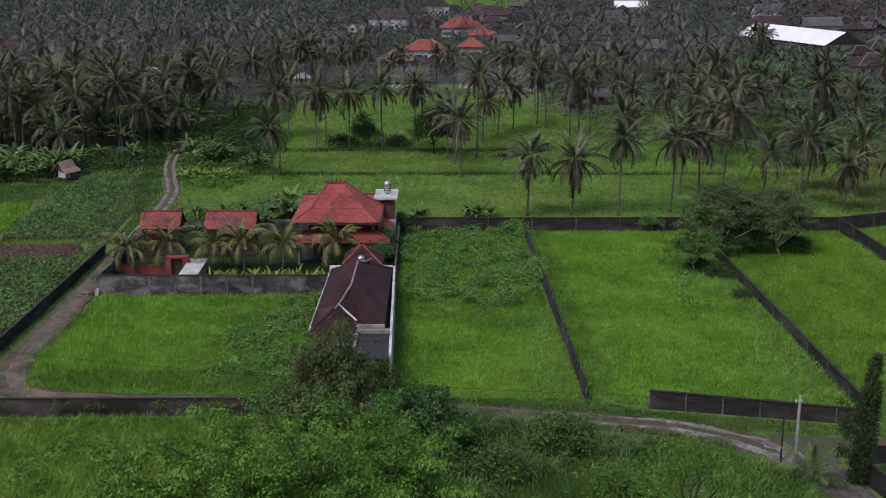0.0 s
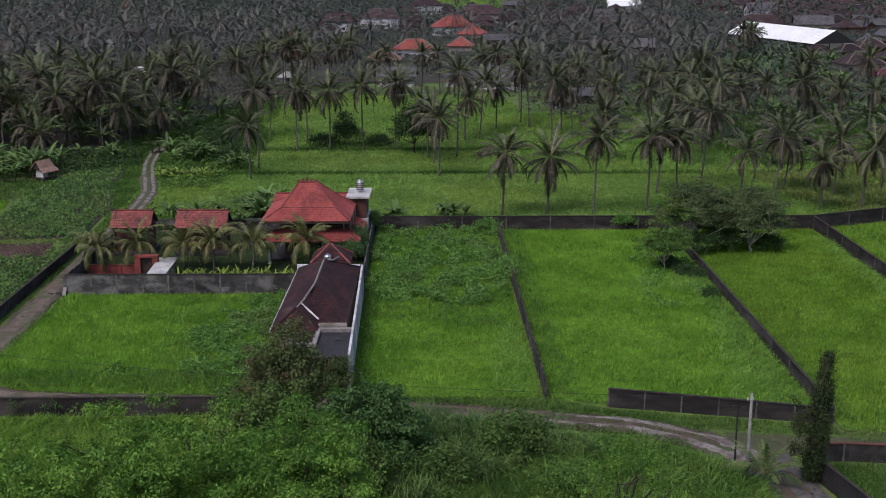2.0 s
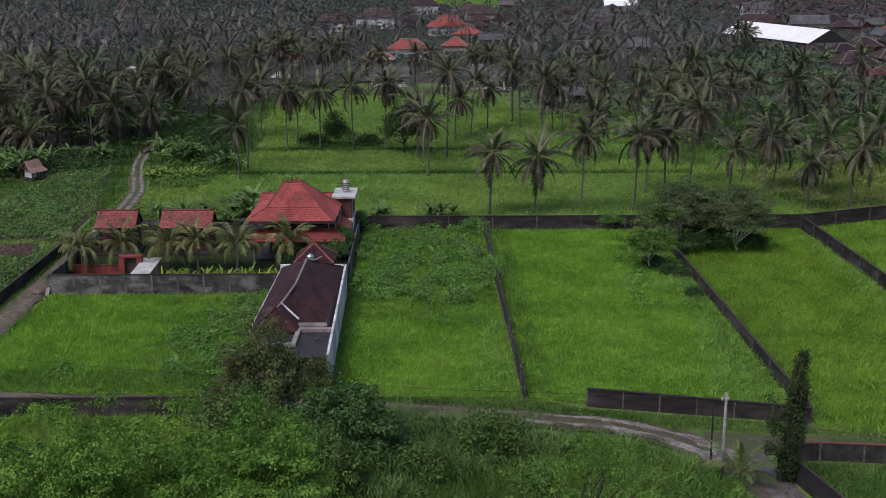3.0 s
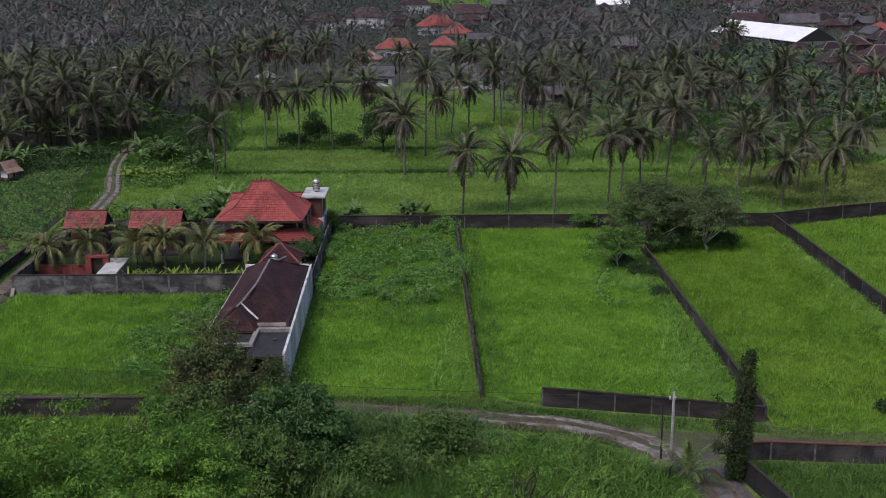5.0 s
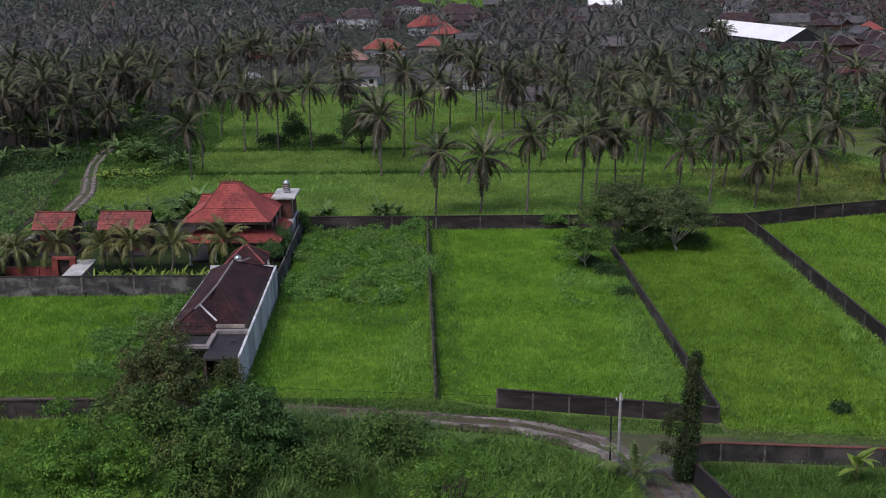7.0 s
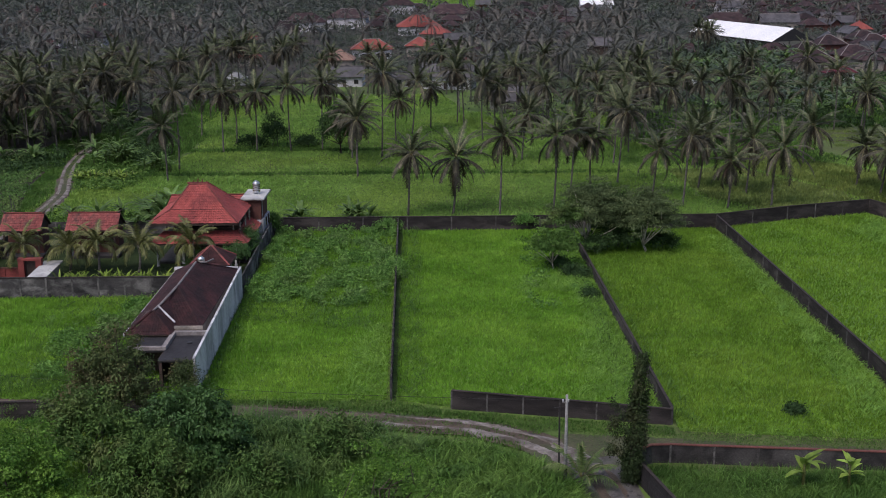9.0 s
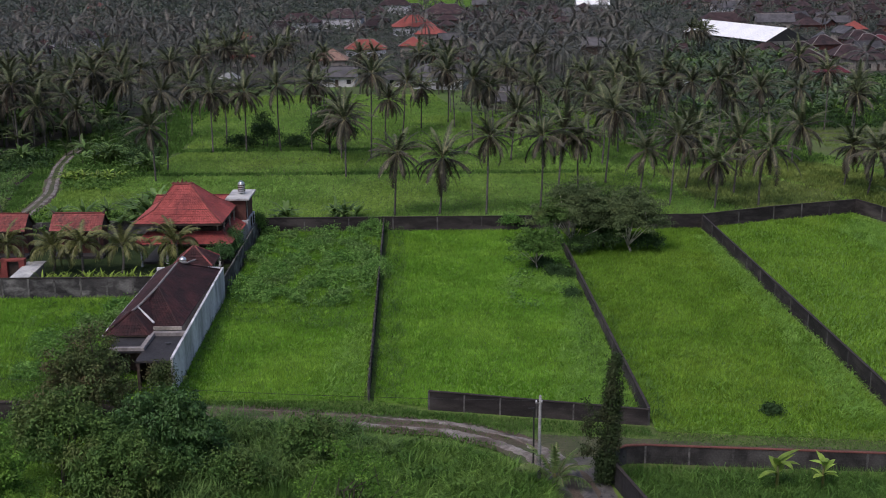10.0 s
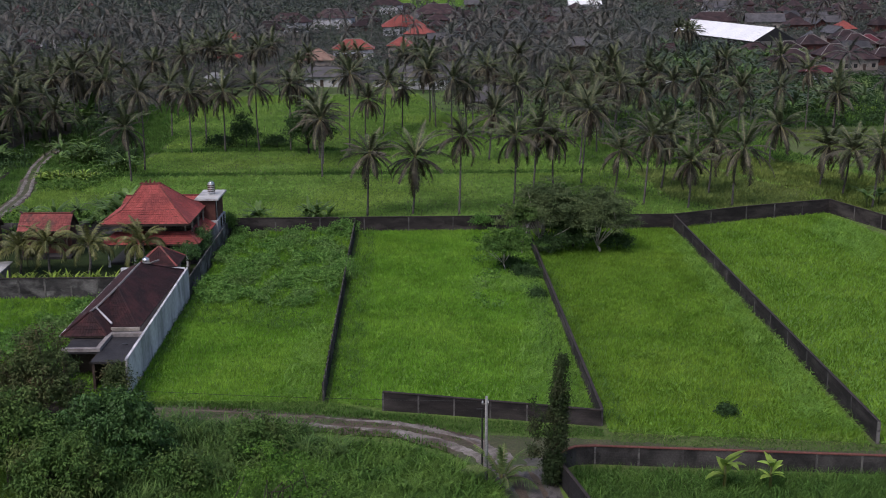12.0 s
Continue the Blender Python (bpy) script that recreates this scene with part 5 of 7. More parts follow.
for x, y, k, s in ((45.6, 86.1, 1, 1.05), (49.2, 86.2, 3, 0.9)):
    b = root("banana_plant", pose(x, y, 0, 0, 0, k * 50) @ Matrix.Scale(s, 4), "young banana plant with bare stem beside a low wall", "banana plant", "banana plants")
    part("stem", Geo().tube([(0, 0, -0.1), (0.05, 0, 1.2), (0, 0, 2.5)], [0.15, 0.12, 0.06], 8), M_FROND_Y, b, smooth=True)
    part("leaves", mesh_np("leaves", *banana_rows(230 + k, 11, 2.5, 1.7, 0.26, 0.4), M_HELICONIA), M_HELICONIA, b)

# ---- trees ----
# tall feathery trees close to the flight path
tree("feathery_tree", -7.0, 41.0, 301, 23.9, (7.9, 6.2, 3.2), M_FEATHER, M_BARK, "tall tree with light green feathery leaves in flat layers",
     clumps=330, per=190, spread=0.56, leaf_len=0.17, leaf_w=0.08, flat=0.36, fork=0.62, trunk=0.32, hollow=0.2, rough=0.5, boughs=22)
tree("feathery_tree", -4.0, 55.5, 302, 18.6, (4.2, 4.0, 3.4), M_FEATHER, M_BARK, "tall tree with light green feathery leaves in flat layers",
     clumps=200, per=170, spread=0.56, leaf_len=0.18, leaf_w=0.085, flat=0.36, fork=0.6, trunk=0.26, hollow=0.2, boughs=14)
tree("feathery_tree", 14.6, 65.2, 303, 13.4, (3.3, 2.8, 2.6), M_FEATHER, M_BARK, "slender sparse tree with feathery leaves",
     clumps=64, per=80, spread=0.65, leaf_len=0.18, leaf_w=0.085, flat=0.4, fork=0.6, trunk=0.14, hollow=0.2, boughs=12)
# round the lane in front of the bungalow
tree("olive_tree", -9.7, 95.5, 311, 10.2, (3.8, 3.4, 4.6), M_OLIVE, M_BARK, "dense tree with olive and brownish leaves", clumps=260, per=60, spread=0.62, leaf_len=0.3, leaf_w=0.13, fork=0.35, trunk=0.24, rough=0.5, hollow=0.4)
tree("light_tree", -9.6, 87.5, 312, 7.6, (4.6, 3.2, 3.0), M_MIDGREEN, M_BARK, "leafy green tree beside the lane", clumps=200, per=60, spread=0.7, leaf_len=0.36, leaf_w=0.16, fork=0.35, trunk=0.2)
tree("mango_tree", -2.4, 90.2, 313, 6.7, (5.2, 4.0, 3.7), M_MANGO, M_BARK, "dense round tree with glossy dark leaves", clumps=330, per=64, spread=0.58, leaf_len=0.38, leaf_w=0.14, fork=0.3, trunk=0.22, droop=0.7)
tree("light_tree", -4.6, 84.6, 314, 5.8, (4.2, 3.3, 3.2), M_MIDGREEN, M_BARK, "leafy green tree beside the lane", clumps=240, per=56, spread=0.62, leaf_len=0.36, leaf_w=0.13, fork=0.3, trunk=0.2, droop=0.7)
tree("shrub", 9.2, 91.2, 315, 4.6, (2.4, 2.0, 2.3), M_MIDGREEN, M_BARK, "rank green shrub in tall grass", clumps=110, per=44, spread=0.6, leaf_len=0.32, leaf_w=0.13, fork=0.2, trunk=0.08)
tree("shrub", 3.6, 87.0, 316, 3.2, (2.8, 2.0, 1.8), M_MIDGREEN, M_BARK, "rank green shrub in tall grass", clumps=100, per=36, spread=0.9, leaf_len=0.32, leaf_w=0.13, fork=0.2, trunk=0.08)
tree("shrub", 13.4, 84.6, 317, 2.6, (2.4, 1.8, 1.5), M_GREEN, M_BARK, "rank green shrub in tall grass", clumps=70, per=36, spread=0.9, leaf_len=0.3, leaf_w=0.12, fork=0.2, trunk=0.06)
tree("shrub", -13.8, 99.3, 318, 4.4, (3.0, 1.9, 2.2), M_GREEN, M_BARK, "green shrub against a low dark wall", clumps=100, per=40, spread=0.8, leaf_len=0.3, leaf_w=0.13, fork=0.2, trunk=0.08)
tree("shrub", -6.1, 106.9, 319, 3.6, (1.5, 1.2, 1.6), M_OLIVE, M_BARK, "shrub in front of a carport", clumps=50, per=40, spread=0.6, leaf_len=0.26, leaf_w=0.12, fork=0.2, trunk=0.06)
# group in the far corner of the middle plots
SPREADING = "spreading dark green tree with pale forked trunk"
tree("canopy_tree", 38.6, 162.0, 321, 9.8, (5.6, 4.4, 4.2), M_CANOPY, M_PALE_BARK, SPREADING, clumps=330, per=70, spread=0.9, leaf_len=0.34, leaf_w=0.13, fork=0.14, trunk=0.17, hollow=0.25, boughs=12, flat=0.32, rough=0.4, group="corner trees")
tree("canopy_tree", 46.0, 160.6, 322, 8.8, (4.7, 3.9, 3.7), M_CANOPY, M_PALE_BARK, SPREADING, clumps=270, per=70, spread=0.9, leaf_len=0.34, leaf_w=0.13, fork=0.12, trunk=0.17, hollow=0.25, boughs=10, flat=0.32, rough=0.4, group="corner trees")
tree("canopy_tree", 42.6, 163.4, 325, 8.0, (4.4, 3.4, 4.2), M_DEEP, M_BARK, "dark broadleaf tree crowded between others", clumps=220, per=60, spread=0.9, leaf_len=0.4, leaf_w=0.17, fork=0.2, trunk=0.14, hollow=0.2, boughs=8, flat=0.4, group="corner trees")
tree("canopy_tree", 32.4, 151.5, 323, 5.8, (3.4, 2.6, 2.3), M_GREEN, M_PALE_BARK, "light open tree with pale stems in a grass plot", clumps=110, per=54, spread=0.8, leaf_len=0.38, leaf_w=0.15, fork=0.18, trunk=0.09, hollow=0.3, boughs=12, flat=0.28, rough=0.45, group="corner trees")
tree("canopy_tree", 35.2, 160.0, 324, 7.2, (2.6, 2.2, 1.8), M_MIDGREEN, M_PALE_BARK, "light open tree with pale stems in a grass plot", clumps=80, per=54, spread=0.8, leaf_len=0.38, leaf_w=0.15, fork=0.18, trunk=0.1, hollow=0.3, boughs=10, flat=0.28, rough=0.45, group="corner trees")
# the tall bushes under the corner trees are added to fill in crown shade
for i, (x, y, h) in enumerate([(36.0, 147.4, 1.3), (49.4, 101.6, 0.8), (35.6, 138.5, 1.1), (43.6, 161.6, 3.6), (40.8, 161.6, 4.0), (48.4, 161.4, 2.8), (38.8, 159.6, 2.6), (34.4, 148.6, 1.6), (33.2, 152.6, 1.6)]):
    tree("bush", x, y, 330 + i, h, (h * 0.75, h * 0.65, h * 0.5), M_DEEP, M_BARK, "dark bush in grass, the tall ones filling in crown shade", clumps=34 + int(18 * h), per=32, spread=0.6, leaf_len=0.28, leaf_w=0.13, fork=0.3, trunk=0.05, boughs=5)
# garden greenery
tree("frangipani", -13.4, 152.4, 341, 3.0, (2.3, 1.6, 1.4), M_CROP, M_PALE_BARK, "grey-green garden shrub before the veranda", clumps=80, per=26, spread=0.6, leaf_len=0.3, leaf_w=0.1, fork=0.25, trunk=0.1)
tree("garden_tree", -8.4, 151.2, 342, 4.4, (1.9, 1.7, 1.6), M_MANGO, M_BARK, "small round dark tree beside the villa", clumps=80, per=36, spread=0.6, leaf_len=0.24, leaf_w=0.12, fork=0.4, trunk=0.1)
tree("garden_tree", -7.9, 158.0, 343, 4.6, (1.2, 2.2, 1.8), M_MANGO, M_BARK, "dark creeper-clad tree beside the villa", clumps=80, per=36, spread=0.6, leaf_len=0.24, leaf_w=0.12, fork=0.4, trunk=0.1)
tree("creeper", -6.7, 173.0, 344, 3.4, (0.7, 1.9, 1.4), M_GREEN, M_BARK, "creeper hanging over the garden wall", clumps=60, per=30, spread=0.6, leaf_len=0.26, leaf_w=0.12, fork=0.4, trunk=0.06)
tree("creeper", 11.8, 149.0, 345, 2.2, (1.6, 4.5, 1.0), M_BROADLEAF, M_BARK, "creeper smothering a boundary wall", clumps=70, per=30, spread=0.7, leaf_len=0.26, leaf_w=0.14, fork=0.4, trunk=0.05)
tree("creeper", 10.3, 173.0, 346, 2.4, (2.4, 1.2, 1.2), M_BROADLEAF, M_BARK, "creeper in the corner of two walls", clumps=50, per=30, spread=0.7, leaf_len=0.26, leaf_w=0.14, fork=0.4, trunk=0.05)
tree("creeper", 30.5, 174.2, 347, 2.7, (1.6, 0.9, 1.0), M_BROADLEAF, M_BARK, "creeper hanging on the back wall", clumps=36, per=30, spread=0.6, leaf_len=0.26, leaf_w=0.14, fork=0.4, trunk=0.05)
tree("field_tree", -2.6, 244.0, 351, 10.0, (4.4, 4.0, 4.6), M_DEEP, M_BARK, "dark broadleaf tree among palms", clumps=160, per=40, spread=1.1, leaf_len=0.45, leaf_w=0.24, fork=0.2, trunk=0.2)
for i, (x, y, h, w) in enumerate([(-16.5, 252, 5.5, 3.0), (-22, 252.5, 2.6, 3.4), (-10, 252, 2.4, 3.2), (-18, 256, 7.0, 2.4), (-41, 241, 6, 4), (-44, 252, 6, 4), (-38, 232, 4, 3.5), (-52, 262, 5, 4)]):
    tree("thicket", x, y, 360 + i, h, (w, w * 0.8, h * 0.45), M_DEEP, M_BARK, "thicket on a field bank", clumps=60, per=30, spread=1.0, leaf_len=0.4, leaf_w=0.2, fork=0.3, trunk=0.08)


def vine_column():
    """A dead trunk wrapped in climbing leaves."""
    r = np.random.default_rng(71)
    t = root("vine_clad_trunk", pose(32.5, 87.5, 0), "tall narrow trunk wrapped in dark climbing leaves", "tree")
    part("trunk", Geo().tube([(0, 0, -0.2), (0.2, 0, 3), (0.35, 0, 6.5), (0.75, 0, 9.9)], [0.3, 0.25, 0.18, 0.08], 8), M_BARK, t, smooth=True)
    n = 190
    z = r.uniform(0.4, 10.6, n)
    wide = np.interp(z, [0, 2, 4.5, 7, 9.5, 10.7], [0.4, 0.62, 0.62, 0.5, 0.36, 0.08])
    a = r.uniform(0, 2 * np.pi, n)
    pts = np.c_[0.07 * z + np.cos(a) * wide, np.sin(a) * wide, z]
    side = np.c_[r.normal(-1.25, 0.35, 22), r.normal(0, 0.4, 22), r.uniform(2.5, 6.6, 22)]
    v, f = leafy(r, np.concatenate([pts, side]), 0.4, 60, 0.2, 0.1, 0.8, 1.2)
    part("leaves", mesh_np("leaves", v, f, M_VINE), M_VINE, t)


vine_column()


# ---- planting by the garden wall ----
def strap_plant(k):
    r = np.random.default_rng(400 + k)
    Vs, Fs, n = [], [], 0
    for i in range(16):
        az, e, L = i * 2.4, r.uniform(0.5, 1.4), r.uniform(0.9, 1.4)
        rad, side = np.array([math.cos(az), math.sin(az), 0]), np.array([-math.sin(az), math.cos(az), 0])
        p = np.array([0, 0, 0.05])
        for j in range(4):
            w = (0.05, 0.075, 0.06, 0.01)[j]
            Vs += [p - side * w, p + side * w]
            p = p + (rad * math.cos(e) + np.array([0, 0, math.sin(e)])) * L / 3
            e -= 0.4
        for j in range(3):
            a = n + j * 2
            Fs += [(a, a + 1, a + 3), (a, a + 3, a + 2)]
        n += 8
    return mesh_np("leaves", np.array(Vs), np.array(Fs), M_AGAVE)


STRAPS = [strap_plant(k) for k in range(3)]
r5 = np.random.default_rng(55)
bed = patch("flower_bed", [(-31, 143.4), (-15.2, 143.4), (-15.2, 146.6), (-31, 146.6)], 0.25, M_SOIL, "raised planting bed with dark soil", "flower bed")
kerb = tagged(new("bed_kerb", Geo().box(-31.0, -15.2, 146.6, 146.85, 0, 0.5, 0.03).mesh("bed_kerb", M_CREAM)), "pale kerb of a planting bed", "kerb", kind="structure")
for i in range(26):
    x = -30.4 + i * 0.59 + r5.normal(0, 0.12)
    if i in (9, 16, 17):
        continue
    s = root("strap_leaf_plant", pose(x, 145.2 + r5.normal(0, 0.35), 0.22, 0, 0, i * 51) @ Matrix.Scale(r5.uniform(1.4, 2.1), 4), "yellow-green strap-leaved garden plant", "plant", "bed plants")
    part("leaves", STRAPS[i % 3], M_AGAVE, s)


# ---- small things by the lane ----
def utility_pole():
    p = root("utility_pole", pose(27.4, 87.3, 0), "grey concrete utility pole with a short crossarm", "utility pole")
    part("mast", Geo().tube([(0, 0, -0.3), (0, 0, 3.5), (0.02, 0, 7.5)], [0.15, 0.13, 0.1], 10), M_CONCPOLE, p, smooth=True)
    part("crossarm", Geo().box(-0.35, 0.2, -0.05, 0.05, 6.85, 6.93), M_POST, p)
    for x in (-0.28, 0.14):
        part("insulator", Geo().lathe([(0.05, 6.95), (0.07, 7.0), (0.05, 7.05), (0.07, 7.1), (0.03, 7.14)], 8, x, 0), M_WHITE, p)
    q = root("lamp_post", pose(27.2, 90.4, 0), "thin black metal post beside the lane", "post")
    part("mast", Geo().tube([(0, 0, -0.3), (0, 0, 5.3)], [0.09, 0.06], 8), M_BLACK, q)
    part("arm", Geo().box(-0.45, 0.1, -0.03, 0.03, 5.2, 5.26), M_BLACK, q)


utility_pole()


def cable(a, b, sag, label):
    a, b = Vector(a), Vector(b)
    pts = [a.lerp(b, i / 24) - Vector((0, 0, sag * 4 * (i / 24) * (1 - i / 24))) for i in range(25)]
    tagged(new("cable", Geo().tube(pts, 0.016, 5).mesh("cable", M_WIRE)), label, "cable")


cable((26.7, 87.3, 7.1), (-78.0, 112.0, 7.6), 1.9, "thin black overhead cable above the lane")


def field_hut():
    h = root("field_hut", pose(-69.8, 216.5, 0, 0, 0, 62) @ Matrix.Scale(0.95, 4), "small raised hut with brown thatched gable roof at a field's edge", "hut")
    part("wall", Geo().box(-1.0, 0.9, -0.9, 1.1, 0.5, 1.95), M_WHITE, h, "whitewashed board wall")
    part("door", Geo().box(0.2, 0.75, -0.96, -0.903, 0.5, 1.75), M_DARK, h)
    for x in (-1.5, 1.5):
        for y in (-1.5, 1.4):
            part("post", Geo().box(x - 0.07, x + 0.07, y - 0.07, y + 0.07, 0, 2.05), M_DARK, h)
    part("floor", Geo().box(-1.6, 1.6, -1.6, 1.5, 0.3, 0.5), M_DARK, h)
    part("bench", Geo().box(-2.1, -1.4, -1.7, -1.2, 0, 0.55).box(1.75, 2.2, -1.5, -1.1, 0, 0.7), M_POST, h)
    f = [((-1.9, -0.9, 2.35), (1.9, -0.9, 2.35), (1.8, 0.1, 3.75), (-1.8, 0.1, 3.75)), ((1.9, 1.9, 1.9), (-1.9, 1.9, 1.9), (-1.8, 0.1, 3.75), (1.8, 0.1, 3.75))]
    part("roof", slab_under(f, 0.2), M_THATCH, h, "thatched gable roof")
    low = [((-2.1, -2.0, 1.65), (2.1, -2.0, 1.65), (1.9, -0.85, 2.4), (-1.9, -0.85, 2.4))]
    part("porch_roof", slab_under(low, 0.16), M_THATCH, h, "thatched porch skirt")
    for sx in (-1.55, 1.55):
        part("gable", Geo().add([(sx, -0.8, 2.2), (sx, 1.6, 2.0), (sx, 0.1, 3.5), (sx + 0.05, -0.8, 2.2), (sx + 0.05, 1.6, 2.0), (sx + 0.05, 0.1, 3.5)],
                                [(0, 1, 2), (5, 4, 3), (0, 3, 4, 1), (1, 4, 5, 2), (2, 5, 3, 0)]), M_DARK, h)


field_hut()


def straw_heap():
    r = np.random.default_rng(77)
    P = np.c_[r.normal(0, 1.2, 420), r.normal(0, 0.7, 420), np.zeros(420)]
    P[:, 2] = np.clip(0.9 - 0.28 * (P[:, 0] / 1.3) ** 2 - 0.5 * P[:, 1] ** 2, 0.02, 1) * r.uniform(0.5, 1, 420)
    v, f = leaf_cards(P, unit(r.normal(0, 1, (420, 3)) * [1, 1, 0.4]), unit(r.normal(0, 0.5, (420, 3)) + [0, 0, 1]), r.uniform(0.5, 1.1, 420), r.uniform(0.1, 0.25, 420))
    tagged(new("straw_heap", mesh_np("straw_heap", v, f, M_STRAW)), "grey heap of straw and cuttings", "heap", kind="stuff").location = (11.6, 240.0, 0)


straw_heap()
for i, x in enumerate((-57, -50.5, -46, -40.5, -35, -31.5, -26, -21)):
    tree("creeper", x, 101.45, 370 + i, 1.75, (0.7 + 0.3 * (i % 3), 0.3, 0.7), M_GREEN, M_BARK, "creeper hanging over the low dark wall", clumps=9, per=16, spread=0.34, leaf_len=0.18, leaf_w=0.08, fork=0.5, trunk=0.03, boughs=4)


def field_posts():
    p = root("field_posts", pose(-49.6, 186.0, 0), "pair of thin leaning wooden posts in a field", "post")
    part("post", Geo().tube([(0, 0, -0.2), (-0.35, 0, 3.6)], [0.07, 0.05], 7), M_POST, p)
    part("post", Geo().tube([(0.6, 0, -0.2), (0.1, 0, 2.6)], [0.07, 0.05], 7), M_POST, p)


field_posts()


def rubble():
    g = Geo()
    r = np.random.default_rng(78)
    for i in range(9):
        x, y, s = r.normal(0, 0.9), r.normal(0, 0.5), r.uniform(0.12, 0.3)
        g.add([(x + s * a, y + s * b, s * (0.55 * c + 0.4)) for a, b, c in ((-1, -0.8, -1), (1, -0.9, -1), (0.9, 1, -1), (-1, 0.9, -1), (-0.7, -0.6, 0.8), (0.6, -0.7, 1), (0.7, 0.6, 0.9), (-0.6, 0.8, 0.7))],
              [(3, 2, 1, 0), (4, 5, 6, 7), (0, 1, 5, 4), (1, 2, 6, 5), (2, 3, 7, 6), (3, 0, 4, 7)])
    tagged(new("rubble", g.mesh("rubble", M_POST)), "few pale rubble stones by the wall corner", "rubble", kind="stuff").location = (-43.6, 140.2, 0.05)


rubble()
plank = root("leaning_board", pose(-42.6, 139.85, 0.03, -42, 0, 0), "pale board leaning against a wall corner", "board")
part("board", Geo().box(-0.22, 0.22, -0.025, 0.025, 0, 1.2), M_RIDGE, plank)
g = Geo()
rs = np.random.default_rng(79)
for i in range(12):
    x, y, s = rs.normal(0, 0.35), rs.normal(0, 0.6), rs.uniform(0.05, 0.14)
    g.box(x - s, x + s, y - s * 0.8, y + s * 0.8, 0, s * 0.9, 0.03)
tagged(new("rubble", g.mesh("rubble", M_POST)), "heap of pale broken stones beside the dark wall", "rubble", kind="stuff").location = (32.6, 84.9, 0.04)


# ---- village ----
def village_house(x, y, w, d, h, turn, roof_mat, wall_mat=M_CREAM, rise=0.42, hip=True, label="village house with aged red roof"):
    b = root("village_house", pose(x, y, 0, 0, 0, turn), label, "house", "village houses")
    part("wall", Geo().box(-w / 2, w / 2, -d / 2, d / 2, -0.2, h), wall_mat, b)
    o, k = 0.7, (d / 2 + 0.7) * rise * 1.5
    x0, y0, z0, z1 = w / 2 + o, d / 2 + o, h - 0.15, h + k
    if hip:
        ri = max(0.15, w / 2 - d / 2)
        f = hip_faces(-x0, x0, -y0, y0, z0, -ri, ri, -0.08, 0.08, z1)
    else:
        ri = x0
        f = [((-x0, -y0, z0), (x0, -y0, z0), (x0, 0, z1), (-x0, 0, z1)), ((x0, y0, z0), (-x0, y0, z0), (-x0, 0, z1), (x0, 0, z1))]
        for sx in (-w / 2 + 0.05, w / 2 - 0.15):
            part("gable", Geo().add([(sx, -d / 2, h), (sx, d / 2, h), (sx, 0, z1 - 0.45), (sx + 0.1, -d / 2, h), (sx + 0.1, d / 2, h), (sx + 0.1, 0, z1 - 0.45)],
                                    [(0, 1, 2), (5, 4, 3), (0, 3, 4, 1), (1, 4, 5, 2), (2, 5, 3, 0)]), wall_mat, b)
    roof = part("roof", slab_under(f, 0.15), roof_mat, b)
    pale = M_RIDGE if x % 2 < 0.25 else roof_mat
    part("ridge", ridge_run([(-ri, 0, z1), (ri, 0, z1)], 0.18, 2.0), pale, roof)
    if hip and y < 520:
        for sx in (-1, 1):
            part("ridge", ridge_run([(sx * x0, -y0, z0), (sx * ri, -0.08, z1)], 0.16, 2.0), pale, roof)
    n = max(1, int(w / 3))
    for i in range(n):
        xx = -w / 2 + (i + 0.5) * w / n
        if i == n // 2:
            part("door", Geo().box(xx - 0.5, xx + 0.5, -d / 2 - 0.06, -d / 2 - 0.003, 0, 2.1), M_DARK, b)
        else:
            window(b, xx, -d / 2 - 0.03, 0.9, 1.2, 1.2)
    return b


HOUSES_NEAR = [(20.5, 362, 15, 9, 3.8, -14, M_SHEET, M_WHITE, "house with grey sheet roof and white gable"),
         (7, 367, 6, 4, 2.4, 0, M_SHEET, M_WHITE, "small white shed with grey sheet roof"),
         (-11, 370, 11, 7, 3.2, -4, M_SHEET, M_WHITE, "low house with grey sheet roof"),
         (142, 404, 13, 10, 3.4, 8, M_TILE_FAR, M_CREAM, "house with aged red roof and lit white windows"),
         (142, 376, 9, 4, 2.4, 8, M_CRIMSON, M_WHITE, "lean-to with magenta-red roof"),
         (163, 406, 13, 11, 3.8, 10, M_TILE_FAR, M_CREAM, "village house with aged red roof"),
         (34, 314, 6, 4.5, 2.2, 3, M_SHEET, M_CREAM, "small shed with grey sheet roof in the grove"),
         (41, 328, 8, 5, 2.2, -14, M_SHEET, M_DARK, "small shed with grey sheet roof in the grove"),
         (-87, 398, 9, 7, 3.2, 12, M_TILE_FAR, M_CREAM, "village house with aged red roof"),
         (-17.5, 418, 11, 9, 4, 0, M_THATCH, M_CREAM, "house with tan roof"),
         (-95, 388, 6, 4, 2.6, 0, M_SLABTOP, M_WHITE, "low shed with pale roof"),
         (-45, 374, 5, 3, 2.4, 0, M_SLABTOP, M_WHITE, "low shed with pale roof")]
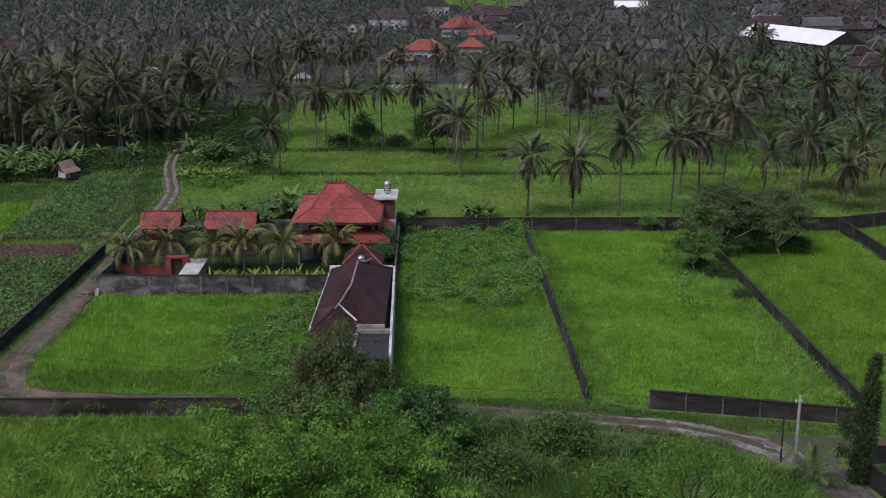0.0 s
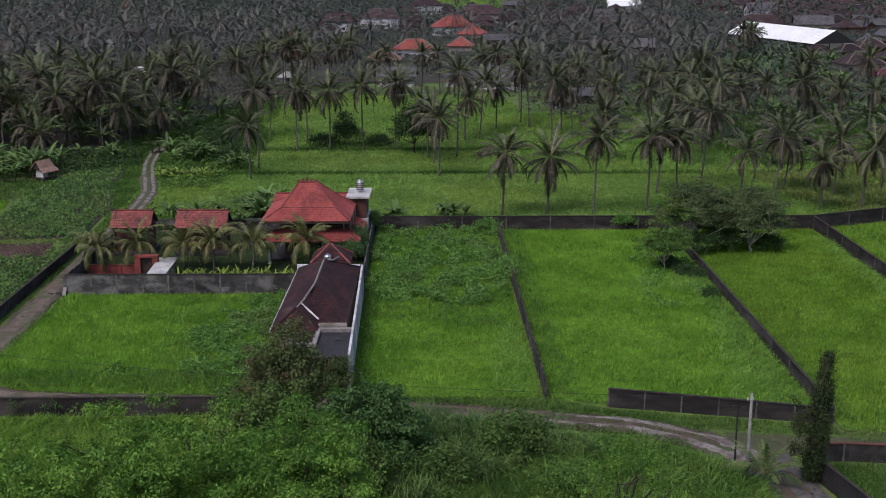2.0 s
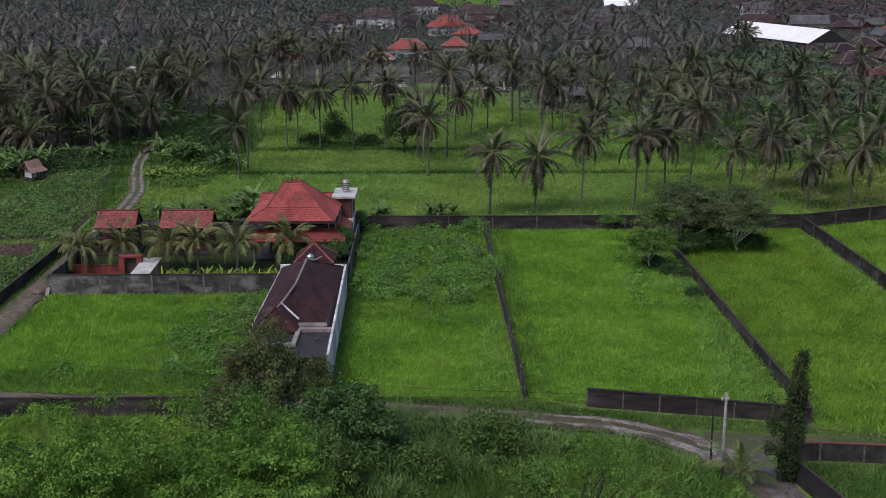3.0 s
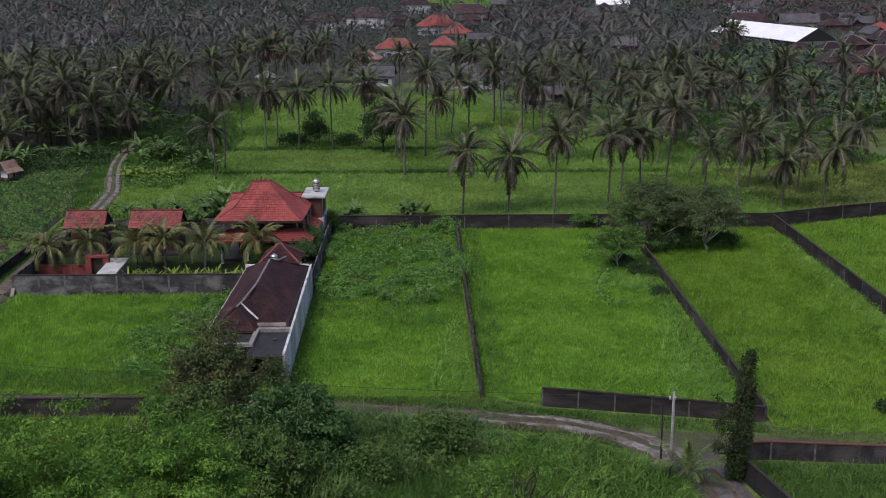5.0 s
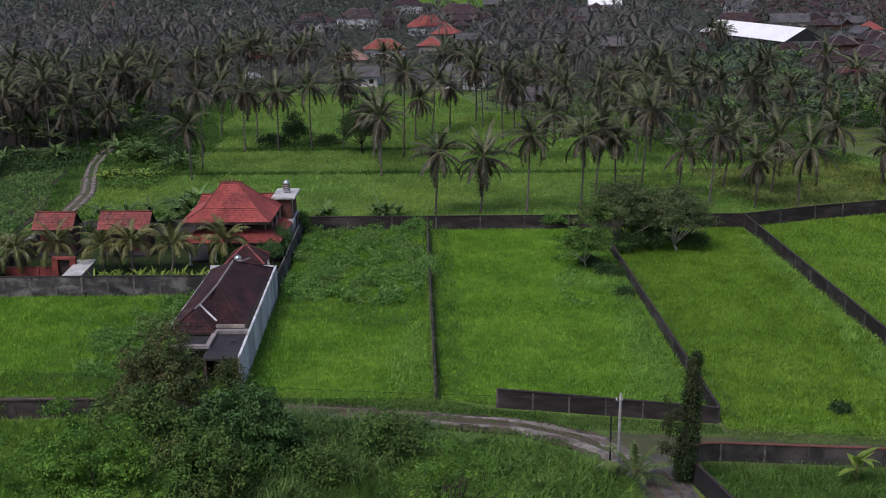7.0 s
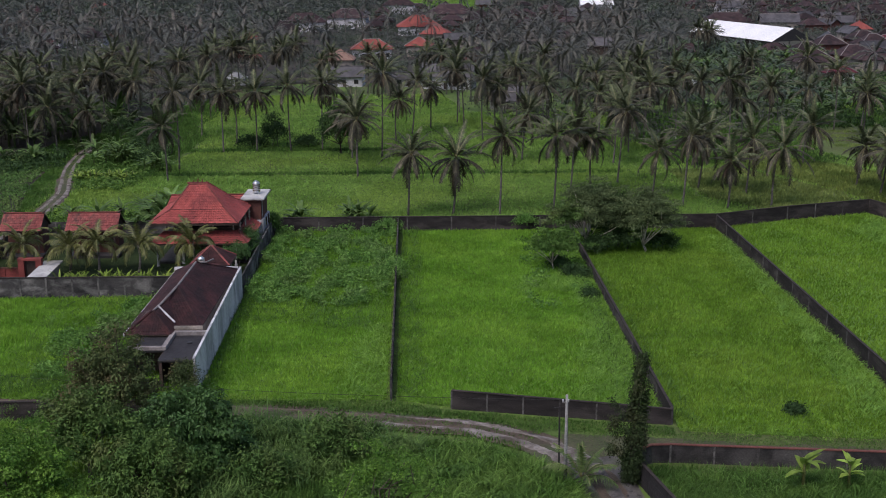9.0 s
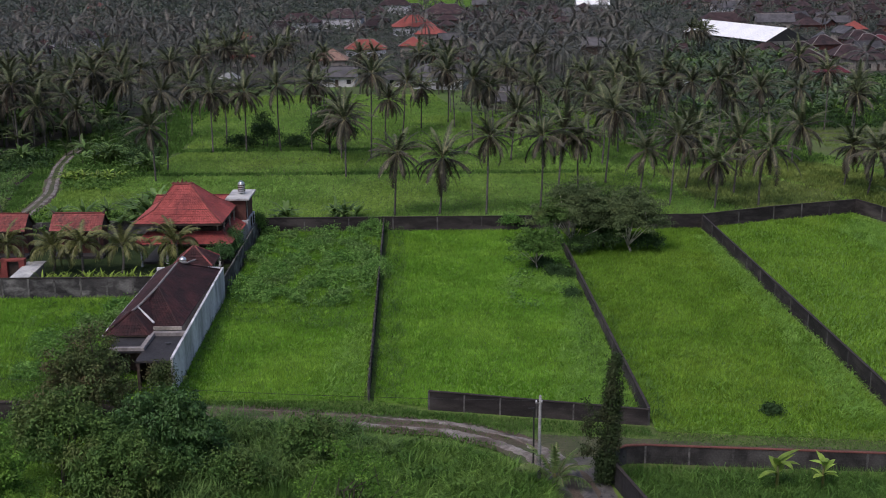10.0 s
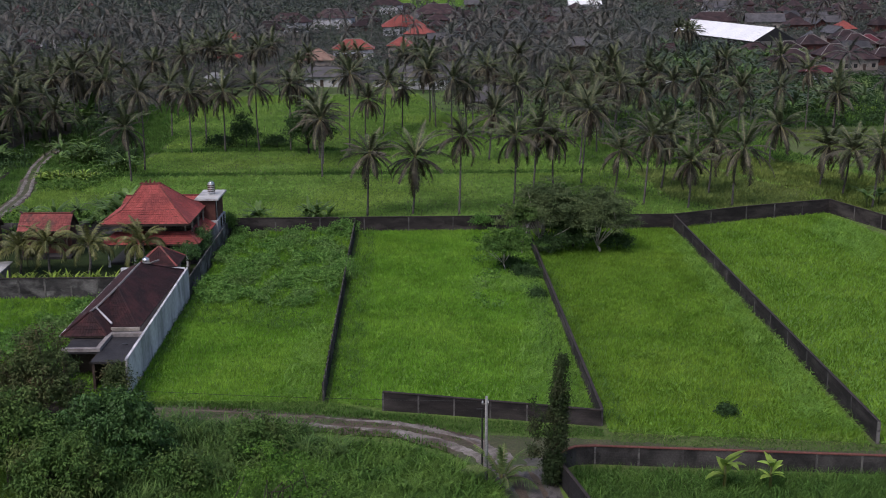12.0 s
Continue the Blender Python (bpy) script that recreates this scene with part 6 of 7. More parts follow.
HOUSES_MID = [(-8, 462, 15, 9, 4.0, 3, M_TILE_BRIGHT, M_WHITE, "house with orange-red roof and white walls"),
         (10, 470, 9, 8, 4.5, -8, M_TILE_BRIGHT, M_CREAM, "house with orange-red roof"),
         (177, 488, 12, 9, 3.4, -12, M_SHEET, M_CREAM, "house with pale grey sheet roof"),
         (186, 472, 13, 10, 3.4, 6, M_TILE_FAR, M_CREAM, "village house with aged red roof"),
         (164, 452, 10, 6, 2.6, 12, M_SHEET, M_CREAM, "low building with grey roof"),
         (-163, 456, 13, 10, 4, -8, M_TILE_FAR, M_CREAM, "village house with aged red roof"),
         (80, 470, 10, 7, 4, -5, M_SHEET, M_DARK, "dark timber house with grey roof"),
         (-51, 438, 7, 7, 3.2, 0, M_TILE_BRIGHT, M_CREAM, "small house with orange-red roof")]
RED_HOUSE = "village house with aged red roof"
HOUSES_WEST = [(-169, 478, 16, 10, 4.4, 8, M_TILE_FAR, M_WHITE), (-135, 526, 17, 9, 4.6, -6, M_TILE_FAR, M_WHITE), (-146, 506, 7, 7, 4, 20, M_TILE_MAROON, M_BRICK), (-81, 468, 9, 8, 4, 5, M_TILE_FAR, M_CREAM),
               (-198, 782, 13, 10, 5, 10, M_TILE_BRIGHT, M_CREAM), (-231, 748, 12, 10, 5, -10, M_TILE_MAROON, M_CREAM), (-63, 517, 9, 8, 4, 0, M_TILE_BRIGHT, M_CREAM), (-51, 620, 22, 12, 5, 4, M_TILE_FAR, M_WHITE),
               (-30, 640, 20, 12, 6, -6, M_TILE_FAR, M_WHITE), (-54, 564, 14, 10, 5, 8, M_TILE_FAR, M_CREAM), (16, 542, 12, 9, 4, -8, M_TILE_BRIGHT, M_CREAM), (-8, 778, 20, 14, 6, 0, M_TILE_FAR, M_WHITE),
               (24, 690, 26, 14, 5, 5, M_TILE_FAR, M_CREAM), (-148, 520, 8, 6, 4, 0, M_SHEET, M_WHITE), (-160, 545, 10, 8, 4, 15, M_TILE_FAR, M_WHITE), (-100, 560, 11, 8, 4, 0, M_TILE_FAR, M_CREAM)]
HOUSES_EAST = [(155.6, 414, 11, 8, 3.4, -8, M_TILE_FAR, M_BRICK), (168, 414, 11, 8, 3.4, 4, M_TILE_FAR, M_CREAM), (154, 451, 10, 7, 3.2, 10, M_TILE_FAR, M_BRICK), (176, 494, 8, 7, 3.6, 80, M_SHEET, M_WHITE),
               (181, 457, 10, 6, 3, 12, M_SHEET, M_CREAM), (194, 480, 9, 7, 3.4, -5, M_CRIMSON, M_CREAM), (207, 549, 9, 9, 4, 0, M_TILE_BRIGHT, M_CREAM), (190, 432, 12, 9, 3.4, 6, M_TILE_FAR, M_BRICK),
               (204, 452, 11, 9, 3.6, -10, M_TILE_MAROON, M_CREAM), (212, 500, 12, 9, 3.6, 8, M_TILE_FAR, M_BRICK), (90, 345, 6, 4, 2.0, 15, M_SLABTOP, M_CREAM), (109, 450, 12, 7, 2.8, 0, M_TILE_FAR, M_DARK)]
HOUSES_FAR = [(7.8, 588, 20, 14, 4.5, 4, M_TILE_BRIGHT, M_WHITE, "large house with bright orange-red hipped roof"),
         (186, 706, 16, 10, 6, 2, M_SHEET, M_WHITE, "two-storey white house with flat grey roof"),
         (186, 604, 18, 10, 4, -6, M_SHEET, M_CREAM, "long house with grey roof"),
         (160, 604, 24, 12, 4.4, 3, M_TILE_FAR, M_CREAM, "long house with aged brown roof"),
         (207, 545, 8, 8, 4, 0, M_TILE_BRIGHT, M_CREAM, "small red-roofed shrine hall"),
         (-138, 532, 14, 10, 4, 5, M_TILE_FAR, M_CREAM, "village house with aged red roof"),
         (118, 782, 20, 10, 5, 0, M_WHITEROOF, M_WHITE, "long shed with white roof")]
HOUSES_BY_SHED = [(139, 441, 12, 8), (170, 476, 11, 9), (164, 428, 13, 9), (183, 440, 12, 9), (192, 500, 12, 9), (178, 420, 9, 7), (201, 470, 12, 8), (176, 392, 9, 7)]
BY_SHED = [(x, y, w, d, 3.2, 7, M_TILE_FAR, M_BRICK, "village house with dark aged roof beside an open shed") for x, y, w, d in HOUSES_BY_SHED]
NAMED = []
for row in HOUSES_NEAR + [r + (RED_HOUSE,) for r in HOUSES_EAST + HOUSES_WEST] + HOUSES_MID + HOUSES_FAR + BY_SHED:
    if all(math.hypot(row[0] - r[0], row[1] - r[1]) > 0.46 * (row[2] + r[2]) + 1.0 for r in NAMED):
        NAMED.append(row)
for x, y, w, d, h, turn, rm, wm, label in NAMED:
    village_house(x, y, w, d, h, turn, rm, wm, hip=rm not in (M_SHEET, M_WHITEROOF), label=label)
rv = np.random.default_rng(63)
placed = [(a[0], a[1]) for a in NAMED] + [(152, 462), (146, 475), (141, 490), (137, 505), (133, 522)]
REGIONS = [([(-20, 600), (60, 560), (140, 620), (120, 860), (60, 900), (-40, 760)], 40), ([(150, 390), (260, 380), (330, 700), (330, 900), (180, 900), (190, 560), (175, 470)], 120),
           ([(-190, 420), (-100, 440), (-60, 470), (-60, 600), (-200, 620)], 12), ([(30, 440), (110, 560), (20, 560)], 6)]
for poly, n in REGIONS:
    p = np.array(poly)
    tries = made = 0
    while made < n and tries < 1500:
        tries += 1
        x, y = rv.uniform(p[:, 0].min(), p[:, 0].max()), rv.uniform(p[:, 1].min(), p[:, 1].max())
        if not inside(np.array([x]), np.array([y]), poly)[0] or any(math.hypot(x - a, y - b) < 12 for a, b in placed):
            continue
        placed.append((x, y))
        made += 1
        kind = rv.choice([0] * 14 + [1, 1, 1], 1)[0]
        village_house(x, y, rv.uniform(6.5, 12), rv.uniform(5.5, 8), rv.uniform(2.8, 3.8), rv.normal(0, 12) + (90 if rv.random() < 0.3 else 0), (M_TILE_FAR, M_SHEET, M_TILE_BRIGHT)[kind], rv.choice([M_CREAM, M_BRICK, M_BRICK]),
                      hip=kind != 1, label=("village house with aged red roof", "village house with grey sheet roof", "village house with orange-red roof")[kind])


def hangar():
    # long open shed, its ridge running away from the viewer
    a, b = Vector((153.2, 465, 0)), Vector((133.8, 526, 0))
    L = (b - a).length
    turn = math.degrees(math.atan2(b.y - a.y, b.x - a.x))
    h = root("open_hangar", pose(a.x, a.y, 0, 0, 0, turn), "long open shed with white coated metal roof", "shed")
    w, ze, zr = 9.3, 5.0, 9.9
    f = [((L, -w, ze), (0, -w, ze), (0, 0, zr), (L, 0, zr)), ((0, w, ze), (L, w, ze), (L, 0, zr), (0, 0, zr))]
    part("roof", slab_under(f, 0.1), M_WHITEROOF, h, "white coated metal roof sheets")
    part("gable", Geo().add([(-0.05, -w, ze), (-0.05, w, ze), (-0.05, 0, zr), (0.05, -w, ze), (0.05, w, ze), (0.05, 0, zr)], [(0, 1, 2), (5, 4, 3), (0, 3, 4, 1), (1, 4, 5, 2), (2, 5, 3, 0)]), M_BLACK, h)
    for i in range(9):
        for y in (-w + 0.3, w - 0.3):
            part("post", Geo().box(i * L / 8 - 0.15, i * L / 8 + 0.15, y - 0.15, y + 0.15, 0, ze), M_POST, h)
    part("back_wall", Geo().box(0.3, L, w - 1.2, w - 1.0, 0, ze - 0.2), M_DARK, h)
    for i in range(6):
        part("wall_panel", Geo().box(L * 0.3 + i * 7, L * 0.3 + i * 7 + 5.5, w - 0.1, w - 0.02, 0.8, ze - 0.8), M_POST, h)


hangar()
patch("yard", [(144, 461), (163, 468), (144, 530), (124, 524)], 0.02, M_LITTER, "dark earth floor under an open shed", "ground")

# ---- distant groves ----
# low growth stands before the open shed
LOW = [(90, 352), (128, 346), (172, 455), (176, 545), (110, 556), (100, 430)]


def far_palms(name, poly, space, seed, label, hmin=9, hmax=15):
    r = np.random.default_rng(seed)
    xs, ys = scatter(poly, space, seed)
    Vs, Fs, k = [], [], 0
    TV, TF, tk = [], [], 0
    kinds = []
    for i in range(4):
        v, f, rib = frond_rows(np.random.default_rng(500 + i), 15, 5.0, 1.15, 13, (-0.8, 1.2), 0.36, 0.0, 1.5)
        kinds.append((v, f[rib == 0]))
    for i, (x, y) in enumerate(zip(xs, ys)):
        if any(math.hypot(x - a, y - b) < 9 for a, b in placed) or inside(np.array([x]), np.array([y]), LOW)[0]:
            continue
        h, lean = r.uniform(hmin, hmax), r.normal(0, 1.2)
        v, f = kinds[i % 4]
        a = r.uniform(0, 6.28)
        c, s, z = math.cos(a), math.sin(a), r.uniform(0.95, 1.35)
        Vs.append(np.c_[v[:, 0] * c - v[:, 1] * s, v[:, 0] * s + v[:, 1] * c, v[:, 2]] * z + [x + lean, y, h])
        Fs.append(f + k)
        k += len(v)
        q = np.array([(0.22, 0), (-0.11, 0.19), (-0.11, -0.19)])
        ring = [np.c_[q * s2 + [x + lean * t, y], np.full(3, h * t)] for t, s2 in ((0, 1.2), (0.5, 0.9), (1, 0.7))]
        TV.append(np.concatenate(ring))
        TF.append(np.array([(o + j, o + (j + 1) % 3, o + 3 + (j + 1) % 3, o + 3 + j) for o in (0, 3) for j in range(3)]) + tk)
        tk += 9
    g = root(name, pose(0, 0, 0), label, "palm grove", kind="stuff")
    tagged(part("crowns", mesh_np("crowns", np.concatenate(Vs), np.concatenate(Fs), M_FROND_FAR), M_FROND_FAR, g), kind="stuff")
    tagged(part("trunks", mesh_np("trunks", np.concatenate(TV), np.concatenate(TF), M_TRUNK), M_TRUNK, g), kind="stuff")


def woods(name, poly, space, seed, label, size=1.0, height=(3, 8), mat=M_WOODS, per=46, holes=(), lump=6):
    """Rough broadleaf growth: clumps of leaves on uneven crowns."""
    r = np.random.default_rng(seed)
    xs, ys = scatter(poly, space, seed, holes)
    keep = np.array([all(math.hypot(x - a, y - b) > 7.0 for a, b in placed) for x, y in zip(xs, ys)], bool)
    if height[1] > 3:
        keep &= ~inside(xs, ys, LOW)
    xs, ys = xs[keep], ys[keep]
    C = []
    for x, y in zip(xs, ys):
        h = r.uniform(*height)
        d = unit(r.normal(0, 1, (8, 3)))
        d[:, 2] = np.abs(d[:, 2]) * 1.3 - 0.45
        C.append(np.array([x, y, h * 0.6]) + d * [space * 0.48, space * 0.48, h * 0.4])
    C = np.concatenate(C)
    v, f = leafy(r, C, 1.5 * size, per // 8, 0.85 * size, 0.55 * size, 0.3, 0.6, True)
    tagged(new(name, mesh_np(name, v, f, mat)), label, "woods", kind="stuff")


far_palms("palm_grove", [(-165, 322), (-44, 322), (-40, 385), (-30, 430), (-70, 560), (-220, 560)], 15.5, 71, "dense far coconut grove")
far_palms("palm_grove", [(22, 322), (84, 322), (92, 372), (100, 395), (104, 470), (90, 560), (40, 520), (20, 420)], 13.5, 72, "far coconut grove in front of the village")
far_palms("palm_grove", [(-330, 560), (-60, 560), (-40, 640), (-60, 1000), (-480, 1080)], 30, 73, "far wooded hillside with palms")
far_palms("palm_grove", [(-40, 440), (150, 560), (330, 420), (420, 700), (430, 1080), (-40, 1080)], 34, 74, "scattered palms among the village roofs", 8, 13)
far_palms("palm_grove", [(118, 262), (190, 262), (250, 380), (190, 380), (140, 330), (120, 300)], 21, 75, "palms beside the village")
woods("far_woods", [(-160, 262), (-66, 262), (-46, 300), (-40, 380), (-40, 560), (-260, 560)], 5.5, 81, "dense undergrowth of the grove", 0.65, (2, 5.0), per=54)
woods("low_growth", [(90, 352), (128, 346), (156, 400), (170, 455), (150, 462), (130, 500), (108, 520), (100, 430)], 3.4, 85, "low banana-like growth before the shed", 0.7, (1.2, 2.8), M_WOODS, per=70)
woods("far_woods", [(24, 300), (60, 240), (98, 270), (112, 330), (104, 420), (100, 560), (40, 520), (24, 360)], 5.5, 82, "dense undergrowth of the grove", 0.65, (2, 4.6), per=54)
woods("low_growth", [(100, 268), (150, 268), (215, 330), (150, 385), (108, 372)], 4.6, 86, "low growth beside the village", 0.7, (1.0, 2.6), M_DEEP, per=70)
woods("far_woods", [(-420, 555), (-60, 555), (-30, 640), (-50, 1120), (-480, 1120)], 10, 83, "far woods with haze mixed into their colour", 1.5, (5, 14), M_FARWOODS, per=48)
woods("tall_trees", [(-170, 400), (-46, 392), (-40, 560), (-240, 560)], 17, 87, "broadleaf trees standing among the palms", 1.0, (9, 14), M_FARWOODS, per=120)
VILLAGE_FIELD = [(-4, 800), (50, 800), (66, 1000), (-20, 1000)]
SHED_YARD = [(116, 450), (163, 458), (150, 536), (112, 545)]
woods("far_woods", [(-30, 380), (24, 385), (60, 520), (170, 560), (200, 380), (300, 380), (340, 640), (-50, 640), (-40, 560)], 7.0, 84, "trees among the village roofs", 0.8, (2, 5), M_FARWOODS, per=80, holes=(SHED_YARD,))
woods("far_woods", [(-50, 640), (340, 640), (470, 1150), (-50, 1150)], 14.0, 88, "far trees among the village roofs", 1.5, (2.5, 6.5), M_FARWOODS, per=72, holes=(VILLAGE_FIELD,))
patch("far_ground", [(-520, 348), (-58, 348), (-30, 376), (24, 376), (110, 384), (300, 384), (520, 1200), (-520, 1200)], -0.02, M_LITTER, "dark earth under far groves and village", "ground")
patch("far_turf", VILLAGE_FIELD, 0.05, M_TURF, "green ground of a far rice field", "field")


# ---- field growth ----
TRACK = offset_path(LANE[15:23], -1.7) + offset_path(LANE[15:23], 1.7)[::-1]
LUSH = "lush knee-high bright green grass combed by wind"
grass("plot_grass", PLOT_1, 0.235, 0.42, 0.038, M_RICE, LUSH, 4, 0.7, 601)
grass("plot_grass", PLOT_2, 0.235, 0.42, 0.038, M_RICE, LUSH, 4, 0.7, 602)
grass("plot_grass", PLOT_3, 0.235, 0.42, 0.038, M_RICE_OLIVE, LUSH, 4, 0.7, 603)
grass("plot_grass", PLOT_4, 0.33, 0.45, 0.046, M_RICE_OLIVE, LUSH, 4, 0.7, 604)
grass("plot_grass", PLOT_W, 0.24, 0.5, 0.036, M_RICE, LUSH, 4, 0.8, 605)
grass("meadow_grass", [(-62, 80), (-3, 80), (-6, 100.9), (-62, 100.9)], 0.25, 0.75, 0.036, M_MEADOW, "tall bright green meadow grass", 4, 1.3, 606, swirl=7)
arching("meadow_grass", [(-62, 80), (-8, 80), (-10, 99), (-62, 99)], 1.1, 1.3, 0.05, M_MEADOW, "long meadow grass laid in swirls", 8, 667, 0.7, 0.8, 4.0)
grass("verge_grass", [(11, 78), (28.6, 78), (28.5, 86), (26.6, 89.6), (22, 93.6), (14, 96.0), (9, 95)], 0.28, 1.15, 0.026, M_REED, "tall light green reeds beside the lane", 8, 1.0, 606, swirl=5)
grass("verge_grass", [(-6, 78), (12, 78), (12, 96.2), (5, 97.6), (-6, 99.4)], 0.3, 1.25, 0.026, M_WEED, "tall rank grass and reeds beside the lane", 8, 0.9, 607, swirl=5)
grass("verge_grass", [(33.4, 78), (66, 78), (66, 88), (34.6, 90.6)], 0.25, 0.7, 0.022, M_WEED, "rank grass below the low wall", 4, 0.8, 608, swirl=7)
grass("verge_grass", [(-41.5, 111), (-38, 108.4), (-15, 107), (-13, 112), (-20, 112.6), (-38, 113)], 0.4, 0.85, 0.034, M_WEED, "rank darker grass along the lane", 5, 1.0, 630, swirl=5)
grass("verge_grass", [(33.6, 79), (66, 79), (66, 87), (34.8, 89.4)], 0.45, 0.85, 0.03, M_VERGE, "arching grass below the low wall", 6, 1.2, 631, swirl=4)
for i, (cx, cy, rx, ry, h) in enumerate(((6.3, 95.6, 3.4, 1.9, 2.4), (2.2, 95.6, 2.6, 2.4, 2.6), (10.4, 96.2, 2.2, 1.3, 2.2), (5.6, 90.0, 4.0, 3.0, 2.0), (13.6, 92.8, 3.0, 2.0, 1.8), (1.0, 85.8, 3.0, 3.0, 2.0))):
    ring = [(cx + rx * math.cos(a) * (1 + 0.2 * math.sin(3 * a + i)), cy + ry * math.sin(a)) for a in np.linspace(0, 2 * math.pi, 15)[:-1]]
    arching("reed_bed", ring, 0.55, h * 1.15, 0.075, M_REED_TALL, "tall grey-green reeds with arching blades", 16, 632 + i, 1.2, 0.35, 3.0, "reeds")
arching("verge_grass", [(13, 79), (28.2, 79), (28.0, 85.6), (26.6, 89), (22, 93.8), (14, 95.6), (11, 92)], 0.6, 1.7, 0.07, M_REED, "long arching grass beside the lane", 11, 640, 1.05, 0.4, 3.0)
arching("verge_grass", [(33.8, 79), (66, 79), (66, 87), (35.0, 89)], 0.8, 1.3, 0.05, M_VERGE, "long arching grass below the low wall", 9, 641, 1.0, 0.5, 3.0)
grass("verge_grass", [(26.6, 97.4), (30.4, 92.6), (38, 92.8), (38, 97), (31, 97.6)], 0.24, 0.13, 0.02, M_WEED, "thin short grass at a lane junction", 3, 0.8, 628, swirl=3)
LAID = "long pale grass laid flat in swirls"
for i, poly in enumerate(([(38.6, 96.9), (60.0, 94.1), (60.0, 95.7), (38.6, 98.6)], [(61.2, 94.0), (90, 91.0), (90, 92.6), (61.2, 95.6)], [(-5.0, 105.4), (12.6, 105.6), (12.6, 107.0), (-5.0, 107.0)],
                          [(13.6, 104.8), (18.4, 103.6), (18.6, 105.2), (13.6, 106.6)], [(-40.4, 108.6), (-36, 107.0), (-15, 106.2), (-15, 107.4), (-36, 108.2), (-40, 110)])):
    arching("edge_grass", poly, 0.6, 1.0, 0.04, M_MEADOW, "long grass hanging over the edge of a plot", 8, 720 + i, 0.8, 0.4, 3.0)
for i, poly in enumerate(([(13.4, 106), (16.2, 106), (14.6, 174), (12.0, 174)], [(34.2, 101.5), (37.6, 100.5), (36.4, 150), (34.6, 150)], [(38.4, 99), (40.2, 98.6), (38.6, 150), (37.4, 150)],
                          [(-5.2, 107), (-3.6, 107), (-4.6, 140), (-5.8, 140)])):
    arching("wall_grass", poly, 0.8, 1.15, 0.045, M_VERGE, "rank darker grass growing along a wall", 7, 670 + i, 0.95, 0.5, 3.0)
for i, poly in enumerate(([(30, 103), (37.3, 101.5), (36.9, 165), (33.5, 165), (34, 130)], [(55.5, 98), (59.9, 96.2), (58.6, 168), (56.4, 168), (56.2, 130)], [(8.2, 107), (12.4, 106.6), (11.9, 128), (9.6, 128)],
                          [(26, 141), (35, 141), (35, 149), (28, 147)], [(80, 150), (87, 168), (84.4, 180), (78, 172)])):
    grass("laid_grass", poly, 0.36, 0.95, 0.034, M_LODGED, LAID, 3, 2.0, 660 + i, swirl=5)
    arching("laid_grass", poly, 0.95, 1.4, 0.05, M_LODGED, LAID, 8, 650 + i, 0.6, 0.92, 4.0)
grass("verge_grass", STRIP_N, 0.2, 0.3, 0.022, M_WEED, "short grass verge beside the lane", 4, 0.8, 609, swirl=3)
grass("verge_grass", [(38, 94.6), (62, 92.6), (110, 89.4), (110, 92.6), (62, 94.4), (38, 97.4)], 0.3, 0.2, 0.026, M_WEED, "thin grass on a trodden path", 4, 0.8, 629, swirl=3)
grass("verge_grass", [(-46.8, 108), (-45.9, 108), (-46.4, 161), (-47.0, 161)], 0.3, 0.3, 0.04, M_WEED, "short grass verge beside the lane", 3, 0.6, 610, swirl=6)
grass("field_grass", BACK_A, 0.38, 0.32, 0.065, M_RICE_FAR, "green rice field behind the walls", 4, 0.6, 611, swirl=20, holes=(TRACK,))
grass("field_grass", BACK_B, 0.45, 0.34, 0.08, M_RICE_FAR, "green rice field with dark bank", 4, 0.6, 612, swirl=20)
grass("field_grass", BACK_C, 0.6, 0.36, 0.12, M_RICE_FAR, "green rice field among palms", 4, 0.5, 613, swirl=24)
grass("bank_grass", [(-40, 219.5), (52, 219.5), (52, 222.8), (-40, 222.8)], 0.5, 0.55, 0.08, M_VERGE, "rank darker grass on a field bank", 4, 0.7, 614)
grass("bank_grass", [(-36, 246.5), (26, 246.5), (26, 250.5), (-36, 250.5)], 0.5, 0.6, 0.09, M_VERGE, "rank darker grass on a field bank", 4, 0.7, 615)
for i, poly in enumerate(([(22, 178), (58, 178), (66, 184), (58, 198), (34, 196)], [(-40, 206), (-20, 200), (0, 206), (-10, 218), (-38, 219)], [(40, 224), (54, 222), (46, 244), (36, 244)])):
    arching("laid_grass", poly, 1.5, 1.5, 0.08, M_LODGED, "long grass laid in swirls behind the wall", 9, 656 + i, 0.55, 0.9, 5.0)
grass("field_grass", [(-50.6, 188), (-47.2, 188), (-48.2, 203), (-52.6, 219), (-55.8, 231), (-57.6, 230), (-55.6, 212)], 0.32, 0.32, 0.05, M_VERGE, "grass strip between crop and track", 4, 0.7, 665, holes=(TRACK,))
grass("field_grass", [(-54, 258), (-43, 256), (-38, 300), (-42, 340), (-53, 334), (-56, 292)], 0.7, 0.6, 0.13, M_VERGE, "green clearing beside the grove", 4, 0.6, 666)
grass("field_grass", [(-47.2, 161), (-43.3, 161), (-43.4, 176), (-46.6, 190), (-49.6, 190), (-48.8, 170)], 0.35, 0.4, 0.05, M_VERGE, "rank grass beside the lane's end", 4, 0.7, 668, holes=(offset_path(LANE[14:19], -1.0) + offset_path(LANE[14:19], 1.0)[::-1],))
arching("edge_grass", [(-42.9, 113), (-41.8, 113), (-41.8, 139.6), (-42.6, 139.6)], 0.55, 0.9, 0.04, M_VERGE, "long grass hanging over the lane", 8, 725, 0.8, 0.4, 3.0)
grass("olive_field", OLIVE, 0.5, 0.5, 0.1, M_DRYGRASS, "olive brown drying field", 4, 0.6, 616)
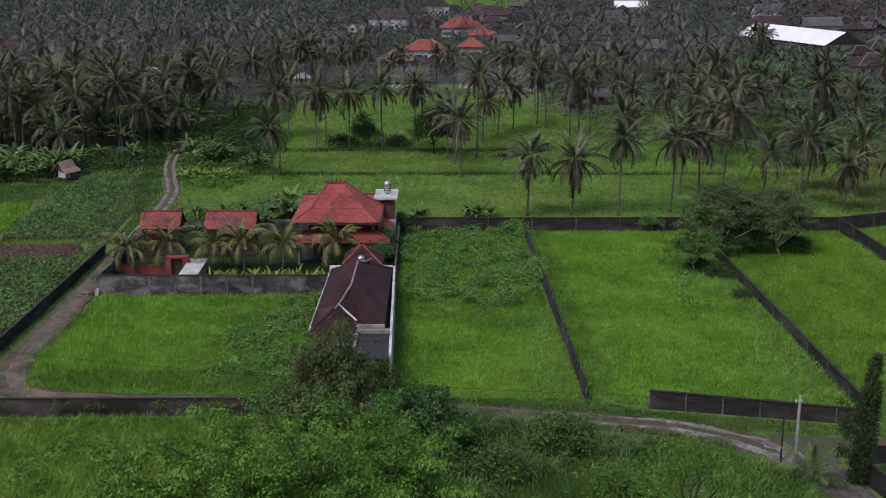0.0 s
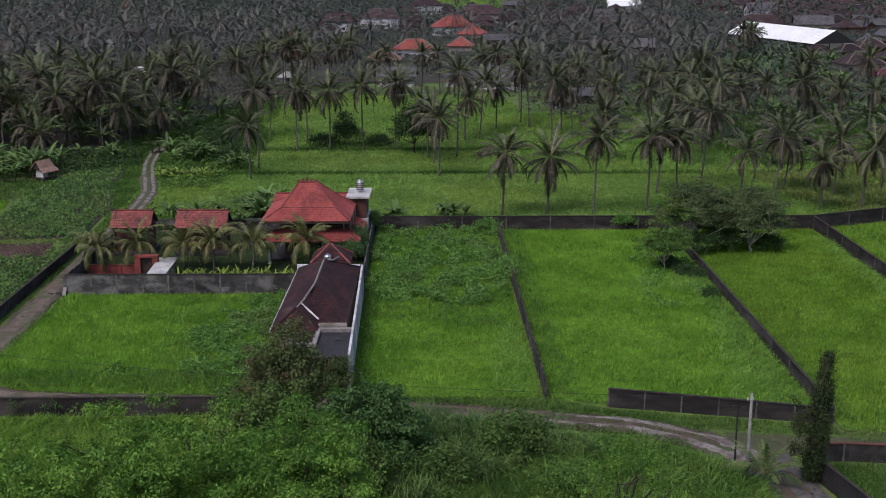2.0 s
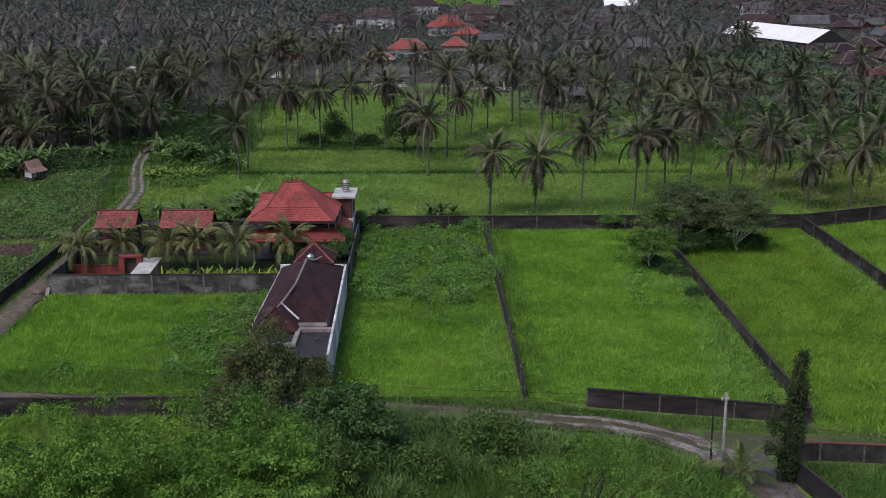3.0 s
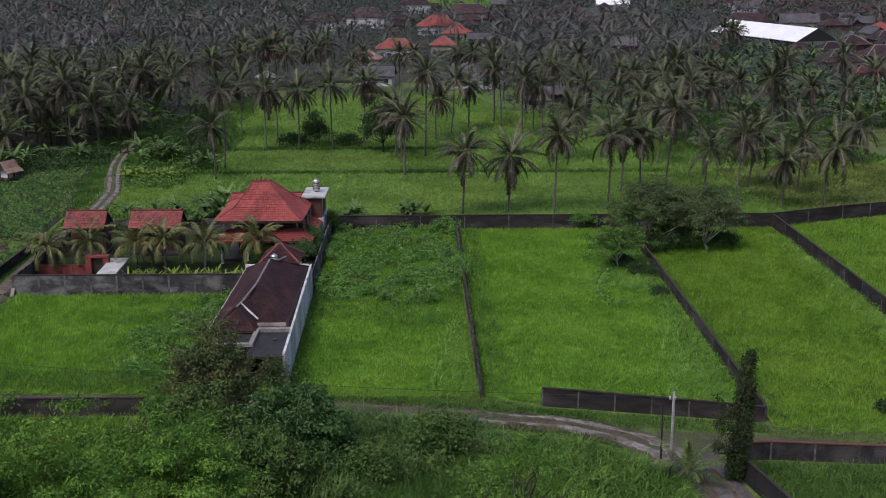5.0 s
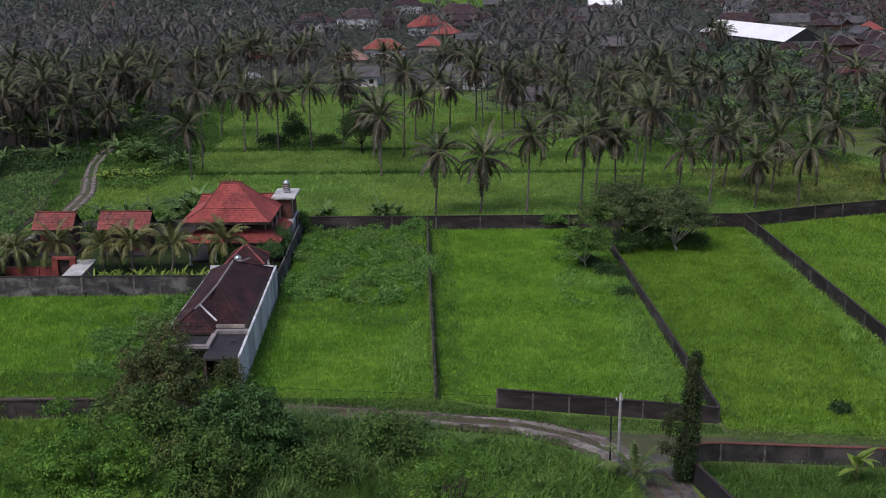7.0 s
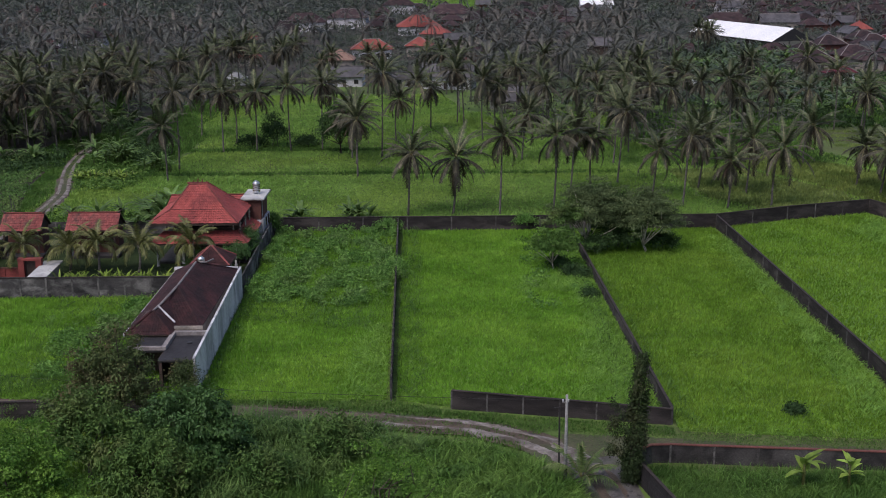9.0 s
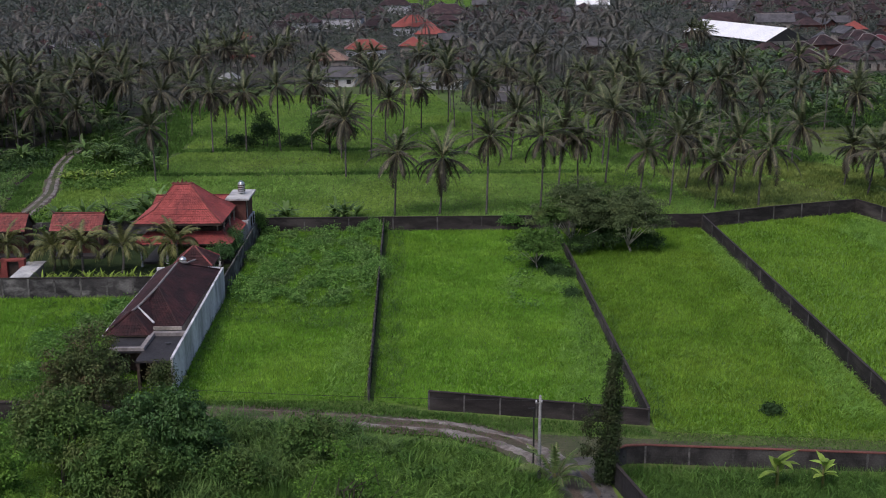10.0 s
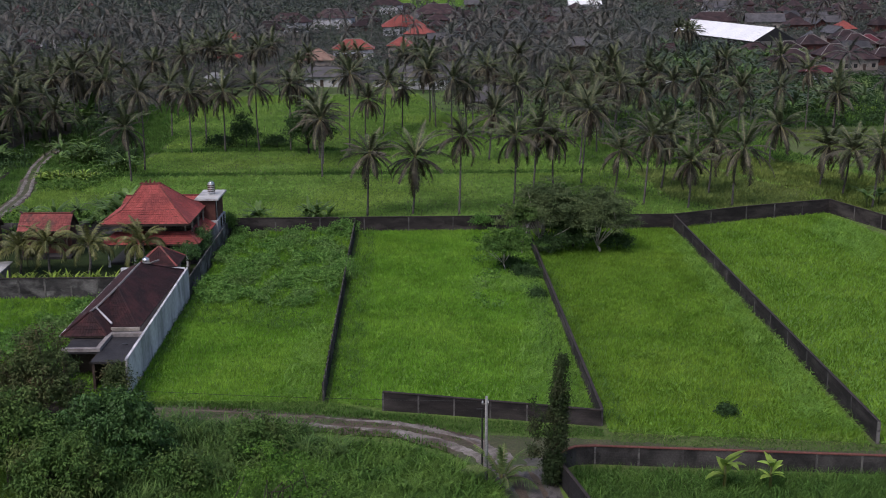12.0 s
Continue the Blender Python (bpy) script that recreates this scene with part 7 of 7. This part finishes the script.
grass("ripe_field", RIPE, 0.5, 0.6, 0.1, M_YELLOW, "yellow-green ripening rice", 4, 0.8, 617)
for i in range(9):
    y0 = 214 + i * 6.6
    grass("terrace_grass", [(100, y0), (150, y0 - 4), (150, y0 - 0.6), (100, y0 + 3.2)], 0.7, 0.4, 0.12, M_DRYGRASS, "rows of a terraced field", 4, 0.5, 620 + i)
grass("side_grass", [(-62, 90), (-47.6, 90), (-47.6, 112), (-62, 106)], 0.6, 0.6, 0.09, M_WEED, "rank grass beside the lane", 4, 0.7, 640)
grass("field_grass", [(-82, 174), (-66.7, 174), (-66.9, 182), (-69, 196), (-82, 192)], 0.4, 0.55, 0.09, M_RICE, "small bright green seedling bed", 4, 0.6, 641)
grass("field_grass", [(-47, 172), (-38, 176), (-40, 220), (-49, 226), (-49.6, 205)], 0.5, 0.5, 0.1, M_RICE_FAR, "green grass beside the track", 4, 0.6, 642, holes=(TRACK,))
grass("far_field", VILLAGE_FIELD, 2.0, 1.2, 0.5, M_RICE_FAR, "bright green far rice field", 3, 0.5, 643)
grass("field_grass", [(118, 295), (160, 295), (160, 318), (120, 318)], 0.8, 0.6, 0.16, M_RICE_FAR, "green field by the village", 4, 0.6, 644)
# dark vine-leaf material on the lawn blades paints the palm shade
grass("lawn_grass", [(-41.8, 141.6), (-14.6, 141.6), (-14.6, 156), (-41.8, 156)], 0.35, 0.14, 0.035, M_VINE, "short lawn grass, coloured dark for palm shade", 3, 0.5, 645)


grass("field_grass", [(46, 176), (58, 176), (70, 181), (110, 200), (160, 230), (160, 262), (98, 262), (70, 244), (52, 260), (30, 262), (44, 248)], 0.7, 0.5, 0.12, M_RICE_FAR, "green grass under palms", 4, 0.6, 646, swirl=20, holes=(OLIVE, RIPE, TERRACE, BACK_A, BACK_B))


grass("field_grass", [(18, 240), (60, 240), (60, 305), (24, 305)], 0.7, 0.6, 0.12, M_RICE_FAR, "green grass under palms", 4, 0.6, 691, swirl=14, holes=(BACK_B, BACK_C))
grass("field_grass", [(-66, 226), (-36, 222), (-34, 268), (-46, 300), (-66, 262)], 0.6, 0.7, 0.1, M_WEED, "rank grass beside the track", 4, 0.6, 692, swirl=14, holes=(TRACK,))
for i, run in enumerate(LANE_MID):
    for k, (lo, hi) in enumerate(((-0.42, 0.38), (1.15, 2.6), (-2.7, -1.2))):
        strip = offset_path(run, lo) + offset_path(run, hi)[::-1]
        grass("lane_grass", strip, 0.26, 0.24 if k == 0 else 0.34, 0.04, M_WEED, "short grass growing in the dirt lane", 5 if k == 0 else 3, 0.7, 680 + i * 3 + k, swirl=4)
grass("field_grass", [(60, 226), (98, 232), (160, 262), (160, 300), (60, 300)], 0.8, 0.7, 0.14, M_WEED, "dim rank grass under palms", 4, 0.6, 690, swirl=12, holes=(OLIVE, RIPE, TERRACE))


def weeds(name, poly, space, seed, mat, label, size=0.5, height=0.7, rows=None, category="weeds", clip=0.0, per=12):
    """Low leafy plants; rows: the spacing of planted rows."""
    r = np.random.default_rng(seed)
    x, y = scatter(poly, space, seed, (TRACK,))
    if rows:
        y = np.round(y / rows) * rows + r.normal(0, 0.12, len(y))
    keep = waves(x, y, 9.0, seed + 3) > clip if clip else np.ones(len(x), bool)
    x, y = x[keep], y[keep]
    h = height * (0.62 + 0.3 * np.clip(waves(x, y, 6.0, seed + 1), -1, 1) + 0.42 * np.clip(waves(x, y, 2.4, seed + 2), -0.8, 1.2)) * r.uniform(0.75, 1.2, len(x))
    v, f = leafy(r, np.c_[x, y, np.maximum(h, 0.15)], size * 1.3, per, size * 0.68, size * 0.42, 0.1, 0.5, True)
    tagged(new(name, mesh_np(name, v, f, mat)), label, category, kind="stuff")


def crop_rows(poly, seed, row, step, size):
    """Bushy plants set in rows that run along the lane, with dark earth between them."""
    r = np.random.default_rng(seed)
    p = np.array(poly)
    gx, gy = np.meshgrid(np.arange(p[:, 0].min() - 8, p[:, 0].max() + 8, row), np.arange(p[:, 1].min(), p[:, 1].max(), step))
    x = (gx - 0.13 * (gy - p[:, 1].mean())).ravel() + r.normal(0, row * 0.13, gx.size)
    y = gy.ravel() + r.normal(0, step * 0.24, gx.size)
    keep = inside(x, y, poly) & (r.random(gx.size) > 0.06) & (waves(x, y, 7.0, seed + 2) > -1.25)
    x, y = x[keep], y[keep]
    big = size * r.uniform(0.7, 1.25, len(x)) * (1 + 0.18 * waves(x, y, 9.0, seed + 1))
    v, f = leafy(r, np.c_[x, y, 0.12 + 0.5 * big], big * 1.1, 38, 0.38, 0.22, 0.2, 0.55, True)
    tagged(new("crop", mesh_np("crop", v, f, M_CROP)), "bushy green crop planted in rows", "crop", kind="stuff")


crop_rows(CROP_1, 701, 1.35, 1.1, 0.78)
crop_rows(CROP_2, 702, 1.3, 1.0, 0.72)
crop_rows([(-48.2, 158.6), (-51.0, 159.8), (-51.8, 168.8), (-48.8, 168.8)], 703, 1.2, 1.0, 0.5)
weeds("tilled_clods", BROWN, 0.55, 705, M_TILLED, "rough clods of freshly tilled soil", 0.3, 0.14, None, "soil", per=7)
weeds("crop", BROWN, 1.5, 704, M_CROP, "scattered seedlings on bare soil", 0.3, 0.2, None, "crop", 0.1, per=8)
grass("field_grass", [(-95, 165.4), (-64, 166.2), (-49.2, 167.4), (-49.4, 169.6), (-65, 169.2), (-95, 168)], 0.4, 0.3, 0.06, M_DRYGRASS, "worn grass strip between beds", 4, 0.7, 647)
grass("field_grass", [(-95, 194), (-73, 194), (-66.4, 202), (-65.6, 215), (-95, 212)], 0.4, 0.3, 0.07, M_WEED, "short dull grass round a field hut", 4, 0.7, 648)
grass("ditch_grass", [(-50.2, 190), (-49.2, 190), (-53.6, 213), (-56.4, 229), (-57.4, 229), (-55.2, 212)], 0.35, 0.4, 0.06, M_VERGE, "rank grass along a ditch", 5, 0.7, 649)
weeds("weeds", [(-6, 138), (11.4, 134), (11.0, 173.6), (-6.2, 173.6)], 0.42, 711, M_BROADLEAF, "broad-leaved weeds overgrowing the plot", 0.4, 1.1, clip=-0.15, per=17)
arching("weeds", [(-6, 130), (11.6, 126), (11.2, 173), (-6.2, 173)], 1.0, 1.25, 0.05, M_VERGE, "rank grass mixed with weeds", 8, 718, 0.8, 0.6, 3.0)
weeds("weeds", [(-22, 108), (-12, 107), (-14.2, 139.6), (-18, 140), (-24, 124)], 0.45, 712, M_BROADLEAF, "broad-leaved weeds overgrowing the plot", 0.4, 1.0, clip=-0.3, per=16)
arching("weeds", [(-26, 108), (-12, 107), (-14.2, 139.6), (-28, 139)], 1.2, 1.2, 0.05, M_VERGE, "rank grass mixed with weeds", 8, 719, 0.8, 0.6, 3.0)
weeds("weeds", [(-6, 80), (24, 80), (20, 94), (4, 99), (-6, 100)], 1.3, 713, M_GREEN, "leafy weeds in tall grass", 0.5, 1.25, clip=0.1, per=34)
weeds("weeds", [(28, 134), (37, 134), (37, 160), (28, 160)], 0.9, 714, M_BROADLEAF, "broad-leaved weeds along the wall", 0.5, 0.7, clip=0.25)
weeds("weeds", [(-47, 206), (-38, 206), (-34, 222), (-34, 244), (-52, 250), (-52, 228)], 0.9, 715, M_GREEN, "rank greenery beside the track", 0.7, 1.2, clip=-0.2)
weeds("weeds", [(-95, 206), (-60, 224), (-54, 232), (-60, 246), (-100, 238)], 1.0, 716, M_DEEP, "rank undergrowth at the grove's edge", 0.8, 1.4, clip=-0.5)
weeds("weeds", [(-41, 172), (-20, 174.6), (-20, 186), (-44, 184)], 1.0, 717, M_GREEN, "rank greenery behind the garden", 0.8, 1.6, clip=-0.3)
